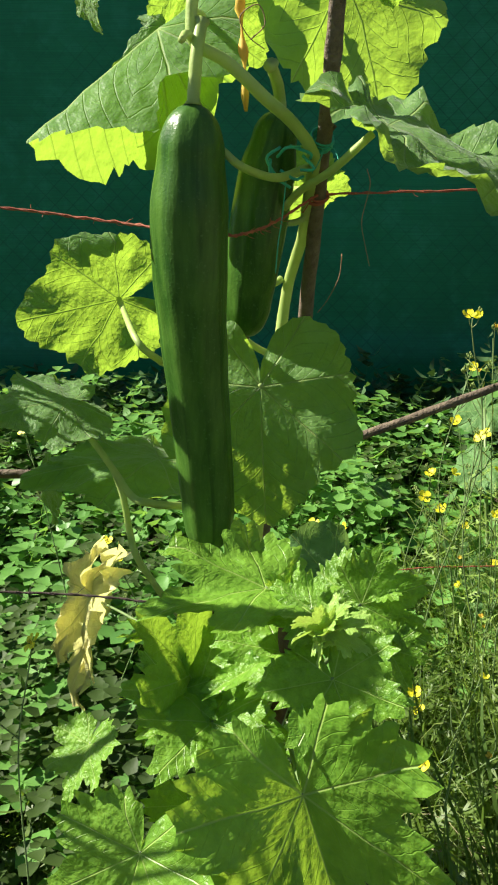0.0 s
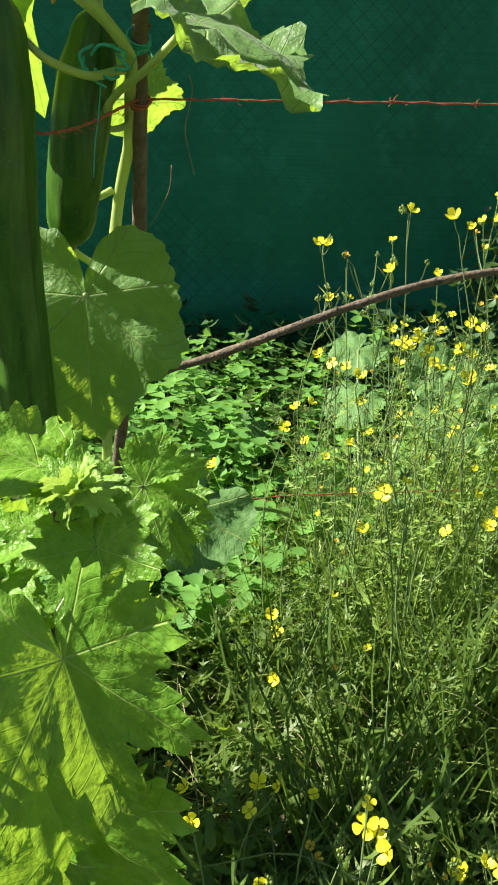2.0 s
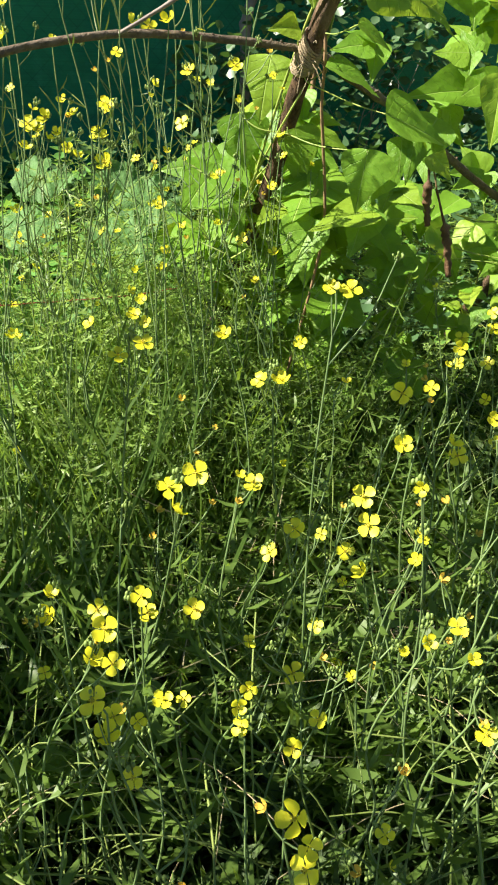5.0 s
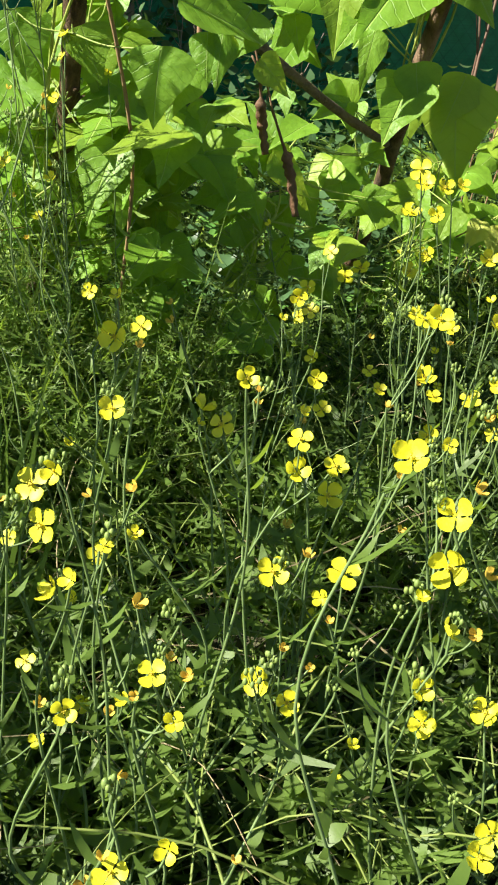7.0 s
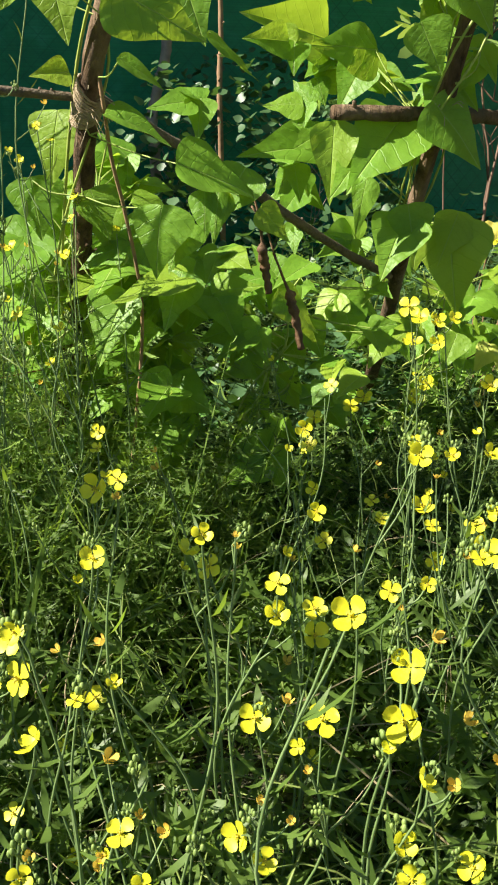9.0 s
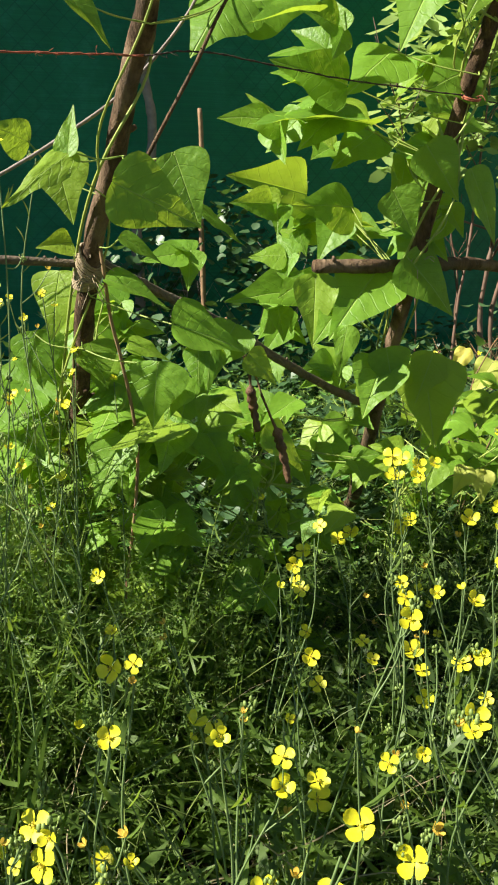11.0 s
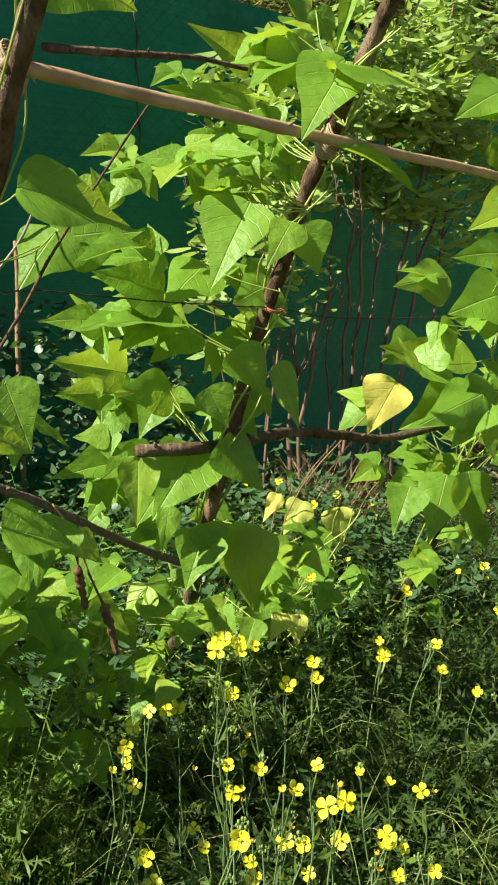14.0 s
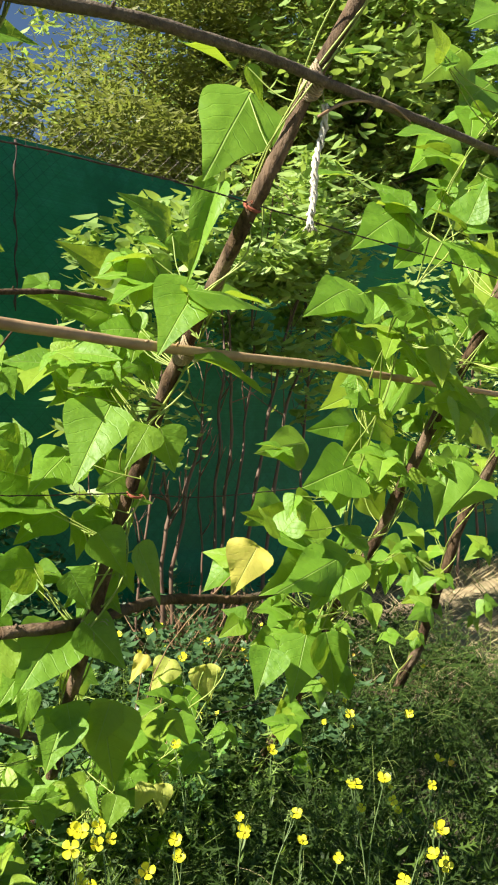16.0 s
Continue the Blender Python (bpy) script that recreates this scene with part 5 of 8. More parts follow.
def bean_plant(root, axis, turns, tables, extra, spread, seed, label, zmin=0.0, zmax=1.0, big=1.0, side=0.0, back=0.02):
    """A twining bean: stems wound round the pole, long leaf stalks, single heart-shaped leaves."""
    rng = random.Random(seed)
    plant = tagged(empty("bean_plant", root), label, "plant", "bean plants")
    bm = bmesh.new()
    for s in range(2 if seed == 1 else 3):
        ln = []
        for i in range(60):
            t = i / 59
            c = along(axis, t)
            a = turns * 0.42 * 2 * math.pi * t * (1 + 0.2 * s) + s * 2.1 + 0.9 * math.sin(t * 11 + s * 2 + seed)
            r = 0.0145 + (0.003, 0.007, 0.018)[s] * abs(math.sin(t * (6 + 3 * s) + s)) 
            ln.append(c + Vector((math.cos(a), math.sin(a), 0)) * r)
        tube(bm, ln, lerp_list(0.0021 - 0.0003 * s, 0.0012, 60), 6, 0.15, seed)
    part("vine_stem", bm, BEAN_STEM, plant, "yellow-green twining stems")
    rows = [(Vector(q[:3]), Vector(q[3:6]), 0.0, q[6], q[7]) for table in tables for q in table]
    for _ in range(extra):
        t = rng.uniform(zmin, zmax)
        c = along(axis, t)
        b = c + Vector((rng.gauss(side, spread), rng.gauss(back, spread * 0.6), rng.gauss(0, 0.04)))
        d = Vector((rng.gauss(-0.6, 0.7), rng.gauss(-0.35, 0.4), rng.gauss(-0.35, 0.4))).normalized()
        if 0.60 < b.z < 0.76:
            b.y += 0.07
        size = rng.uniform(0.042, 0.088) * big
        across = d.cross(Vector((-0.4, -0.7, 0.5))).normalized()
        tw = rng.uniform(-25, 25)
        rows.append((b + d * 0.012, b + d * (0.012 + size), tw, None, rng.uniform(0.9, 1.1)))
        for side_sign in (-1, 1):
            e = (d * 0.45 + across * side_sign + Vector((0, 0, rng.uniform(-0.5, 0.1)))).normalized()
            rows.append((b, b + e * size * rng.uniform(0.8, 0.95), tw + rng.uniform(-30, 30), None, rng.uniform(0.85, 1.05)))
    bm = bmesh.new()
    for b, tip, tw, code, wide in rows:
        if b.z < ground_height(b.x, b.y) + 0.08:
            continue
        if tip.x > b.x:
            tw = -tw
        near = min((along(axis, k / 20) for k in range(21)), key=lambda q: (q - b).length)
        if (near - b).length < 0.16:
            sag = Vector((rng.uniform(-0.01, 0.01), rng.uniform(-0.01, 0.02), -0.02))
            tube(bm, spline([near + Vector((0, 0.0, -0.03)), (near + b) / 2 + sag, b], 4), 0.0009, 5, cap=False)
        if code is None:
            face = (-0.30 + rng.uniform(-0.35, 0.3), -0.62, 0.70 + rng.uniform(-0.35, 0.3))
        else:
            face = Vector(BEAN_FACES[code]) + Vector((rng.uniform(-0.2, 0.2), 0, rng.uniform(-0.2, 0.2)))
        put_leaf(plant, BEAN_MESH[rng.randrange(7)], b, tip, tw, face, 0.15, 0.03, wide * 1.08)
    tagged(part("leaf_stalk", bm, BEAN_STEM, plant), kind="stuff")
    return plant


AXIS_A = [(0.81, 1.31, 0.32), (0.829, 1.064, 0.697), (0.868, 0.93, 0.93), (0.872, 0.80, 1.09), (0.895, 0.60, 1.36)]
AXIS_B = [(1.40, 1.42, 0.26), (1.285, 1.06, 0.684), (1.300, 0.976, 0.896), (1.294, 0.838, 1.098), (1.284, 0.684, 1.266), (1.335, 0.52, 1.54)]
AXIS_C = [(2.06, 1.42, 0.25), (2.06, 1.25, 0.54), (2.01, 1.08, 0.735), (1.97, 0.80, 1.15), (1.97, 0.66, 1.38)]
AXIS_D = [(2.86, 1.65, 0.15), (2.70, 1.36, 0.55), (2.66, 1.24, 0.78), (2.62, 1.05, 1.05), (2.60, 0.9, 1.3)]
bean_plant((0.73, 1.47, 0.02), AXIS_A, 5, [BEAN_FIRST, BEAN_FIRST_B, BEAN_FIRST_C], 0, 0.05, 1, "young bean plant twining up the first pole", 0.3, 1.0)
bean_plant((0.80, 1.44, 0.02), [(0.80, 1.40, 0.10), (0.81, 1.30, 0.30), (0.83, 1.22, 0.48), (0.86, 1.18, 0.66)], 3, [], 36, 0.08, 9, "bean plant behind the first pole with broad sunlit leaves", 0.35, 1.0, 1.25, 0.02, 0.03)
bean_plant((1.46, 1.64, 0.03), AXIS_B, 7, [BEAN_SECOND, BEAN_SECOND_B, BEAN_SECOND_C, BEAN_SECOND_D, BEAN_SECOND_E], 52, 0.085, 2, "leafy bean plant twining up the second pole", 0.10, 0.72, 0.95, -0.07, 0.15)
bean_plant((2.07, 1.53, 0.05), AXIS_C, 6, [BEAN_THIRD, BEAN_THIRD_B, BEAN_THIRD_C, BEAN_THIRD_D], 78, 0.12, 3, "dense bean plant covering the third pole", 0.12, 1.0)
bean_plant((2.02, 1.56, 0.05), [(2.05, 1.5, 0.1), (2.0, 1.2, 0.6), (1.85, 1.0, 0.9), (1.74, 0.82, 1.12), (1.72, 0.70, 1.32), (1.74, 0.58, 1.52)], 5, [], 30, 0.09, 6, "bright bean plant reaching the top rail", 0.35, 1.0)
bean_plant((2.90, 1.70, 0.05), AXIS_D, 6, [], 50, 0.15, 4, "bright bean plant on the last pole", 0.1, 1.0)
bean_plant((1.72, 1.50, 0.03), [(1.70, 1.46, 0.10), (1.66, 1.40, 0.22), (1.68, 1.32, 0.36), (1.72, 1.25, 0.5)], 3, [], 28, 0.17, 7, "low bean plant between the second and third pole", 0.1, 1.0, 0.92)
bean_plant((1.52, 1.44, 0.03), [(1.50, 1.42, 0.10), (1.46, 1.36, 0.22), (1.44, 1.30, 0.34), (1.42, 1.24, 0.46)], 3, [], 17, 0.11, 8, "low bean plant at the foot of the second pole", 0.2, 1.0, 1.0)
# low growth between the first two poles
bean_plant((1.10, 1.32, 0.02), [(1.05, 1.30, 0.08), (1.05, 1.22, 0.22), (1.10, 1.20, 0.36), (1.16, 1.18, 0.5)], 3, [], 44, 0.13, 5, "low shaded bean plant between the poles", 0.1, 1.0, 1.0, -0.04, 0.05)


def old_leaves():
    plant = tagged(empty("yellowing_bean_plant", (1.66, 1.48, 0.05)), "yellowing bean plant with pale papery leaves", "plant", "bean plants")
    bm = bmesh.new()
    for bx, by, bz, tx, ty, tz, code, wide in YELLOW_BEAN_LEAVES:
        tube(bm, spline([(1.66, 1.48, 0.05), ((1.66 + bx) / 2, 1.46, bz * 0.6), (bx, by, bz)], 5), 0.0014, 5)
    part("vine_stem", bm, DRY_STEM, plant)
    for i, (bx, by, bz, tx, ty, tz, code, wide) in enumerate(YELLOW_BEAN_LEAVES):
        put_leaf(plant, BEAN_OLD_MESH[i % 2], (bx, by, bz), (tx, ty, tz), 0, BEAN_FACES[code], 0.11, 0.03, wide)


old_leaves()


def dry_pod(points, label, seed):
    ob = tagged(empty("dry_pod", points[0]), label, "pod", "dry pods")
    bm = bmesh.new()
    ln = spline(points, 8)
    n = len(ln)
    rng = random.Random(seed)
    tube(bm, ln, [0.0018 if i < n * 0.35 else 0.004 + 0.0035 * abs(math.sin(i * 1.1)) * (1 - (i / n) ** 4) for i in range(n)], 9, 0.6, seed)
    part("husk", bm, POD, ob)
    bm = bmesh.new()
    q = Vector(points[0])
    tube(bm, spline([q + Vector((-0.03, 0.0, 0.06)), q + Vector((-0.01, 0, 0.03)), q], 5), 0.0014, 5)
    part("stalk", bm, DRY_STEM, ob)


dry_pod([(1.047, 1.10, 0.57), (1.051, 1.10, 0.536), (1.059, 1.11, 0.501), (1.064, 1.11, 0.468)], "shrivelled brown bean pod hanging on a dry stalk", 1)
dry_pod([(1.067, 1.10, 0.522), (1.087, 1.10, 0.472), (1.096, 1.10, 0.443), (1.107, 1.10, 0.39)], "twisted brown bean pod hanging on a dry stalk", 2)

bm = bmesh.new()
tube(bm, spline([(0.835, 1.035, 0.74), (0.84, 1.035, 0.70), (0.851, 1.06, 0.643), (0.867, 1.08, 0.584), (0.885, 1.10, 0.492), (0.89, 1.13, 0.40), (0.88, 1.2, 0.2), (0.87, 1.25, 0.02)], 8), 0.0022, 6, 0.2)
tagged(link_mesh("dry_vine", bm_mesh("dry_vine", bm, DRY_STEM)), "thin dry brown vine hanging beside the first pole", "vine")


# ---- wild rocket ----
def petal_flower(name, petal, seed, width=0.52, openness=0.25):
    """Four broad rounded petals round a small stamen knob; one unit is a petal's length."""
    rng = random.Random(seed)
    verts, faces = [], []
    for k in range(4):
        a = k * math.pi / 2 + rng.uniform(-0.09, 0.09)
        tilt = openness + rng.uniform(-0.12, 0.16)
        rows = ((0.04, 0.06), (0.26, 0.17), (0.46, width * 0.80), (0.70, width), (0.90, width * 0.80), (1.0, width * 0.38))
        base = len(verts)
        for r, w in rows:
            for s in (-1, 0, 1):
                x, y, z = s * w * (0.98 if r < 1 else 0.9), r * (1.0 if s == 0 else 0.97), tilt * r * r + 0.10 * abs(s) * r + 0.05 * rng.uniform(-1, 1)
                verts.append((x * math.cos(a) - y * math.sin(a), x * math.sin(a) + y * math.cos(a), z))
        for j in range(len(rows) - 1):
            for s in range(2):
                p = base + j * 3 + s
                faces.append((p, p + 1, p + 4, p + 3))
    return raw(name, verts, faces, petal)


FLOWER_MESH = [petal_flower("flower", PETAL, s, 0.455 + 0.03 * (s % 3), o) for s, o in ((1, 0.15), (2, 0.35), (3, 0.05), (4, 0.55))]
CLOSED_MESH = [petal_flower("half_open_flower", PETAL, 8, 0.5, 0.75), petal_flower("half_open_flower", PETAL, 12, 0.48, 0.55)]
FADED_MESH = [petal_flower("faded_flower", PETAL_DRY, 9, 0.5, 1.1)]


def stamen_mesh():
    bm = bmesh.new()
    ball(bm, (0, 0, 0.16), 0.12, (1, 1, 1.5), None, 6, 4)
    for k in range(4):
        a = k * 1.57 + 0.7
        ball(bm, (0.14 * math.cos(a), 0.14 * math.sin(a), 0.30), 0.07, (1, 1, 1.2), None, 5, 3)
    return bm_mesh("stamen", bm, STAMEN)


def bud_mesh(seed):
    """A loose head of egg-shaped buds on short stalks."""
    bm = bmesh.new()
    rng = random.Random(seed)
    for k in range(7):
        a = k * 0.95 + rng.uniform(-0.3, 0.3)
        r = 0.0 if k == 0 else rng.uniform(0.004, 0.0085)
        at = Vector((r * math.cos(a), r * math.sin(a), 0.006 if k == 0 else rng.uniform(-0.004, 0.004)))
        ball(bm, at, rng.uniform(0.0017, 0.0026), (1, 1, 1.6), None, 6, 4)
        tube(bm, [(0, 0, -0.010), at * 0.6 + Vector((0, 0, -0.004)), at], 0.0005, 3, cap=False)
    return bm_mesh("bud_head", bm, BUD)


STAMEN_MESH, BUD_MESH = stamen_mesh(), [bud_mesh(5), bud_mesh(6), bud_mesh(7)]


def flower_at(plant, at, size, face, rng, kind=0):
    mesh = (FLOWER_MESH[rng.randrange(4)], CLOSED_MESH[rng.randrange(2)], FADED_MESH[0])[kind]
    f = Vector(face).normalized()
    m = Matrix.Translation(at) @ f.to_track_quat("Z", "Y").to_matrix().to_4x4() @ Matrix.Rotation(rng.uniform(0, 6.28), 4, "Z") @ Matrix.Diagonal((size, size, size, 1))
    ob = link_mesh("flower" if kind < 2 else "faded_flower", mesh, plant)
    ob.matrix_basis = m
    if kind == 0:
        st = link_mesh("stamen", STAMEN_MESH, ob)
        st.matrix_parent_inverse = Matrix.Identity(4)


def blade_strip(verts, faces, base, tip, width, up, bend=0.0, steps=3):
    """A narrow leaf as a bent strip with a middle fold."""
    d = tip - base
    side = d.cross(up)
    if side.length < 1e-6:
        side = Vector((1, 0, 0))
    side = side.normalized() * width / 2
    k = len(verts)
    for i in range(steps):
        t = i / steps
        w = math.sin(math.pi * (0.12 + 0.8 * t)) if t else 0.35
        c = base + d * t + up * bend * t * (1 - t) * 4
        verts.append(c - side * w)
        verts.append(c + side * w)
    verts.append(tip)
    for i in range(steps - 1):
        p = k + 2 * i
        faces.append((p, p + 1, p + 3, p + 2))
    p = k + 2 * (steps - 1)
    faces.append((p, p + 1, p + 2))


def rocket_plant(tops, root, rng, size=0.0105, leaves=10, label=None, heads=3, pods=False):
    """A wild rocket: forking thin stalks that end in buds, fresh and faded yellow flowers; narrow leaves below."""
    plant = tagged(empty("wild_rocket", root), label or "wild rocket with thin stalks and yellow four-petalled flowers", "flower", "wild rocket plants")
    bm = bmesh.new()
    root = Vector(root)
    lv, lf = [], []
    thick = 0.0012 if pods else 0.0013
    for top in tops:
        top = Vector(top)
        wob = 0.035 if pods else 0.035
        mid1 = root.lerp(top, 0.4) + Vector((rng.uniform(-wob, wob), rng.uniform(-0.03, 0.04), -0.02))
        mid2 = root.lerp(top, 0.75) + Vector((rng.uniform(-wob, wob), rng.uniform(-0.02, 0.02), 0.0))
        ln = spline([root, mid1, mid2, top - Vector((0, 0, 0.006))], 6)
        tube(bm, ln, lerp_list(thick, 0.0007, len(ln)), 5, cap=False)
        for h in range(heads):
            face = Vector((-0.45 + rng.uniform(-0.6, 0.6), -0.55 + rng.uniform(-0.5, 0.5), 0.75))
            at = top if h == 0 else top + Vector((rng.uniform(-0.016, 0.016), rng.uniform(-0.012, 0.012), rng.uniform(-0.024, -0.002)))
            kind = 0 if h == 0 else rng.choice((0, 0, 1, 2))
            flower_at(plant, at, size * rng.uniform(0.72, 1.05) * (1, 0.7, 0.5)[kind], face, rng, kind)
            if h:
                tube(bm, [ln[-4], (ln[-4] + at) / 2 + Vector((0, 0, -0.004)), at], 0.0006, 4, cap=False)
        bud = tagged(link_mesh("bud_head", BUD_MESH[rng.randrange(3)], plant), kind="stuff")
        bud.matrix_basis = Matrix.Translation(top + Vector((rng.uniform(-0.006, 0.006), 0.006, -0.002))) @ Matrix.Rotation(rng.uniform(0, 6), 4, "Z") @ Matrix.Scale(0.6, 4)
        # side shoots from the upper half, ending in a faded flower, a half-open one or buds
        for _ in range(rng.choice((1, 2, 3)) if not pods else rng.choice((1, 2))):
            k = rng.randrange(len(ln) // 2, len(ln) - 3)
            a = rng.uniform(0, 6.28)
            L = rng.uniform(0.025, 0.07)
            e = ln[k] + Vector((math.cos(a) * L * 0.7, math.sin(a) * L * 0.7, L * rng.uniform(0.3, 1.0)))
            tube(bm, spline([ln[k], ln[k].lerp(e, 0.55) + Vector((0, 0, -0.006)), e], 3), lerp_list(0.0009, 0.0005, 7), 4, cap=False)
            c = rng.random()
            if c < 0.35:
                flower_at(plant, e, size * rng.uniform(0.42, 0.58), (rng.uniform(-0.6, 0.6), -0.4, 0.8), rng, 2)
            elif c < 0.65:
                flower_at(plant, e, size * rng.uniform(0.55, 0.85), (-0.3 + rng.uniform(-0.6, 0.6), -0.5, 0.7), rng, rng.choice((0, 1)))
            else:
                bud = tagged(link_mesh("bud_head", BUD_MESH[rng.randrange(3)], plant), kind="stuff")
                bud.matrix_basis = Matrix.Translation(e) @ Matrix.Rotation(rng.uniform(0, 6), 4, "Z") @ Matrix.Scale(0.55, 4)
        # seed pods and small side leaves on the stalk
        for k in range(leaves):
            q = ln[rng.randrange(3, len(ln) - 2)]
            a = rng.uniform(0, 6.28)
            d = Vector((math.cos(a), math.sin(a), rng.uniform(0.2, 1.2))).normalized()
            if pods:
                d.z += 0.8
                blade_strip(lv, lf, q, q + d.normalized() * rng.uniform(0.02, 0.05), rng.uniform(0.0012, 0.0022), Vector((0.3, -1, 0)), 0.004)
            else:
                blade_strip(lv, lf, q, q + d * rng.uniform(0.010, 0.032), rng.uniform(0.0025, 0.006), Vector((0, 0, 1)), -0.004)
    part("stalk", bm, STEM, plant)
    if lf:
        tagged(link_mesh("seed_pod" if pods else "leaf", raw("leaf", lv, lf, STALKS if pods else WEED), plant), kind="stuff")
    return plant


FLOWERS = [
    (0, 0.384, 0.798, 0.520, 9.7, 0),
    (1, 0.388, 0.739, 0.552, 6.0, 1),
    (2, 0.475, 0.595, 0.486, 7.6, 0),
    (2, 0.493, 0.587, 0.497, 8.0, 0),
    (3, 0.601, 0.613, 0.446, 7.9, 0),
    (3, 0.618, 0.607, 0.446, 7.9, 0),
    (4, 0.629, 0.516, 0.548, 8.3, 0),
    (4, 0.616, 0.520, 0.549, 6.2, 0),
    (5, 0.715, 0.568, 0.439, 9.3, 0),
    (5, 0.720, 0.535, 0.444, 4.0, 2),
    (5, 0.719, 0.574, 0.463, 4.0, 0),
    (6, 0.499, 0.468, 0.443, 9.0, 0),
    (6, 0.481, 0.471, 0.433, 8.3, 0),
    (6, 0.485, 0.470, 0.415, 7.6, 1),
    (6, 0.511, 0.470, 0.416, 4.0, 2),
    (7, 0.541, 0.500, 0.396, 4.7, 2),
]
FLOWERS_B = [
    (7, 0.562, 0.521, 0.399, 8.0, 0),
    (7, 0.550, 0.520, 0.408, 4.4, 1),
    (8, 0.630, 0.586, 0.309, 9.4, 0),
    (9, 0.591, 0.552, 0.312, 8.4, 0),
    (10, 0.715, 0.643, 0.234, 9.5, 0),
    (11, 0.648, 0.501, 0.384, 10.0, 0),
    (11, 0.650, 0.491, 0.363, 10.5, 0),
    (11, 0.629, 0.500, 0.378, 4.1, 2),
    (12, 0.654, 0.500, 0.311, 8.1, 1),
    (13, 0.638, 0.550, 0.323, 5.5, 0),
    (14, 0.406, 0.363, 0.362, 8.8, 0),
    (15, 0.427, 0.414, 0.343, 7.5, 0),
    (15, 0.426, 0.430, 0.359, 8.7, 0),
    (15, 0.415, 0.430, 0.338, 7.7, 1),
    (15, 0.419, 0.430, 0.351, 4.0, 2),
    (16, 0.445, 0.569, 0.273, 9.3, 0),
]
FLOWERS_C = [
    (17, 0.413, 0.370, 0.327, 8.1, 1),
    (17, 0.420, 0.380, 0.331, 7.2, 0),
    (18, 0.439, 0.400, 0.304, 5.7, 1),
    (19, 0.455, 0.450, 0.365, 7.1, 0),
    (19, 0.462, 0.460, 0.342, 7.0, 0),
    (20, 0.508, 0.500, 0.308, 8.1, 0),
    (20, 0.513, 0.500, 0.304, 4.1, 2),
    (21, 0.403, 0.550, 0.291, 8.4, 0),
    (21, 0.385, 0.530, 0.302, 4.0, 2),
    (22, 0.396, 0.550, 0.235, 5.7, 0),
    (23, 0.318, 0.446, 0.351, 5.9, 0),
    (23, 0.307, 0.420, 0.362, 7.2, 0),
    (24, 0.319, 0.488, 0.308, 6.1, 1),
    (25, 0.318, 0.475, 0.384, 8.3, 0),
    (25, 0.308, 0.500, 0.383, 9.0, 0),
    (25, 0.318, 0.500, 0.380, 8.1, 0),
]
FLOWERS_D = [
    (26, 0.338, 0.450, 0.306, 9.0, 0),
    (27, 0.342, 0.500, 0.229, 5.7, 0),
    (28, 0.319, 0.420, 0.278, 8.7, 0),
    (29, 0.297, 0.360, 0.348, 8.0, 0),
    (29, 0.287, 0.360, 0.362, 7.1, 0),
    (29, 0.298, 0.360, 0.362, 6.5, 0),
    (30, 0.291, 0.300, 0.344, 9.9, 1),
    (31, 0.469, 0.450, 0.271, 7.6, 0),
    (31, 0.485, 0.450, 0.267, 6.0, 0),
    (32, 0.431, 0.380, 0.277, 7.5, 0),
    (33, 0.524, 0.420, 0.291, 6.2, 0),
    (33, 0.516, 0.420, 0.277, 6.2, 0),
    (34, 0.519, 0.420, 0.257, 7.1, 0),
    (35, 0.596, 0.500, 0.222, 9.8, 0),
    (36, 0.640, 0.550, 0.225, 7.4, 0),
    (37, 0.571, 0.400, 0.267, 6.6, 0),
]
FLOWERS_E = [
    (37, 0.553, 0.400, 0.245, 7.1, 0),
    (38, 0.682, 0.583, 0.143, 6.9, 0),
    (39, 0.484, 0.290, 0.327, 5.7, 2),
    (39, 0.492, 0.268, 0.340, 9.1, 0),
    (39, 0.502, 0.270, 0.313, 7.2, 1),
    (40, 0.502, 0.270, 0.295, 9.3, 0),
    (41, 0.556, 0.300, 0.232, 6.2, 2),
    (42, 0.592, 0.330, 0.220, 7.0, 1),
    (43, 0.638, 0.380, 0.211, 7.3, 2),
    (44, 0.441, 0.300, 0.267, 6.7, 2),
    (45, 0.600, 0.330, 0.186, 4.0, 1),
    (46, 0.685, 0.470, 0.244, 4.8, 1),
    (47, 0.482, 1.120, 0.611, 10.8, 0),
    (47, 0.504, 1.120, 0.618, 9.4, 0),
    (47, 0.476, 1.120, 0.583, 8.7, 1),
    (47, 0.494, 1.130, 0.603, 8.0, 0),
]
FLOWERS_F = [
    (47, 0.506, 1.120, 0.593, 6.6, 1),
    (48, 0.517, 1.120, 0.600, 7.3, 1),
    (48, 0.532, 1.140, 0.580, 7.5, 0),
    (49, 0.543, 1.150, 0.622, 8.2, 0),
    (49, 0.530, 1.150, 0.636, 7.0, 0),
    (49, 0.537, 1.150, 0.617, 5.5, 2),
    (50, 0.545, 1.150, 0.568, 7.6, 1),
    (51, 0.581, 1.100, 0.632, 8.7, 0),
    (52, 0.569, 1.100, 0.598, 8.7, 1),
    (52, 0.572, 1.100, 0.566, 11.1, 0),
    (53, 0.605, 1.080, 0.727, 8.9, 1),
    (53, 0.627, 1.080, 0.724, 9.7, 0),
    (54, 0.643, 1.050, 0.730, 9.5, 1),
    (55, 0.670, 1.050, 0.759, 8.1, 0),
    (56, 0.688, 1.150, 0.610, 10.9, 0),
    (57, 0.682, 1.100, 0.676, 9.5, 0),
]
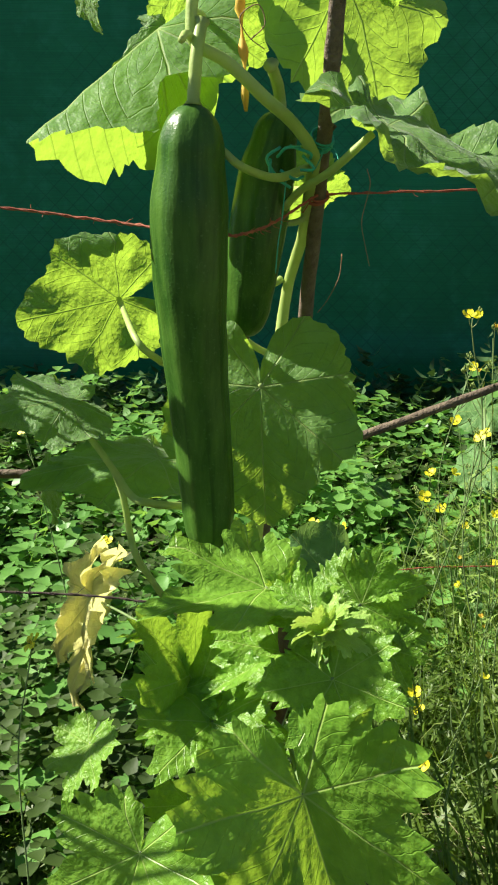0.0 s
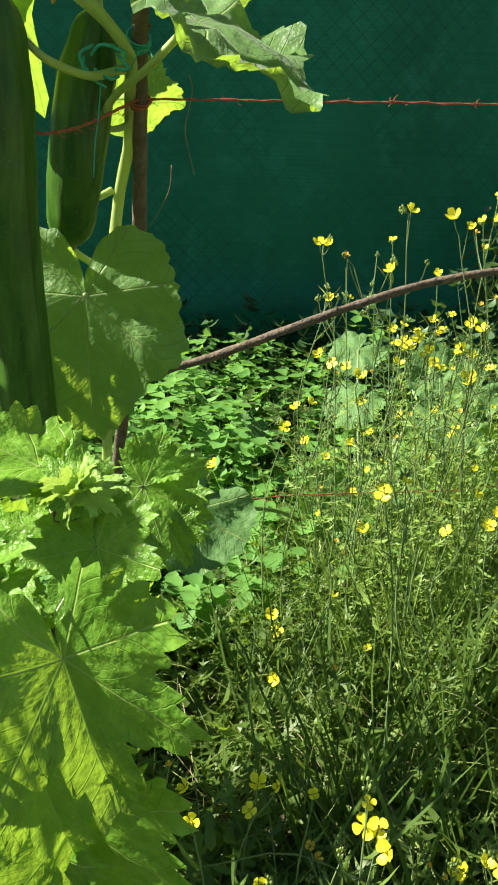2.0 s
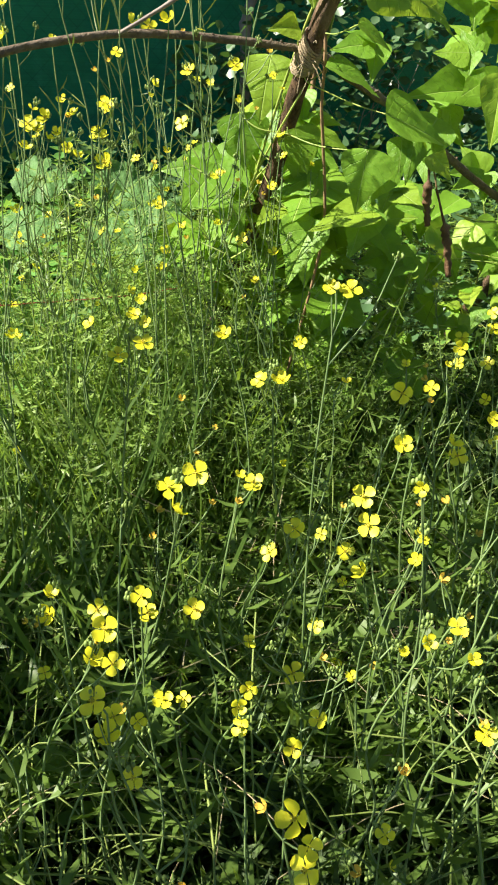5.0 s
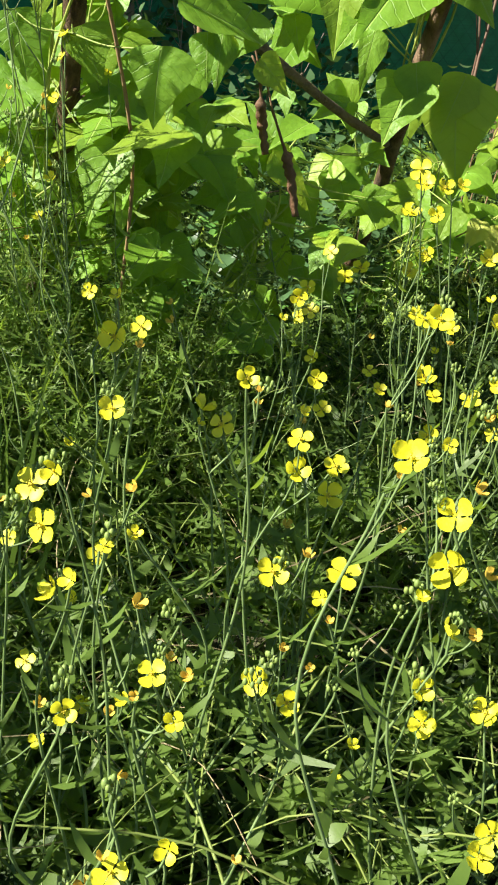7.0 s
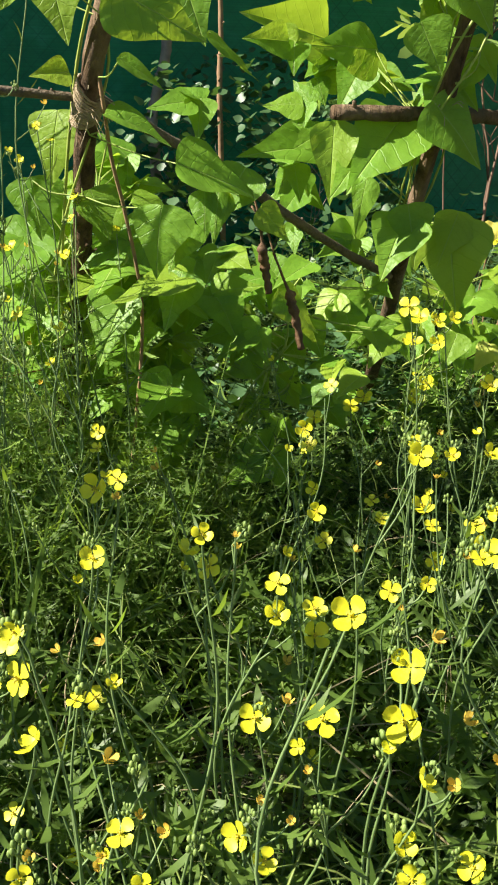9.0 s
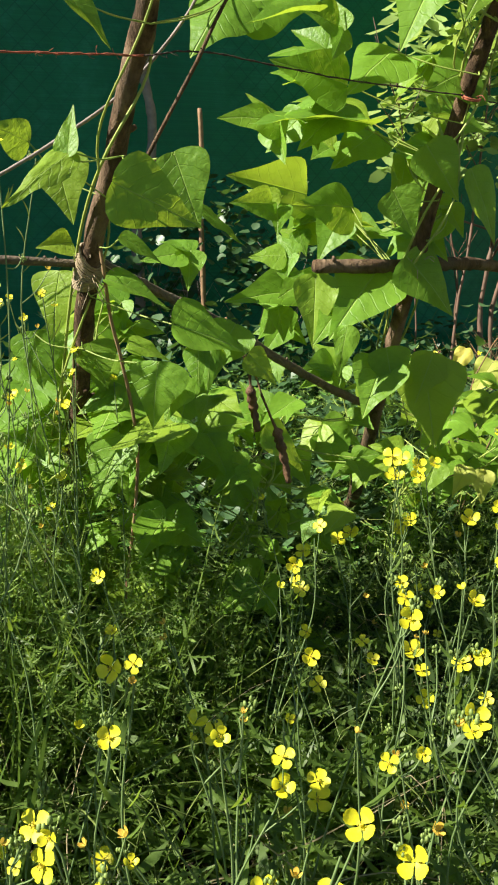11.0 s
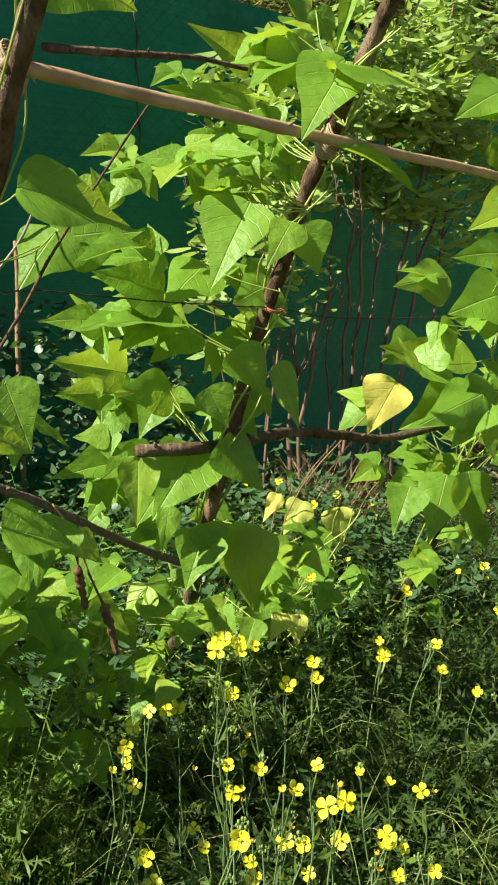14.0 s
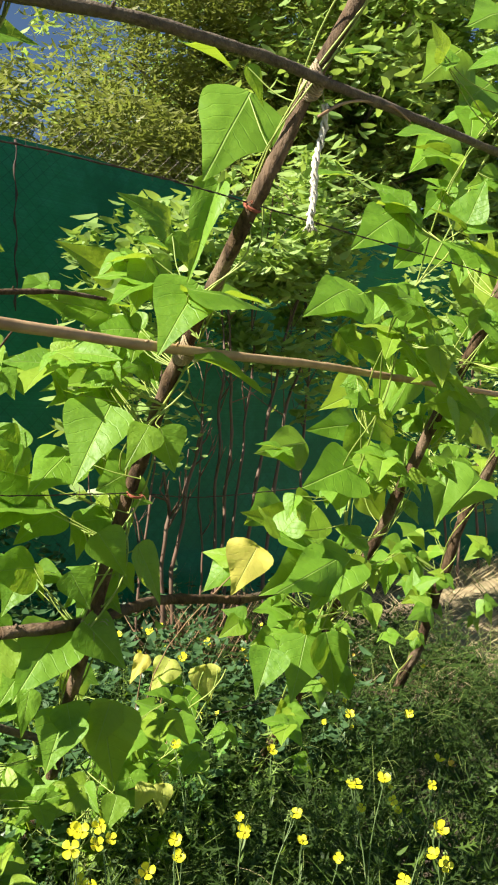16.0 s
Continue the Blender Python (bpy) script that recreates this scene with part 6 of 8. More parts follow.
FLOWERS_G = [
    (58, 0.637, 1.100, 0.659, 6.5, 1),
    (59, 0.740, 1.150, 0.541, 9.7, 0),
    (60, 0.709, 1.000, 0.685, 8.7, 0),
    (61, 0.459, 1.120, 0.706, 9.0, 1),
    (62, 0.388, 1.130, 0.580, 8.6, 0),
    (63, 0.431, 1.150, 0.556, 10.4, 1),
    (64, 0.372, 1.200, 0.506, 7.8, 1),
    (65, 0.343, 1.250, 0.455, 9.8, 0),
    (66, 0.723, 1.000, 0.484, 8.8, 0),
    (67, 0.724, 1.100, 0.484, 6.3, 1),
    (68, 0.650, 1.100, 0.452, 7.8, 0),
    (69, 0.591, 1.000, 0.414, 7.3, 0),
    (69, 0.580, 1.000, 0.395, 8.8, 0),
    (70, 0.584, 0.950, 0.400, 7.7, 0),
    (71, 0.667, 0.900, 0.393, 9.6, 0),
    (72, 0.792, 0.952, 0.356, 9.0, 0),
]
FLOWERS_H = [
    (73, 0.757, 0.750, 0.378, 6.2, 1),
    (74, 0.768, 1.000, 0.464, 7.4, 1),
    (75, 0.305, 0.312, 0.402, 6.0, 0),
    (76, 0.308, 0.376, 0.317, 5.2, 2),
    (77, 0.290, 0.400, 0.269, 5.6, 0),
    (78, 0.255, 0.420, 0.259, 5.0, 1),
    (79, 0.723, 0.538, 0.454, 6.3, 0),
    (80, 0.768, 0.616, 0.441, 4.0, 2),
    (80, 0.768, 0.616, 0.428, 4.8, 2),
    (81, 0.736, 0.417, 0.466, 5.2, 0),
    (82, 0.794, 0.585, 0.360, 9.6, 0),
    (83, 0.705, 0.542, 0.403, 8.1, 0),
    (84, 0.791, 0.520, 0.411, 4.0, 2),
    (84, 0.795, 0.530, 0.398, 4.4, 2),
    (85, 0.767, 0.560, 0.376, 4.0, 1),
    (85, 0.770, 0.562, 0.385, 8.3, 1),
]
FLOWERS_I = [
    (86, 0.955, 0.567, 0.426, 9.4, 0),
    (87, 1.101, 0.672, 0.373, 9.0, 0),
    (88, 1.048, 0.700, 0.319, 10.4, 0),
    (88, 1.046, 0.680, 0.307, 7.7, 0),
    (88, 1.056, 0.700, 0.316, 6.6, 2),
    (89, 1.040, 0.762, 0.283, 7.3, 0),
    (89, 1.041, 0.784, 0.295, 7.7, 0),
    (90, 0.960, 0.750, 0.310, 9.0, 0),
    (90, 0.968, 0.750, 0.277, 8.7, 0),
    (91, 0.867, 0.600, 0.344, 4.1, 2),
    (92, 0.772, 0.334, 0.458, 7.6, 0),
    (93, 0.938, 0.477, 0.387, 6.0, 2),
    (93, 0.945, 0.472, 0.391, 10.1, 0),
    (94, 0.921, 0.445, 0.404, 6.5, 0),
    (95, 0.901, 0.470, 0.379, 5.1, 0),
    (95, 0.874, 0.470, 0.380, 6.8, 0),
]
FLOWERS_J = [
    (96, 0.810, 0.500, 0.362, 8.2, 1),
    (96, 0.831, 0.489, 0.367, 7.8, 0),
    (96, 0.811, 0.500, 0.384, 7.9, 0),
    (97, 0.852, 0.532, 0.319, 9.9, 0),
    (98, 0.811, 0.348, 0.415, 9.0, 1),
    (98, 0.800, 0.334, 0.399, 8.8, 0),
    (98, 0.831, 0.360, 0.418, 5.7, 2),
    (99, 0.691, 0.450, 0.399, 5.2, 2),
    (99, 0.668, 0.450, 0.400, 4.0, 2),
    (100, 0.704, 0.500, 0.340, 4.8, 0),
    (101, 0.674, 0.450, 0.369, 4.7, 0),
    (102, 0.650, 0.420, 0.374, 5.6, 1),
    (103, 0.784, 0.475, 0.309, 10.0, 0),
    (103, 0.799, 0.460, 0.326, 5.9, 2),
    (104, 0.811, 0.437, 0.326, 10.1, 0),
    (104, 0.793, 0.430, 0.318, 5.3, 1),
]
FLOWERS_K = [
    (104, 0.794, 0.420, 0.308, 4.0, 2),
    (105, 0.809, 0.360, 0.362, 4.0, 1),
    (106, 0.836, 0.370, 0.326, 7.1, 1),
    (106, 0.857, 0.370, 0.317, 5.8, 2),
    (107, 0.684, 0.406, 0.317, 7.6, 0),
    (107, 0.695, 0.410, 0.321, 4.0, 2),
    (107, 0.673, 0.400, 0.312, 4.0, 2),
    (108, 0.633, 0.370, 0.343, 5.7, 0),
    (109, 0.754, 0.427, 0.272, 8.7, 0),
    (109, 0.758, 0.399, 0.278, 6.8, 0),
    (109, 0.764, 0.420, 0.298, 4.2, 2),
    (109, 0.784, 0.420, 0.278, 4.1, 2),
    (110, 0.833, 0.380, 0.279, 7.3, 1),
    (111, 0.846, 0.389, 0.240, 8.1, 0),
    (112, 0.865, 0.360, 0.268, 7.9, 0),
    (113, 0.805, 0.400, 0.228, 4.0, 1),
]
FLOWERS_L = [
    (113, 0.794, 0.400, 0.206, 4.0, 1),
    (114, 0.646, 0.330, 0.338, 4.0, 2),
    (114, 0.631, 0.300, 0.333, 4.0, 2),
    (115, 0.660, 0.310, 0.313, 5.3, 1),
    (115, 0.634, 0.300, 0.325, 6.9, 0),
    (116, 0.846, 0.320, 0.224, 7.9, 0),
    (116, 0.829, 0.310, 0.225, 7.7, 0),
    (117, 0.699, 0.330, 0.261, 4.0, 2),
    (118, 0.646, 0.420, 0.433, 5.3, 0),
    (119, 1.051, 0.900, 0.392, 8.6, 0),
    (120, 1.122, 0.950, 0.356, 11.3, 0),
    (121, 0.976, 0.800, 0.362, 8.7, 0),
    (122, 1.180, 0.900, 0.379, 9.7, 0),
    (123, 1.161, 0.893, 0.461, 11.1, 0),
    (124, 1.022, 1.000, 0.404, 4.6, 1),
    (125, 1.046, 0.620, 0.416, 4.5, 1),
]
FLOWERS_M = [
    (126, 0.993, 0.600, 0.391, 4.3, 2),
    (127, 1.167, 0.836, 0.469, 7.6, 0),
    (127, 1.147, 0.840, 0.467, 9.2, 0),
    (128, 1.002, 0.504, 0.470, 9.9, 0),
    (128, 1.008, 0.488, 0.481, 8.8, 0),
    (128, 1.011, 0.500, 0.487, 5.8, 2),
    (129, 1.073, 0.600, 0.442, 6.9, 0),
    (130, 1.150, 0.800, 0.324, 8.2, 0),
    (131, 1.101, 0.800, 0.346, 8.0, 0),
    (132, 1.042, 0.704, 0.376, 8.8, 0),
    (133, 1.102, 0.751, 0.227, 9.8, 0),
    (134, 1.143, 0.700, 0.243, 8.3, 0),
    (135, 1.131, 0.728, 0.273, 11.0, 0),
    (136, 1.096, 0.650, 0.323, 8.7, 0),
    (137, 1.140, 0.642, 0.316, 10.1, 0),
    (138, 0.997, 0.500, 0.365, 6.9, 2),
]
FLOWERS_N = [
    (138, 1.009, 0.500, 0.357, 7.0, 0),
    (138, 1.020, 0.500, 0.343, 8.5, 1),
    (139, 1.106, 0.538, 0.387, 9.3, 0),
    (139, 1.109, 0.540, 0.372, 9.3, 1),
    (139, 1.093, 0.540, 0.372, 5.1, 2),
    (140, 1.132, 0.540, 0.362, 5.8, 1),
    (141, 1.098, 0.540, 0.353, 5.2, 2),
    (142, 1.187, 0.600, 0.276, 7.7, 0),
    (143, 1.244, 0.600, 0.259, 8.6, 1),
    (144, 1.220, 0.600, 0.364, 8.9, 0),
    (144, 1.241, 0.600, 0.354, 5.4, 2),
    (145, 1.273, 0.700, 0.309, 7.4, 1),
    (146, 1.054, 0.450, 0.376, 9.0, 0),
    (147, 1.448, 0.886, 0.370, 11.6, 0),
    (147, 1.438, 0.886, 0.397, 7.4, 1),
    (148, 1.271, 0.900, 0.367, 11.7, 0),
]
FLOWERS_O = [
    (149, 1.403, 1.000, 0.336, 10.6, 0),
    (149, 1.410, 1.000, 0.306, 10.7, 0),
    (150, 1.295, 0.954, 0.324, 7.4, 2),
    (151, 1.220, 1.000, 0.407, 13.0, 0),
    (152, 1.261, 1.000, 0.403, 10.7, 0),
    (153, 1.227, 1.000, 0.331, 11.5, 0),
    (154, 1.131, 1.000, 0.332, 11.1, 0),
    (155, 1.082, 1.007, 0.320, 10.9, 0),
    (156, 1.041, 0.950, 0.327, 10.2, 0),
    (156, 1.042, 0.950, 0.304, 9.6, 0),
    (157, 0.979, 0.795, 0.314, 7.5, 0),
    (158, 0.839, 0.550, 0.378, 4.0, 1),
    (159, 0.837, 0.450, 0.423, 4.0, 2),
    (160, 1.036, 0.400, 0.363, 8.3, 0),
    (161, 1.223, 0.700, 0.340, 5.9, 0),
    (162, 1.529, 0.735, 0.464, 12.5, 0),
]
FLOWERS_P = [
    (163, 1.607, 0.740, 0.449, 10.5, 0),
    (164, 1.580, 0.900, 0.354, 10.3, 0),
    (165, 1.571, 0.880, 0.318, 9.2, 0),
    (166, 1.879, 0.800, 0.382, 12.3, 2),
    (167, 1.843, 0.800, 0.399, 10.1, 1),
    (168, 1.825, 0.800, 0.361, 9.0, 0),
    (169, 1.547, 0.600, 0.435, 10.9, 0),
    (169, 1.535, 0.600, 0.404, 10.0, 1),
    (170, 1.563, 0.600, 0.382, 10.2, 0),
    (171, 1.464, 0.600, 0.395, 9.6, 0),
    (172, 1.875, 1.000, 0.243, 9.0, 0),
    (173, 1.843, 0.900, 0.298, 9.5, 0),
    (174, 1.091, 0.806, 0.492, 11.3, 0),
    (175, 1.687, 0.900, 0.244, 8.9, 0),
    (176, 2.458, 1.300, 0.232, 13.0, 0),
    (177, 2.327, 1.400, 0.239, 13.0, 0),
]
FLOWERS_Q = [
    (178, 1.921, 1.900, 0.439, 13.0, 0),
    (179, 2.033, 1.900, 0.432, 13.0, 0),
    (180, 1.992, 1.900, 0.374, 11.3, 1),
    (181, 2.255, 1.900, 0.363, 13.0, 0),
    (182, 1.995, 1.700, 0.398, 13.0, 0),
    (183, 3.938, 2.000, 0.048, 13.0, 0),
    (184, 3.822, 2.000, 0.092, 13.0, 0),
    (185, 1.823, 1.200, 0.320, 11.9, 0),
    (186, 1.567, 1.200, 0.396, 9.7, 0),
    (187, 0.365, 1.141, 0.738, 8.8, 0),
    (187, 0.379, 1.141, 0.737, 6.6, 1),
    (188, 0.401, 1.140, 0.723, 4.4, 2),
    (189, 0.469, 1.089, 0.783, 9.1, 1),
    (190, 0.500, 1.013, 0.779, 9.2, 1),
    (190, 0.517, 1.010, 0.770, 4.6, 1),
    (191, 0.386, 1.150, 0.663, 5.3, 2),
]
FLOWERS_R = [
    (191, 0.412, 1.150, 0.666, 4.0, 1),
    (192, 0.495, 1.177, 0.624, 7.1, 1),
    (193, 0.584, 1.150, 0.634, 8.6, 0),
    (194, 0.573, 1.150, 0.597, 9.5, 0),
    (195, 0.412, 1.370, 0.543, 9.3, 0),
    (196, 0.454, 1.350, 0.529, 9.2, 0),
    (196, 0.438, 1.350, 0.515, 6.4, 2),
    (197, 0.483, 1.350, 0.468, 9.3, 0),
    (198, 0.382, 1.400, 0.446, 9.6, 0),
    (199, 0.393, 1.350, 0.400, 9.4, 0),
    (200, 0.480, 1.300, 0.426, 6.4, 1),
    (201, 0.633, 1.200, 0.402, 6.1, 1),
    (202, 0.303, 2.400, 0.228, 13.0, 0),
    (203, 0.356, 2.552, 0.292, 13.0, 0),
    (204, 0.247, 1.500, 0.308, 11.5, 0),
    (205, 0.293, 1.400, 0.267, 8.0, 1),
]
FLOWERS_S = [
    (206, 0.673, 1.200, 0.402, 7.8, 1),
    (207, 0.668, 1.192, 0.498, 10.1, 0),
    (208, 0.600, 1.100, 0.398, 7.2, 1),
    (209, 0.525, 1.000, 0.388, 8.8, 0),
    (210, 0.440, 1.100, 0.348, 8.8, 1),
    (211, 0.487, 1.200, 0.413, 6.8, 1),
    (212, 0.314, 1.100, 0.217, 9.8, 0),
    (213, 0.302, 0.950, 0.209, 8.7, 0),
    (214, 0.381, 1.000, 0.298, 6.7, 1),
    (215, 0.183, 0.600, 0.339, 6.1, 0),
    (215, 0.170, 0.600, 0.361, 4.0, 2),
    (216, 0.243, 0.600, 0.339, 8.0, 1),
    (216, 0.260, 0.600, 0.336, 4.7, 0),
    (216, 0.237, 0.600, 0.313, 6.7, 0),
    (217, 0.290, 0.600, 0.274, 6.4, 2),
    (218, 0.302, 0.545, 0.319, 4.0, 2),
]
FLOWERS_T = [
    (219, 0.290, 0.600, 0.327, 4.8, 0),
    (220, 0.305, 0.484, 0.417, 5.0, 0),
    (221, 0.400, 0.500, 0.344, 5.9, 1),
    (222, 0.398, 0.600, 0.245, 4.0, 2),
    (223, 0.240, 0.550, 0.285, 6.3, 1),
    (223, 0.245, 0.550, 0.262, 5.5, 1),
    (223, 0.253, 0.550, 0.270, 5.5, 1),
    (223, 0.268, 0.550, 0.272, 5.0, 2),
    (224, 0.255, 0.500, 0.286, 4.6, 2),
    (225, 0.212, 0.500, 0.310, 5.8, 1),
    (226, 0.185, 0.450, 0.363, 5.5, 0),
    (227, 0.162, 0.400, 0.404, 7.2, 0),
    (228, 0.187, 0.550, 0.349, 6.5, 0),
    (229, 0.415, 1.200, 0.716, 4.6, 2),
    (230, 0.404, 1.250, 0.652, 7.3, 0),
    (231, -0.109, 1.100, 0.439, 8.3, 0),
]
FLOWERS_U = [
    (231, -0.091, 1.100, 0.413, 4.6, 1),
    (232, -0.114, 0.750, 0.476, 10.4, 0),
    (233, -0.272, 1.300, 0.542, 9.5, 0),
    (234, 0.199, 1.600, 0.280, 13.0, 0),
    (235, 0.327, 1.140, 0.169, 11.6, 0),
]
FLOWER_TABLES = [FLOWERS, FLOWERS_B, FLOWERS_C, FLOWERS_D, FLOWERS_E, FLOWERS_F, FLOWERS_G, FLOWERS_H, FLOWERS_I, FLOWERS_J, FLOWERS_K, FLOWERS_L, FLOWERS_M, FLOWERS_N, FLOWERS_O, FLOWERS_P, FLOWERS_Q, FLOWERS_R, FLOWERS_S, FLOWERS_T, FLOWERS_U]


def rocket_head(flowers, rng):
    """A wild rocket whose one flower head is given: (place, petal length, kind) each, on short stalks round the tip of a long one."""
    top = sum((f[0] for f in flowers), Vector()) / len(flowers)
    lean = Vector((rng.gauss(0.0, 0.05), rng.uniform(-0.05, 0.07), 0))
    x, y = top.x + lean.x, max(0.22, top.y + lean.y)
    root = Vector((x, y, ground_height(x, y)))
    tall = top.y > 0.97 and top.x < 0.95
    plant = tagged(empty("wild_rocket", root), "tall slender wild rocket with small yellow flowers" if tall else "wild rocket with a head of yellow four-petalled flowers", "flower", "wild rocket plants")
    neck = top + Vector((lean.x * 0.10, 0.004, -0.016))
    w = 0.055 if tall else 0.035
    m1 = root.lerp(neck, 0.4) + Vector((rng.uniform(-w, w), rng.uniform(-0.03, 0.03), -0.01))
    m2 = root.lerp(neck, 0.75) + Vector((rng.uniform(-w, w) * 0.6, rng.uniform(-0.015, 0.015), 0))
    ln = spline([root, m1, m2, neck], 6)
    bm = bmesh.new()
    tube(bm, ln, lerp_list(0.0013, 0.0007, len(ln)), 5, cap=False)
    for at, size, kind in flowers:
        face = Vector((-0.42 + rng.uniform(-0.45, 0.45), -0.52 + rng.uniform(-0.3, 0.3), 0.62 + rng.uniform(-0.3, 0.3))) if kind == 0 else Vector((rng.uniform(-0.7, 0.7), rng.uniform(-0.7, 0.2), 0.6))
        flower_at(plant, at, size * (1.06, 1.0, 0.7)[kind], face, rng, kind)
        k = ln[-1 - rng.randrange(3)]
        tube(bm, spline([k, k.lerp(at, 0.6) + Vector((0, 0, -0.004)), at], 3), 0.0006, 4, cap=False)
    for _ in range(rng.choice((0, 1, 1))):
        bud = tagged(link_mesh("bud_head", BUD_MESH[rng.randrange(3)], plant), kind="stuff")
        bud.matrix_basis = Matrix.Translation(top + Vector((rng.uniform(-0.010, 0.010), 0.006, rng.uniform(0.0, 0.012)))) @ Matrix.Rotation(rng.uniform(0, 6), 4, "Z") @ Matrix.Scale(rng.uniform(0.45, 0.75), 4)
        tube(bm, [neck, neck.lerp(top, 0.7) + Vector((0, 0.006, 0)), bud.matrix_basis.translation], 0.0008, 4, cap=False)
    # side branches with buds, from the upper half
    for _ in range(rng.choice((1, 2, 3)) if tall else rng.choice((0, 1))):
        q = ln[rng.randrange(len(ln) // 2, len(ln) - 2)]
        a, L = rng.uniform(0, 6.28), rng.uniform(0.03, 0.08)
        e = q + Vector((math.cos(a) * L * 0.6, math.sin(a) * L * 0.5, L))
        tube(bm, spline([q, q.lerp(e, 0.5) + Vector((math.cos(a) * 0.006, 0, -0.004)), e], 3), lerp_list(0.0009, 0.0005, 7), 4, cap=False)
        bud = tagged(link_mesh("bud_head", BUD_MESH[rng.randrange(3)], plant), kind="stuff")
        bud.matrix_basis = Matrix.Translation(e) @ Matrix.Rotation(rng.uniform(0, 6), 4, "Z") @ Matrix.Scale(rng.uniform(0.4, 0.65), 4)
    lv, lf = [], []
    for _ in range(16 if tall else 7):
        q = ln[rng.randrange(3, len(ln) - 2)]
        a = rng.uniform(0, 6.28)
        d = Vector((math.cos(a), math.sin(a), rng.uniform(0.3, 1.4))).normalized()
        if tall:
            blade_strip(lv, lf, q, q + d * rng.uniform(0.02, 0.045), rng.uniform(0.0012, 0.0022), Vector((0.3, -1, 0)), 0.004)
        else:
            blade_strip(lv, lf, q, q + d * rng.uniform(0.012, 0.040), rng.uniform(0.003, 0.006), Vector((0, 0, 1)), -0.004)
    part("stalk", bm, STEM, plant)
    tagged(link_mesh("seed_pod" if tall else "leaf", raw("leaf", lv, lf, STALKS if tall else WEED), plant), kind="stuff")


def build_rocket():
    rng = random.Random(21)
    heads = {}
    for table in FLOWER_TABLES:
        for k, x, y, z, mm, kind in table:
            heads.setdefault(k, []).append((Vector((x, y, z)), mm / 1000, kind))
    for flowers in heads.values():
        if flowers[0][0].z > ground_height(flowers[0][0].x, flowers[0][0].y) + 0.03:
            rocket_head(flowers, rng)
    # the tall stand behind the arched branch
    for _ in range(20):
        x, y = rng.uniform(0.36, 0.86), rng.uniform(1.03, 1.42)
        h = rng.uniform(0.45, 0.70) * (1.0 if x > 0.45 else 0.85)
        tops = [(x + rng.uniform(-0.05, 0.05), y + rng.uniform(-0.03, 0.03), h + rng.uniform(-0.12, 0.03)) for _ in range(rng.choice((1, 2, 2)))]
        rocket_plant(tops, (x, y, ground_height(x, y)), rng, 0.0072, 12, "tall slender wild rocket with small yellow flowers", 1, True)
    for _ in range(16):
        x, y = rng.uniform(0.46, 0.80), rng.uniform(1.0, 1.25)
        h = rng.uniform(0.64, 0.84)
        rocket_plant([(x + rng.uniform(-0.06, 0.06), y + rng.uniform(-0.05, 0.05), h)], (x, y + 0.03, ground_height(x, y)), rng, 0.0070, 13, "tall seeding wild rocket with few flowers", rng.choice((1, 1, 2)), True)
    # budding plants with few open flowers between the others
    for _ in range(34):
        x, y = rng.uniform(0.25, 1.75), rng.uniform(0.36, 0.98)
        h = rng.uniform(0.20, 0.36)
        rocket_plant([(x, y, h)], (x + rng.uniform(-0.08, 0.08), y + 0.04, ground_height(x, y)), rng, 0.0086, 6, "budding wild rocket with thin pale stalks", 0)
    for _ in range(16):
        x, y = rng.uniform(1.5, 3.6), rng.uniform(0.9, 2.1)
        h = rng.uniform(0.22, 0.36)
        rocket_plant([(x, y, h + ground_height(x, y))], (x + rng.uniform(-0.04, 0.04), y, ground_height(x, y)), rng, 0.0085, 5, None, 1)


build_rocket()


# ---- undergrowth ----
def stuff(name, verts, faces, material, label, category):
    return tagged(link_mesh(name, raw(name, verts, faces, material)), label, category, kind="stuff")


def grass_patch(name, n, box, height, width, lean, material, label, seed, keep=None, category="grass"):
    rng = random.Random(seed)
    verts, faces = [], []
    x0, x1, y0, y1 = box
    for _ in range(n):
        x, y = rng.uniform(x0, x1), rng.uniform(y0, y1)
        if keep and not keep(x, y, rng):
            continue
        clump = 0.55 + 0.9 * max(0.0, 0.5 + noise.noise(Vector((x * 5, y * 5, seed))))
        h = rng.uniform(*height) * clump
        b = Vector((x, y, ground_height(x, y) - 0.005))
        a = rng.uniform(0, 6.28)
        tip = b + Vector((math.cos(a) * lean * h, math.sin(a) * lean * h, h)) * 1.0
        up = Vector((rng.uniform(-0.4, 0.4), rng.uniform(-0.4, 0.4), 1))
        blade_strip(verts, faces, b, tip, rng.uniform(*width), Vector((math.cos(a + 1.4), math.sin(a + 1.4), 0.2)), rng.uniform(-0.25, 0.25) * h, 4)
    stuff(name, verts, faces, material, label, category)


def lobed_leaf(verts, faces, base, tip, width, up, bend):
    """A narrow leaf with pairs of pointed side lobes."""
    blade_strip(verts, faces, base, tip, width * 0.5, up, bend, 3)
    d = tip - base
    side = d.cross(up)
    if side.length < 1e-6:
        return
    side.normalize()
    for t in (0.35, 0.58, 0.78):
        c = base + d * t + up * bend * t * (1 - t) * 4
        w = width * (1.5 - 1.1 * abs(t - 0.5))
        for s in (-1, 1):
            p = len(verts)
            verts.extend((c - d * 0.07, c + d * 0.06, c + side * s * w + d * 0.16 + up * bend * 0.3))
            faces.append((p, p + 1, p + 2))


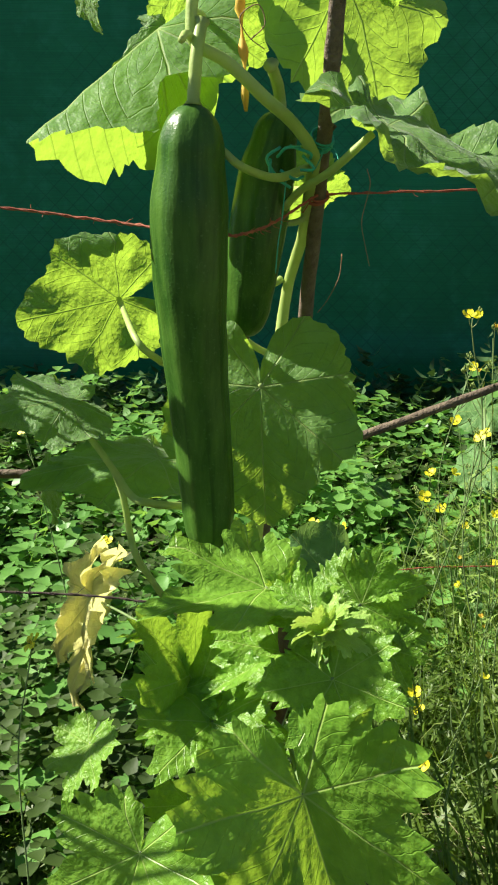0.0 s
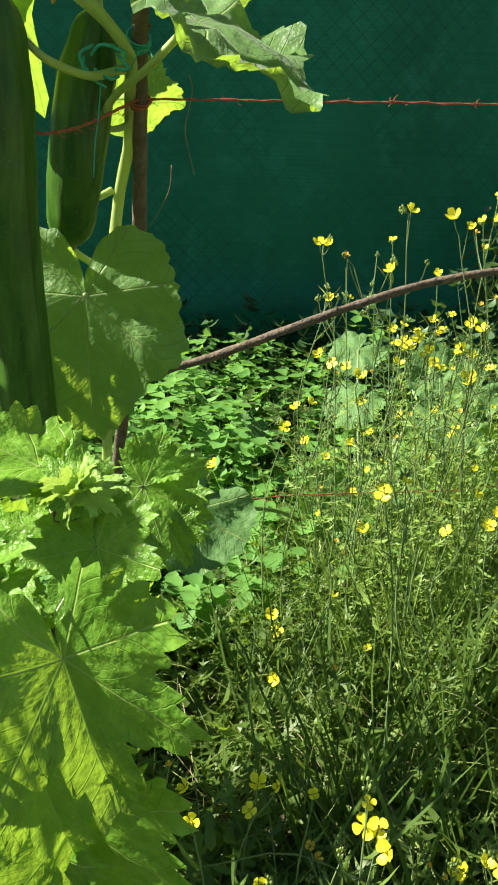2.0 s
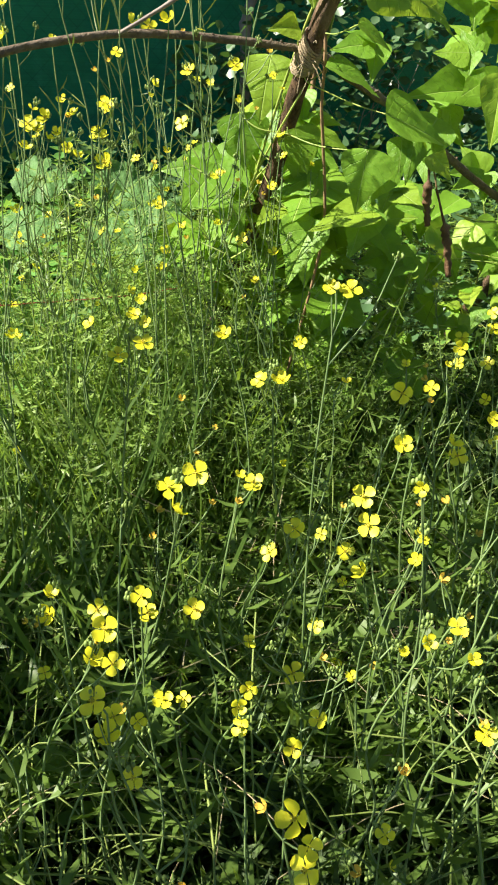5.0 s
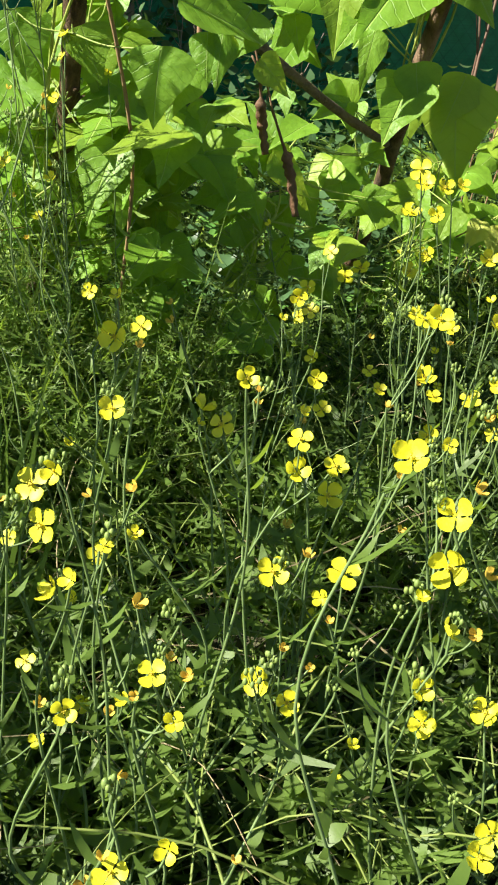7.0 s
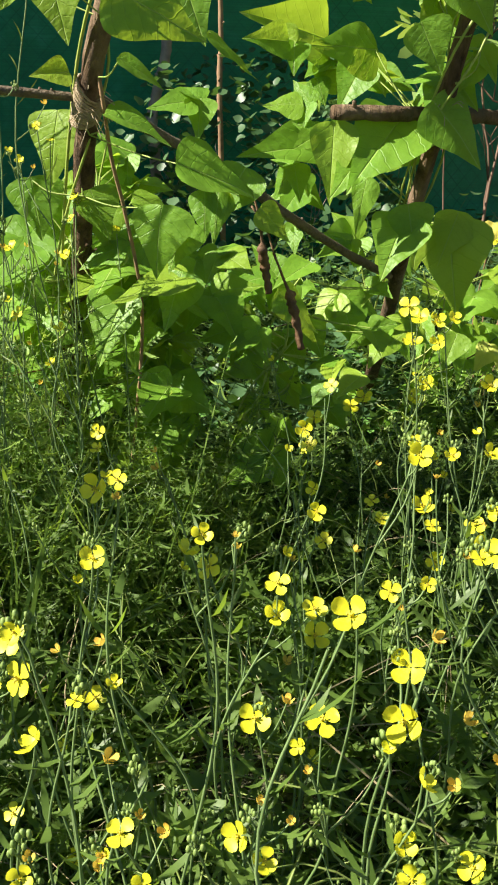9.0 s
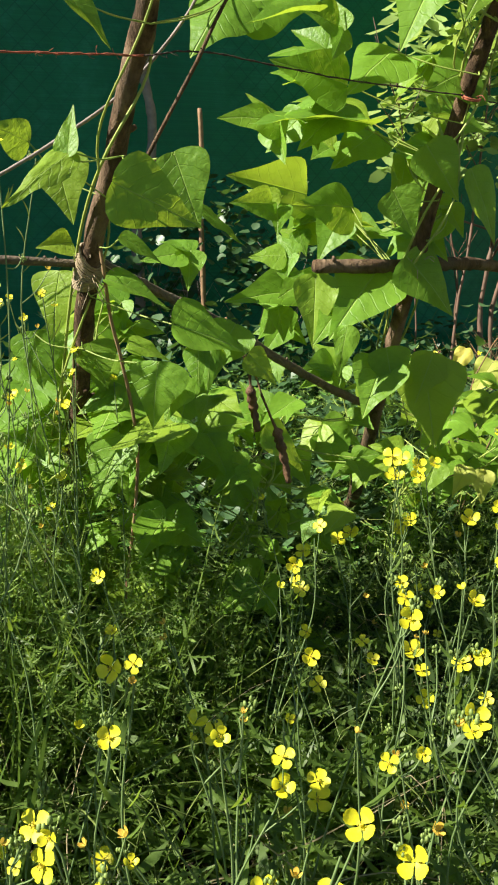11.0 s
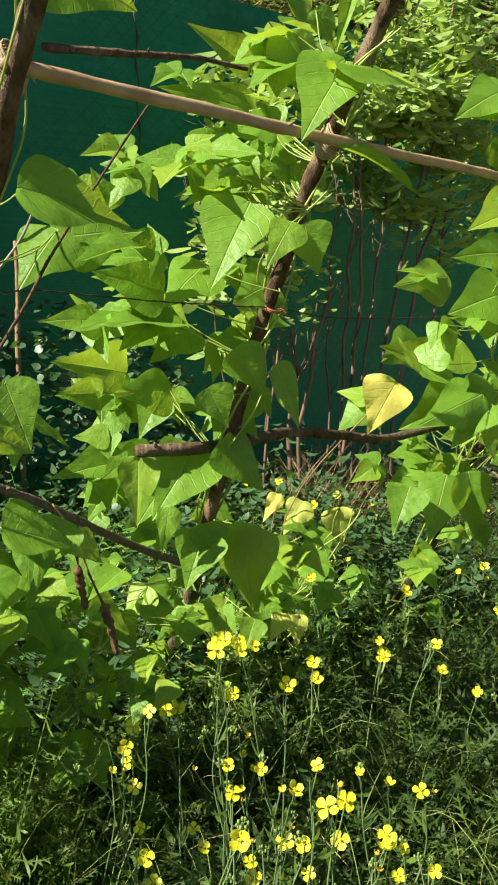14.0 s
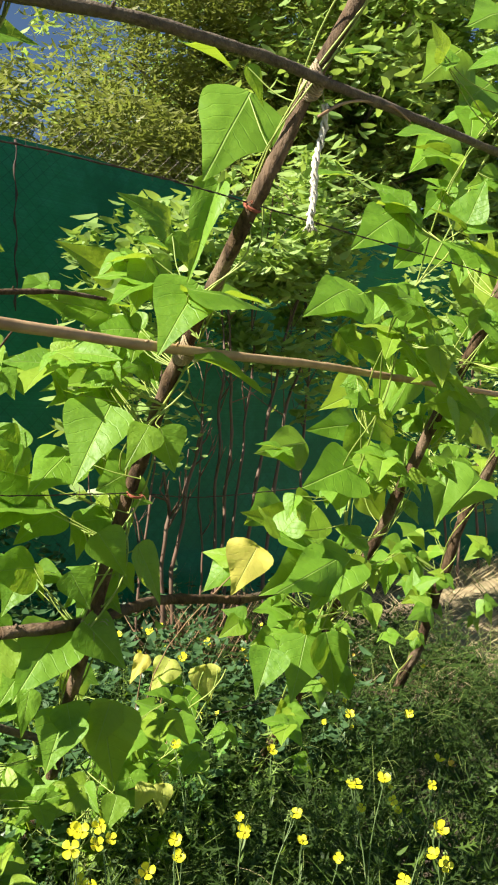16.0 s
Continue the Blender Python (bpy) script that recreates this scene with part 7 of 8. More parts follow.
def sprigs(name, n, box, height, leaf, width, material, label, seed, per=12, keep=None, flat=0.5, lobes=0.0):
    """Loose bent stems beset with small narrow or lobed leaves."""
    rng = random.Random(seed)
    verts, faces = [], []
    x0, x1, y0, y1 = box
    for _ in range(n):
        x, y = rng.uniform(x0, x1), rng.uniform(y0, y1)
        if keep and not keep(x, y, rng):
            continue
        h = rng.uniform(*height) * (0.6 + 0.8 * max(0.0, 0.5 + noise.noise(Vector((x * 4, y * 4, seed)))))
        b = Vector((x, y, ground_height(x, y)))
        a = rng.uniform(0, 6.28)
        d = Vector((math.cos(a) * flat, math.sin(a) * flat, 1.0)).normalized()
        top = b + d * h
        bow = Vector((-d.y, d.x, 0.3))
        bend = rng.uniform(-0.16, 0.16) * h
        blade_strip(verts, faces, b, top, 0.0020, bow, bend, 5)
        for k in range(per):
            t = rng.uniform(0.2, 1.0)
            q = b.lerp(top, t) + bow * bend * t * (1 - t) * 4
            a2 = rng.uniform(0, 6.28)
            e = Vector((math.cos(a2), math.sin(a2), rng.uniform(-0.3, 0.9))).normalized()
            L = rng.uniform(*leaf)
            up = Vector((rng.uniform(-0.6, 0.6), rng.uniform(-0.6, 0.6), 1))
            if rng.random() < lobes:
                lobed_leaf(verts, faces, q, q + e * L * 1.35, rng.uniform(*width), up, -0.15 * L)
            else:
                blade_strip(verts, faces, q, q + e * L, rng.uniform(*width), up, -0.15 * L, 3)
    stuff(name, verts, faces, material, label, "weeds")


def near_bed(x, y, rng):
    if y < 0.52 and 0.35 < x < 1.15 and rng.random() < 0.55:
        return False
    if x > 1.15 and rng.random() < min(0.75, (x - 1.15) * 1.8):
        return False
    if noise.noise(Vector((x * 6.5, y * 6.5, 12.0))) < -0.12 and rng.random() < 0.75:
        return False
    if y < 0.44 and x > 0.35 and rng.random() < 0.55:
        return False
    return not (y < 0.55 and x < 0.2) and y > 0.2 + 0.1 * rng.random()


def fan_leaves(verts, faces, c, n, size, rng, tilt=0.5):
    """Rounded leaflets set like a hand round c."""
    for k in range(n):
        a = 6.28 * k / n + rng.uniform(-0.3, 0.3)
        d = Vector((math.cos(a), math.sin(a), rng.uniform(-tilt, tilt * 0.6))).normalized()
        u = d.cross(Vector((0, 0, 1))).normalized()
        w = size * 0.42
        p = len(verts)
        nrm = u.cross(d)
        verts += [c, c + d * size * 0.35 - u * w * 0.7 + nrm * 0.1 * size, c + d * size * 0.75 - u * w + nrm * 0.08 * size, c + d * size, c + d * size * 0.75 + u * w + nrm * 0.08 * size, c + d * size * 0.35 + u * w * 0.7 + nrm * 0.1 * size, c + d * size * 0.55 - nrm * 0.05 * size]
        faces += [(p, p + 1, p + 6), (p + 1, p + 2, p + 6), (p + 2, p + 3, p + 6), (p + 3, p + 4, p + 6), (p + 4, p + 5, p + 6), (p + 5, p, p + 6)]


def carpet(name, n, box, height, size, material, label, seed, leaflets=3, keep=None):
    rng = random.Random(seed)
    verts, faces = [], []
    x0, x1, y0, y1 = box
    for _ in range(n):
        x, y = rng.uniform(x0, x1), rng.uniform(y0, y1)
        if keep and not keep(x, y, rng):
            continue
        lump = 0.45 + 0.85 * max(0.0, 0.5 + 0.9 * noise.noise(Vector((x * 3.1, y * 3.1, seed))))
        z = ground_height(x, y) + rng.uniform(*height) * lump
        c = Vector((x, y, z))
        g = Vector((x + rng.uniform(-0.02, 0.02), y + rng.uniform(-0.02, 0.02), ground_height(x, y)))
        blade_strip(verts, faces, g, c, 0.002, Vector((1, 0.3, 0)), 0.005, 2)
        fan_leaves(verts, faces, c, leaflets, rng.uniform(*size), rng)
    stuff(name, verts, faces, material, label, "weeds")


grass_patch("grass", 1400, (-0.3, 2.0, 0.2, 1.25), (0.05, 0.15), (0.0012, 0.0028), 1.3, GRASS, "tangled green grass among the weeds", 31, near_bed)
grass_patch("far_grass", 3800, (1.0, 5.5, 0.4, 2.9), (0.08, 0.20), (0.0025, 0.005), 0.9, GRASS, "grass along the bean row", 32, lambda x, y, r: not (x > 3.3 and y < 3.0 and r.random() < 0.85))
grass_patch("tall_grass", 260, (0.30, 0.62, 0.70, 1.05), (0.20, 0.36), (0.003, 0.006), 0.35, GRASS, "tall upright grass stems", 33)
grass_patch("dry_straw", 5000, (3.0, 6.5, 0.6, 3.2), (0.05, 0.14), (0.002, 0.004), 1.6, STRAW, "dry straw on the bare path", 34)
grass_patch("brown_stems", 420, (2.35, 2.95, 2.15, 2.45), (0.10, 0.30), (0.002, 0.004), 0.7, DRY_STEM, "dry brown stems round the feet of the canes", 62)
grass_patch("dry_stems", 500, (-0.3, 2.0, 0.25, 1.2), (0.08, 0.2), (0.0012, 0.0024), 1.7, STRAW, "dry bleached stems in the grass", 35, near_bed)


def tangle(name, n, box, reach, height, width, material, label, seed, keep=None):
    """Long thin stems that rise, arch over and lie across one another."""
    rng = random.Random(seed)
    verts, faces = [], []
    x0, x1, y0, y1 = box
    for _ in range(n):
        x, y = rng.uniform(x0, x1), rng.uniform(y0, y1)
        if keep and not keep(x, y, rng):
            continue
        a = rng.uniform(0, 6.28)
        L, h = rng.uniform(*reach), rng.uniform(*height)
        g = ground_height(x, y)
        d = Vector((math.cos(a), math.sin(a), 0))
        w = Vector((-d.y, d.x, 0)) * rng.uniform(-0.25, 0.25) * L
        b = Vector((x, y, g))
        ln = spline([b, b + d * L * 0.3 + Vector((0, 0, h * 0.7)), b + d * L * 0.65 + w * 0.6 + Vector((0, 0, h)), b + d * L + w + Vector((0, 0, h * rng.uniform(0.6, 1.1)))], 3)
        r = rng.uniform(*width)
        k = len(verts)
        for i, q in enumerate(ln):
            rr = r * (1 - 0.6 * i / len(ln))
            for s in range(3):
                an = s * 2.094
                verts.append(q + Vector((-d.y * math.cos(an), d.x * math.cos(an), math.sin(an))) * rr)
        for i in range(len(ln) - 1):
            for s in range(3):
                p, q2 = k + 3 * i + s, k + 3 * i + (s + 1) % 3
                faces.append((p, q2, q2 + 3, p + 3))
    stuff(name, verts, faces, material, label, "weeds")


tangle("stem_tangle", 560, (0.2, 2.0, 0.22, 1.2), (0.08, 0.30), (0.10, 0.28), (0.0006, 0.0016), STALKS, "tangle of pale green arching stems", 36, near_bed)
tangle("lying_stems", 260, (0.2, 2.0, 0.22, 1.1), (0.16, 0.42), (0.04, 0.20), (0.0008, 0.0016), STALKS, "long bent stems lying across the weeds", 39)
tangle("front_stems", 150, (0.35, 1.2, 0.22, 0.6), (0.14, 0.36), (0.05, 0.20), (0.0010, 0.0019), STALKS, "pale bare stems lying over dark ground at the bed's edge", 40)
tangle("dry_tangle", 260, (0.2, 2.0, 0.22, 1.2), (0.08, 0.30), (0.04, 0.2), (0.0006, 0.0012), STRAW, "dry stems lying in the weeds", 37, near_bed)
tangle("row_tangle", 420, (1.2, 3.6, 0.8, 2.1), (0.1, 0.30), (0.10, 0.30), (0.0007, 0.0014), STALKS, "arching stems under the beans", 38)
sprigs("understory", 3600, (-0.3, 2.2, 0.2, 1.35), (0.05, 0.16), (0.016, 0.044), (0.007, 0.015), WEED, "dark matted leaves under the flowers", 45, 10, near_bed)
# low weeds in the darkened leaf, which carries the shade of this hollow
sprigs("edge_weeds", 900, (0.35, 1.2, 0.2, 0.6), (0.03, 0.10), (0.015, 0.04), (0.004, 0.010), SHADED_WEED, "low weeds at the bed's edge, coloured as in shade", 61, 9, None, 0.7, 0.4)
sprigs("rocket_leaves", 1900, (-0.3, 2.0, 0.22, 1.25), (0.10, 0.25), (0.018, 0.050), (0.005, 0.012), WEED, "narrow lobed rocket leaves", 41, 9, near_bed, 0.7, 0.55)
sprigs("broad_weeds", 1000, (-0.2, 2.4, 0.25, 1.35), (0.08, 0.20), (0.020, 0.050), (0.008, 0.016), WEED, "broader weed leaves in the tangle", 44, 8, near_bed, 0.7, 0.3)
# the feathery stems use the brightened leaf for the sun on the stand
sprigs("fine_weeds", 1300, (0.45, 0.95, 0.95, 1.5), (0.22, 0.48), (0.014, 0.040), (0.0025, 0.006), SUNLIT_WEED, "fine feathery weed stems", 42, 22, lambda x, y, r: r.random() < math.exp(-((x - 0.64) / 0.17) ** 2 - ((y - 1.30) / 0.20) ** 2), 0.35, 0.5)
sprigs("stand_weeds", 900, (0.30, 1.0, 0.95, 1.5), (0.16, 0.36), (0.012, 0.035), (0.002, 0.005), WEED, "shaded weed stems under the tall flowers", 46, 18, None, 0.4, 0.5)
# both stretches below the beans have the beans' shade put into the leaf colour
sprigs("row_weeds", 2100, (1.15, 2.05, 0.35, 2.2), (0.10, 0.28), (0.015, 0.045), (0.003, 0.008), SHADED_WEED, "narrow-leaved weeds under the beans, darkened in colour for their shade", 43, 11, None, 0.6, 0.5)
sprigs("dark_row_weeds", 1500, (1.95, 3.6, 0.8, 2.2), (0.10, 0.26), (0.015, 0.045), (0.003, 0.008), SHADED_WEED, "narrow-leaved weeds at the row's end, with shade in their colour", 49, 11, None, 0.6, 0.5)
# sprigs in the brightened leaf paint sunlit spots among the darkened weeds
sprigs("row_fresh", 300, (1.25, 2.05, 1.22, 2.2), (0.14, 0.34), (0.015, 0.045), (0.003, 0.008), SUNLIT_WEED, "weeds behind the beans, sunlight put into their brighter leaf colour", 60, 14, None, 0.45, 0.4)
carpet("clover", 5200, (-1.6, 0.85, 1.25, 2.75), (0.06, 0.27), (0.020, 0.050), CLOVER, "dense clover and chickweed before the fence", 51, 3, lambda x, y, r: noise.noise(Vector((x * 3.5, y * 3.5, 3))) > -0.25 and r.random() > 0.55 * (y - 1.3))
# clover darkened in colour for the fence's shade; the pale clover thins towards it
carpet("deep_clover", 5000, (-1.6, 0.85, 1.25, 2.92), (0.04, 0.19), (0.014, 0.034), SHADED_WEED, "clover before the fence, the fence's shade put into its colour", 58)
# dark leaves paint the shade behind the vine, pale ones the sun on top
carpet("side_weeds", 3000, (-1.2, 0.05, 0.75, 1.4), (0.05, 0.28), (0.012, 0.028), SHADED_WEED, "weeds behind the vine, darkened in colour as if shaded", 52)
carpet("side_clover", 420, (-1.2, 0.0, 0.8, 1.4), (0.15, 0.30), (0.018, 0.045), CLOVER, "weed leaves behind the vine in the paler colour, as if sunlit", 59)
# the same clover twice: shade in the dark leaf colour, sun in the pale
carpet("row_clover", 2400, (0.8, 3.4, 1.3, 2.8), (0.05, 0.22), (0.014, 0.034), SHADED_WEED, "clover under the bean row, darkened in colour as if shaded", 53)
carpet("sunlit_clover", 300, (0.9, 2.0, 1.4, 2.6), (0.16, 0.26), (0.014, 0.034), CLOVER, "clover leaves under the bean row in the paler colour, as if sunlit", 57)


def outer(x, y, rng):
    """Ground cover beyond the beds, clear of the place where one stands."""
    inside = -1.5 < x < 3.4 and 0.2 < y < 2.95
    stand = -0.5 < x < 1.3 and -0.5 < y < 0.25
    return not inside and not stand and noise.noise(Vector((x * 1.2, y * 1.2, 21))) > -0.2


grass_patch("meadow_grass", 16000, (-4.5, 3.2, -3.0, 4.2), (0.06, 0.18), (0.004, 0.009), 0.9, GRASS, "rough grass round the vegetable beds", 47, outer)
carpet("meadow_weeds", 5000, (-4.0, 3.0, -2.5, 4.0), (0.03, 0.14), (0.02, 0.05), CLOVER, "low weeds in the rough grass", 48, 3, outer)
# nettles take the dark ivy colour to paint the shade along the fence
sprigs("nettles", 420, (-1.6, 1.1, 2.3, 2.9), (0.12, 0.26), (0.03, 0.065), (0.012, 0.026), IVY, "upright nettles along the fence, darkened in colour for its shade", 54, 14)
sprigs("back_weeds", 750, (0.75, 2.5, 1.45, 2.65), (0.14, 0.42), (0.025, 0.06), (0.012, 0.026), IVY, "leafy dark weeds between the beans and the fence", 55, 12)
sprigs("side_back_weeds", 420, (-1.4, 0.75, 1.4, 2.5), (0.14, 0.30), (0.028, 0.052), (0.014, 0.026), CLOVER, "taller leafy weeds in the clover", 56, 12)


def build_squash():
    plant = tagged(empty("squash_plant", (0.55, 1.55, 0.05)), "squash plant with broad grey-green round leaves among flowers", "plant")
    rng = random.Random(8)
    spots = [(0.532, 1.62, 0.396, 0.085), (0.665, 1.50, 0.377, 0.075), (0.689, 1.42, 0.400, 0.070), (0.439, 1.38, 0.287, 0.070), (0.616, 1.45, 0.325, 0.070), (0.450, 1.33, 0.257, 0.060), (0.596, 1.90, 0.444, 0.090), (0.741, 1.75, 0.424, 0.090), (0.768, 1.60, 0.430, 0.075), (0.560, 1.36, 0.298, 0.060), (0.350, 1.90, 0.263, 0.070), (0.200, 1.12, 0.372, 0.125)]
    bm = bmesh.new()
    for x, y, z, r in spots:
        tube(bm, spline([(0.55, 1.55, 0.05), ((0.55 + x) / 2, (1.55 + y) / 2 + 0.03, z * 0.7), (x, y, z)], 5), 0.0035, 6)
    part("leaf_stalk", bm, STEM, plant)
    for i, (x, y, z, r) in enumerate(spots):
        a = rng.uniform(-1.2, 1.2)
        tip = Vector((x, y, z)) + Vector((math.sin(a) * r, -0.6 * r * math.cos(a), -0.5 * r))
        put_leaf(plant, SQUASH_MESH[i % 2], (x, y, z), tip, rng.uniform(-15, 15), (0.35, -0.85, 0.40) if i == 11 else (-0.2, -0.7, 0.7))


build_squash()


# ---- shrubs along the fence ----
def leaf_cloud(verts, faces, n, centre, spread, length, width, rng, gap=2.2, bare=-0.08):
    """Many small pointed leaves, thinned where the noise is low, so that the outline is uneven."""
    made = 0
    tries = 0
    while made < n and tries < n * 6:
        tries += 1
        v = Vector((rng.gauss(0, 1), rng.gauss(0, 1), rng.gauss(0, 1)))
        v = v / max(1.0, v.length / 1.6)
        q = Vector(centre) + Vector((v.x * spread[0], v.y * spread[1], v.z * spread[2]))
        if noise.noise(q * gap) < bare:
            continue
        a = rng.uniform(0, 6.28)
        d = Vector((math.cos(a), math.sin(a), rng.uniform(-0.7, 0.5))).normalized()
        L = rng.uniform(*length)
        blade_strip(verts, faces, q, q + d * L, L * rng.uniform(*width), Vector((rng.gauss(-0.3, 0.7), rng.gauss(-0.4, 0.6), 0.8)).normalized(), -0.1 * L, 3)
        made += 1


def shrub(name, root, stems, crown, leaf_mat, stem_mat, label, seed, n, length, width, r=0.006):
    rng = random.Random(seed)
    ob = tagged(empty(name, root), label, "shrub", "shrubs along the fence")
    for pts in stems:
        bm = bmesh.new()
        ln = spline(pts, 7)
        thick = r * rng.uniform(0.5, 1.2)
        ln = [q + Vector((noise.noise(q * 4 + Vector((seed, 0, 0))), noise.noise(q * 4 + Vector((0, 7, seed))), 0)) * 0.022 + Vector((noise.noise(q * 13 + Vector((3, seed, 0))), 0, 0)) * 0.007 for q in ln]
        tube(bm, ln, [(thick - thick * 0.5 * i / len(ln)) * (1.18 if i % 5 == 0 else 1.0) for i in range(len(ln))], 7, 0.2, seed)
        for _ in range(6):
            i = rng.randrange(len(ln) // 3, len(ln) - 2)
            d = Vector((rng.uniform(-1, 1), rng.uniform(-1, 0.6), rng.uniform(0.2, 1.4))).normalized()
            L = rng.uniform(0.10, 0.26)
            e1 = ln[i] + d * L * 0.5 + Vector((rng.uniform(-0.02, 0.02), 0, rng.uniform(-0.01, 0.03)))
            e2 = ln[i] + d * L + Vector((rng.uniform(-0.04, 0.04), 0, 0.03))
            tube(bm, [ln[i], e1, e2], [r * 0.36, r * 0.26, r * 0.12], 5)
            tube(bm, [e1, e1 + Vector((rng.uniform(-0.05, 0.05), -0.02, rng.uniform(0.02, 0.08)))], [r * 0.2, r * 0.1], 4)
        part("stem", bm, stem_mat, ob)
    verts, faces = [], []
    for c, s, share in crown:
        leaf_cloud(verts, faces, int(n * share), c, s, length, width, rng, 5.0, 0.02)
    link_mesh("foliage", raw("foliage", verts, faces, leaf_mat), ob)
    return ob


def canes(cx, cy, n, top, seed, wide=0.10):
    rng = random.Random(seed)
    out = []
    for _ in range(n):
        x, y = cx + rng.uniform(-wide, wide), cy + rng.uniform(-0.1, 0.1)
        lx, ly = rng.uniform(-0.22, 0.30), rng.uniform(-0.08, 0.08)
        h = top * rng.uniform(0.75, 1.05)
        out.append([(x, y, 0.1), (x + lx * 0.25 + rng.uniform(-0.03, 0.03), y, 0.1 + h * 0.35), (x + lx * 0.6 + rng.uniform(-0.03, 0.03), y + ly * 0.5, 0.1 + h * 0.7), (x + lx, y + ly, 0.1 + h)])
    return out


# the bare canes that stand in a clump before the net: places along each, from the ground up
TALL_CANES = [
    [(2.665, 2.34, 0.10), (2.685, 2.36, 0.414), (2.705, 2.36, 0.823), (2.718, 2.36, 1.08), (2.741, 2.36, 1.252), (2.76, 2.38, 1.5), (2.80, 2.38, 1.78)],
    [(2.69, 2.40, 0.10), (2.722, 2.38, 0.421), (2.754, 2.37, 0.734), (2.782, 2.36, 1.06), (2.771, 2.36, 1.297), (2.80, 2.38, 1.6)],
    [(2.70, 2.33, 0.10), (2.759, 2.36, 0.516), (2.824, 2.36, 0.863), (2.874, 2.36, 1.171), (2.909, 2.36, 1.437), (2.95, 2.36, 1.7), (3.00, 2.34, 2.0)],
    [(2.82, 2.40, 0.10), (2.88, 2.38, 0.60), (2.983, 2.36, 1.063), (3.033, 2.36, 1.245), (3.084, 2.36, 1.407), (3.15, 2.34, 1.579), (3.20, 2.32, 1.86)],
    [(2.93, 2.36, 0.10), (2.98, 2.36, 0.55), (3.08, 2.36, 1.088), (3.201, 2.38, 1.277), (3.238, 2.38, 1.466), (3.207, 2.36, 1.81), (3.24, 2.34, 2.1)],
    [(3.20, 2.44, 0.10), (3.25, 2.42, 0.80), (3.306, 2.42, 1.283), (3.363, 2.42, 1.572), (3.458, 2.44, 1.919)],
    [(2.67, 2.44, 0.10), (2.70, 2.44, 0.50), (2.69, 2.44, 0.90), (2.73, 2.44, 1.30), (2.70, 2.44, 1.62)],
]
SHORT_CANES = [
    [(2.42, 2.34, 0.10), (2.44, 2.36, 0.585), (2.462, 2.36, 0.748), (2.446, 2.36, 0.871)],
    [(2.47, 2.38, 0.10), (2.521, 2.36, 0.641), (2.585, 2.36, 0.868), (2.609, 2.36, 0.994)],
]


shrub("red_cane_shrub", (2.75, 2.45, 0.15), TALL_CANES, [((3.07, 2.34, 1.68), (0.17, 0.12, 0.14), 0.16), ((2.84, 2.34, 1.56), (0.13, 0.10, 0.10), 0.10), ((3.42, 2.34, 1.70), (0.20, 0.12, 0.20), 0.16), ((3.2, 2.34, 1.98), (0.25, 0.12, 0.14), 0.14), ((2.98, 2.45, 1.72), (0.26, 0.14, 0.24), 0.24), ((3.30, 2.45, 1.62), (0.24, 0.14, 0.34), 0.22), ((3.02, 2.36, 1.44), (0.16, 0.10, 0.10), 0.10), ((3.35, 2.45, 2.02), (0.2, 0.14, 0.14), 0.12)], SHRUB, CANE, "tall shrub with bare reddish canes and leafy top", 63, 3100, (0.045, 0.105), (0.24, 0.36), 0.0085)
shrub("cane_shrub", (2.42, 2.3, 0.15), SHORT_CANES, [((2.5, 2.35, 1.0), (0.1, 0.1, 0.1), 1.0)], SHRUB, CANE, "short brown canes before the fence", 65, 60, (0.03, 0.05), (0.35, 0.5), 0.012)
shrub("broadleaf_shrub", (2.15, 2.45, 0.15), canes(2.36, 2.45, 3, 1.45, 66, 0.16), [((2.50, 2.42, 1.60), (0.24, 0.15, 0.17), 0.5), ((2.36, 2.42, 1.28), (0.16, 0.13, 0.16), 0.22), ((2.72, 2.45, 1.74), (0.18, 0.14, 0.12), 0.2), ((2.22, 2.42, 1.0), (0.10, 0.10, 0.15), 0.08)], SHRUB, CANE, "bushy shrub with pointed mid-green leaves by the fence", 67, 1500, (0.05, 0.10), (0.28, 0.42), 0.006)
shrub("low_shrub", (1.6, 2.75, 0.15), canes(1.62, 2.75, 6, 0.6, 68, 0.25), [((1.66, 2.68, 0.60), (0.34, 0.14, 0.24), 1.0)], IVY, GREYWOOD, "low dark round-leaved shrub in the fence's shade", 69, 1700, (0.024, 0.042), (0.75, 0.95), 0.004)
shrub("end_shrub", (5.0, 2.6, 0.15), canes(5.0, 2.6, 6, 1.6, 70, 0.3), [((4.9, 2.6, 1.5), (0.5, 0.25, 0.4), 0.5), ((5.4, 2.6, 1.3), (0.4, 0.25, 0.5), 0.5)], SHRUB, CANE, "leafy shrub at the far end of the fence", 71, 3000, (0.04, 0.08), (0.35, 0.5), 0.008)

pole("bent_trunk", [(1.40, 2.86, 0.1), (1.403, 2.86, 0.70), (1.41, 2.86, 0.82), (1.455, 2.86, 0.96), (1.475, 2.86, 1.13), (1.46, 2.86, 1.28), (1.47, 2.86, 1.5)], 0.019, 0.014, GREYWOOD, "grey bent sapling trunk against the fence", "trunk", 3, 15, 9, "sticks by the fence")
pole("thin_stake", [(1.545, 2.62, 0.15), (1.547, 2.62, 0.83), (1.556, 2.62, 0.97), (1.556, 2.62, 1.152)], 0.009, 0.007, DRY_STEM, "thin dry stake by the fence", "stake", 3, 16, 8, "sticks by the fence")


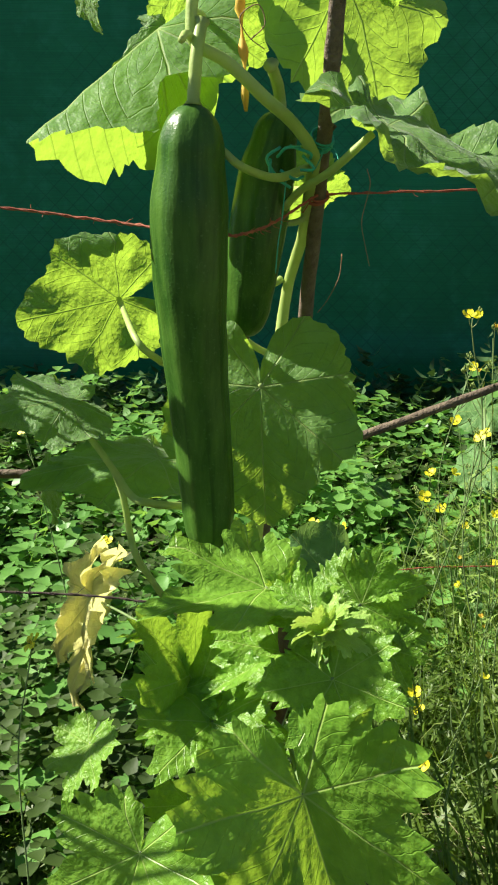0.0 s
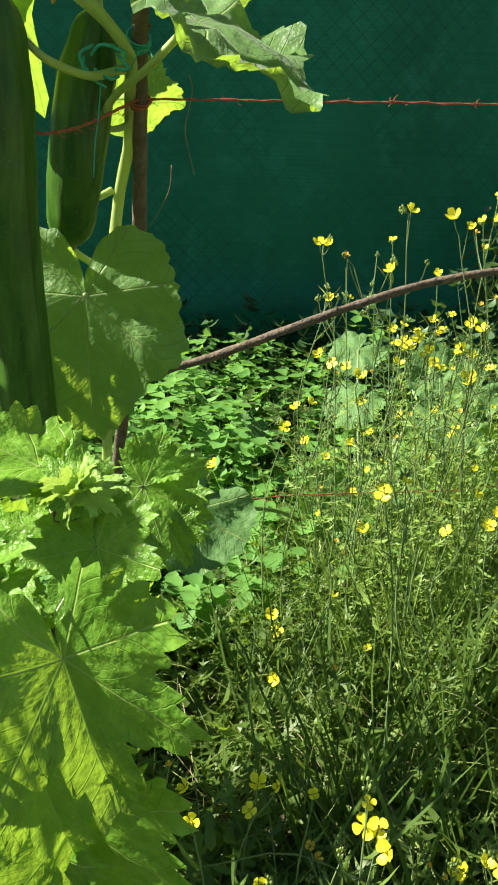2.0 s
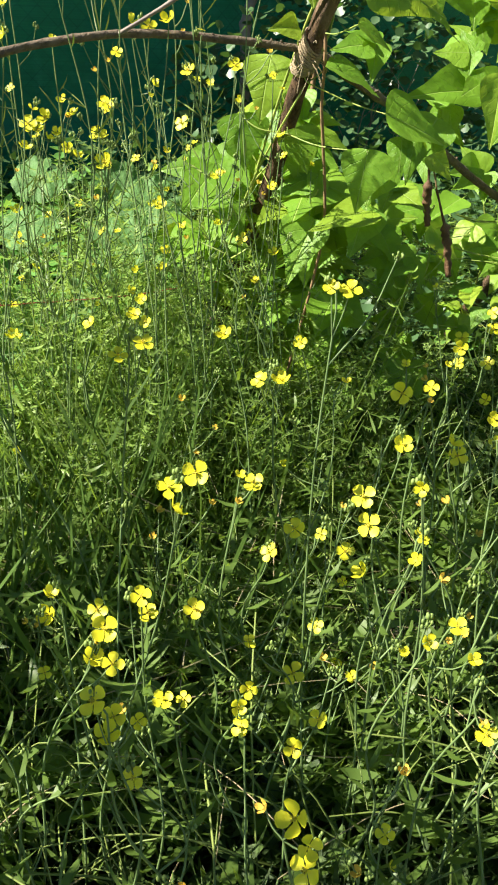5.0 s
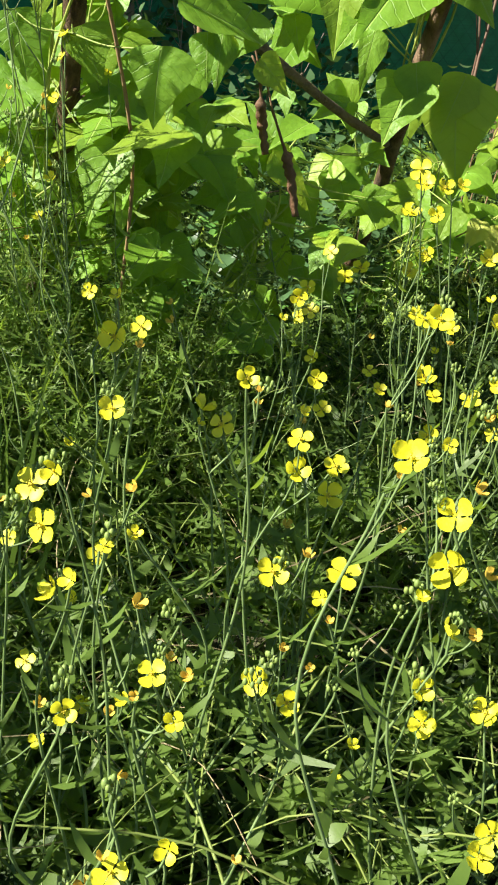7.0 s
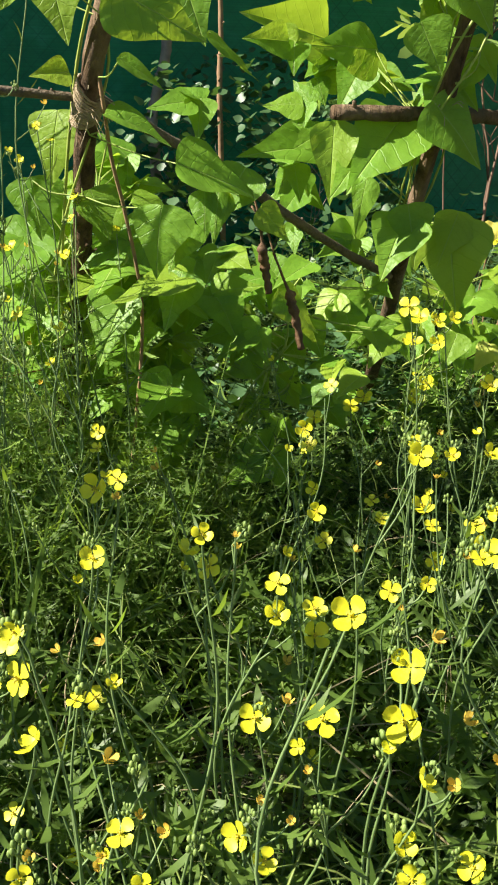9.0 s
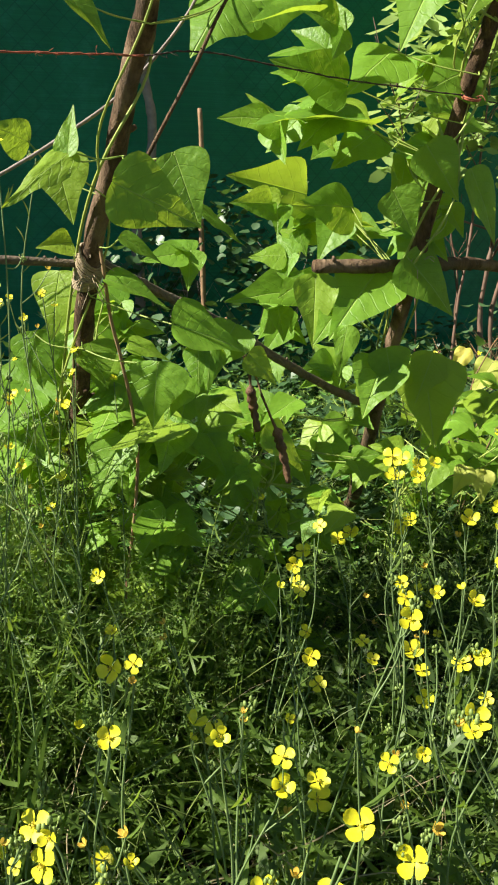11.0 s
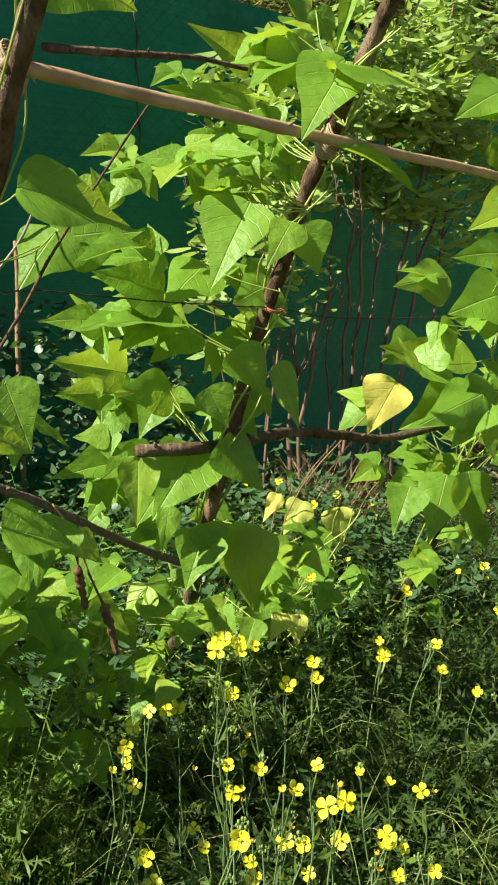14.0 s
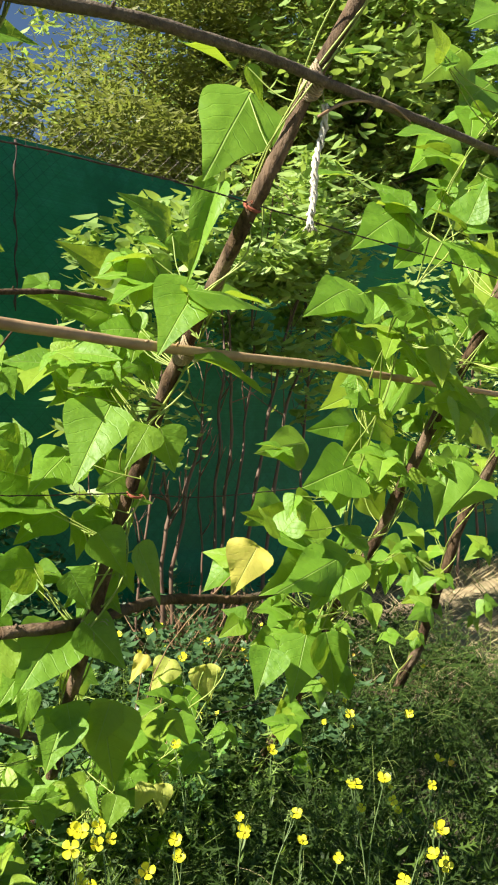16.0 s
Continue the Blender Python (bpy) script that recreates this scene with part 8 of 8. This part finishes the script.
# ---- trees behind the fence ----
def tree(root, height, spread, seed, label, leaf_len, leaf_wide, n, mat):
    rng = random.Random(seed)
    ob = tagged(empty("tree", root), label, "tree", "trees behind the fence")
    bm = bmesh.new()
    r = Vector(root)
    limbs = []
    trunk = spline([r, r + Vector((0.05, 0.0, height * 0.3)), r + Vector((-0.05, 0.05, height * 0.6)), r + Vector((0.1, 0, height * 0.92))], 6)
    tube(bm, trunk, lerp_list(0.075, 0.02, len(trunk)), 9, 0.2, seed)
    for k in range(11):
        i = rng.randrange(3, len(trunk) - 2)
        a = rng.uniform(0, 6.28)
        L = spread * rng.uniform(0.6, 1.0)
        e = trunk[i] + Vector((math.cos(a) * L, math.sin(a) * L * 0.8, rng.uniform(0.2, 0.7) * L))
        ln = spline([trunk[i], trunk[i].lerp(e, 0.5) + Vector((0, 0, -0.05)), e], 5)
        tube(bm, ln, lerp_list(0.024, 0.006, len(ln)), 6, 0.2, seed)
        limbs.append(e)
    part("trunk", bm, GREYWOOD, ob)
    verts, faces = [], []
    spots = limbs + [trunk[-1], trunk[-3], trunk[-6]] + [r + Vector((rng.uniform(-1, 1) * spread, rng.uniform(-0.6, 0.3) * spread, height * rng.uniform(0.35, 1.0))) for _ in range(26)]
    for c in spots:
        leaf_cloud(verts, faces, 3 * n // len(spots), c, (spread * 0.40, spread * 0.3, spread * 0.38), leaf_len, leaf_wide, rng, 3.4, -0.06)
    link_mesh("crown", raw("crown", verts, faces, mat), ob)


tree((3.50, 4.6, 0.15), 2.62, 1.0, 81, "willowy tree with narrow yellow-green leaves behind the fence", (0.05, 0.10), (0.18, 0.28), 24000, TREE)
tree((4.95, 4.7, 0.15), 4.3, 1.2, 82, "tall willowy tree with narrow leaves behind the fence", (0.05, 0.10), (0.18, 0.28), 21000, TREE)
tree((6.0, 5.9, 0.15), 4.2, 1.3, 86, "leafy tree in the second row behind the fence", (0.07, 0.12), (0.3, 0.4), 9000, SHRUB)
tree((6.0, 4.4, 0.15), 4.8, 1.3, 83, "dense broad-leaved dark green tree behind the fence", (0.08, 0.13), (0.4, 0.5), 8000, SHRUB)
tree((7.6, 4.2, 0.15), 4.8, 1.4, 84, "dense broad-leaved tree past the fence's end", (0.08, 0.13), (0.4, 0.5), 7000, SHRUB)
tree((8.6, 2.9, 0.15), 4.4, 1.4, 85, "dark green tree at the garden's edge", (0.08, 0.13), (0.4, 0.5), 6000, SHRUB)
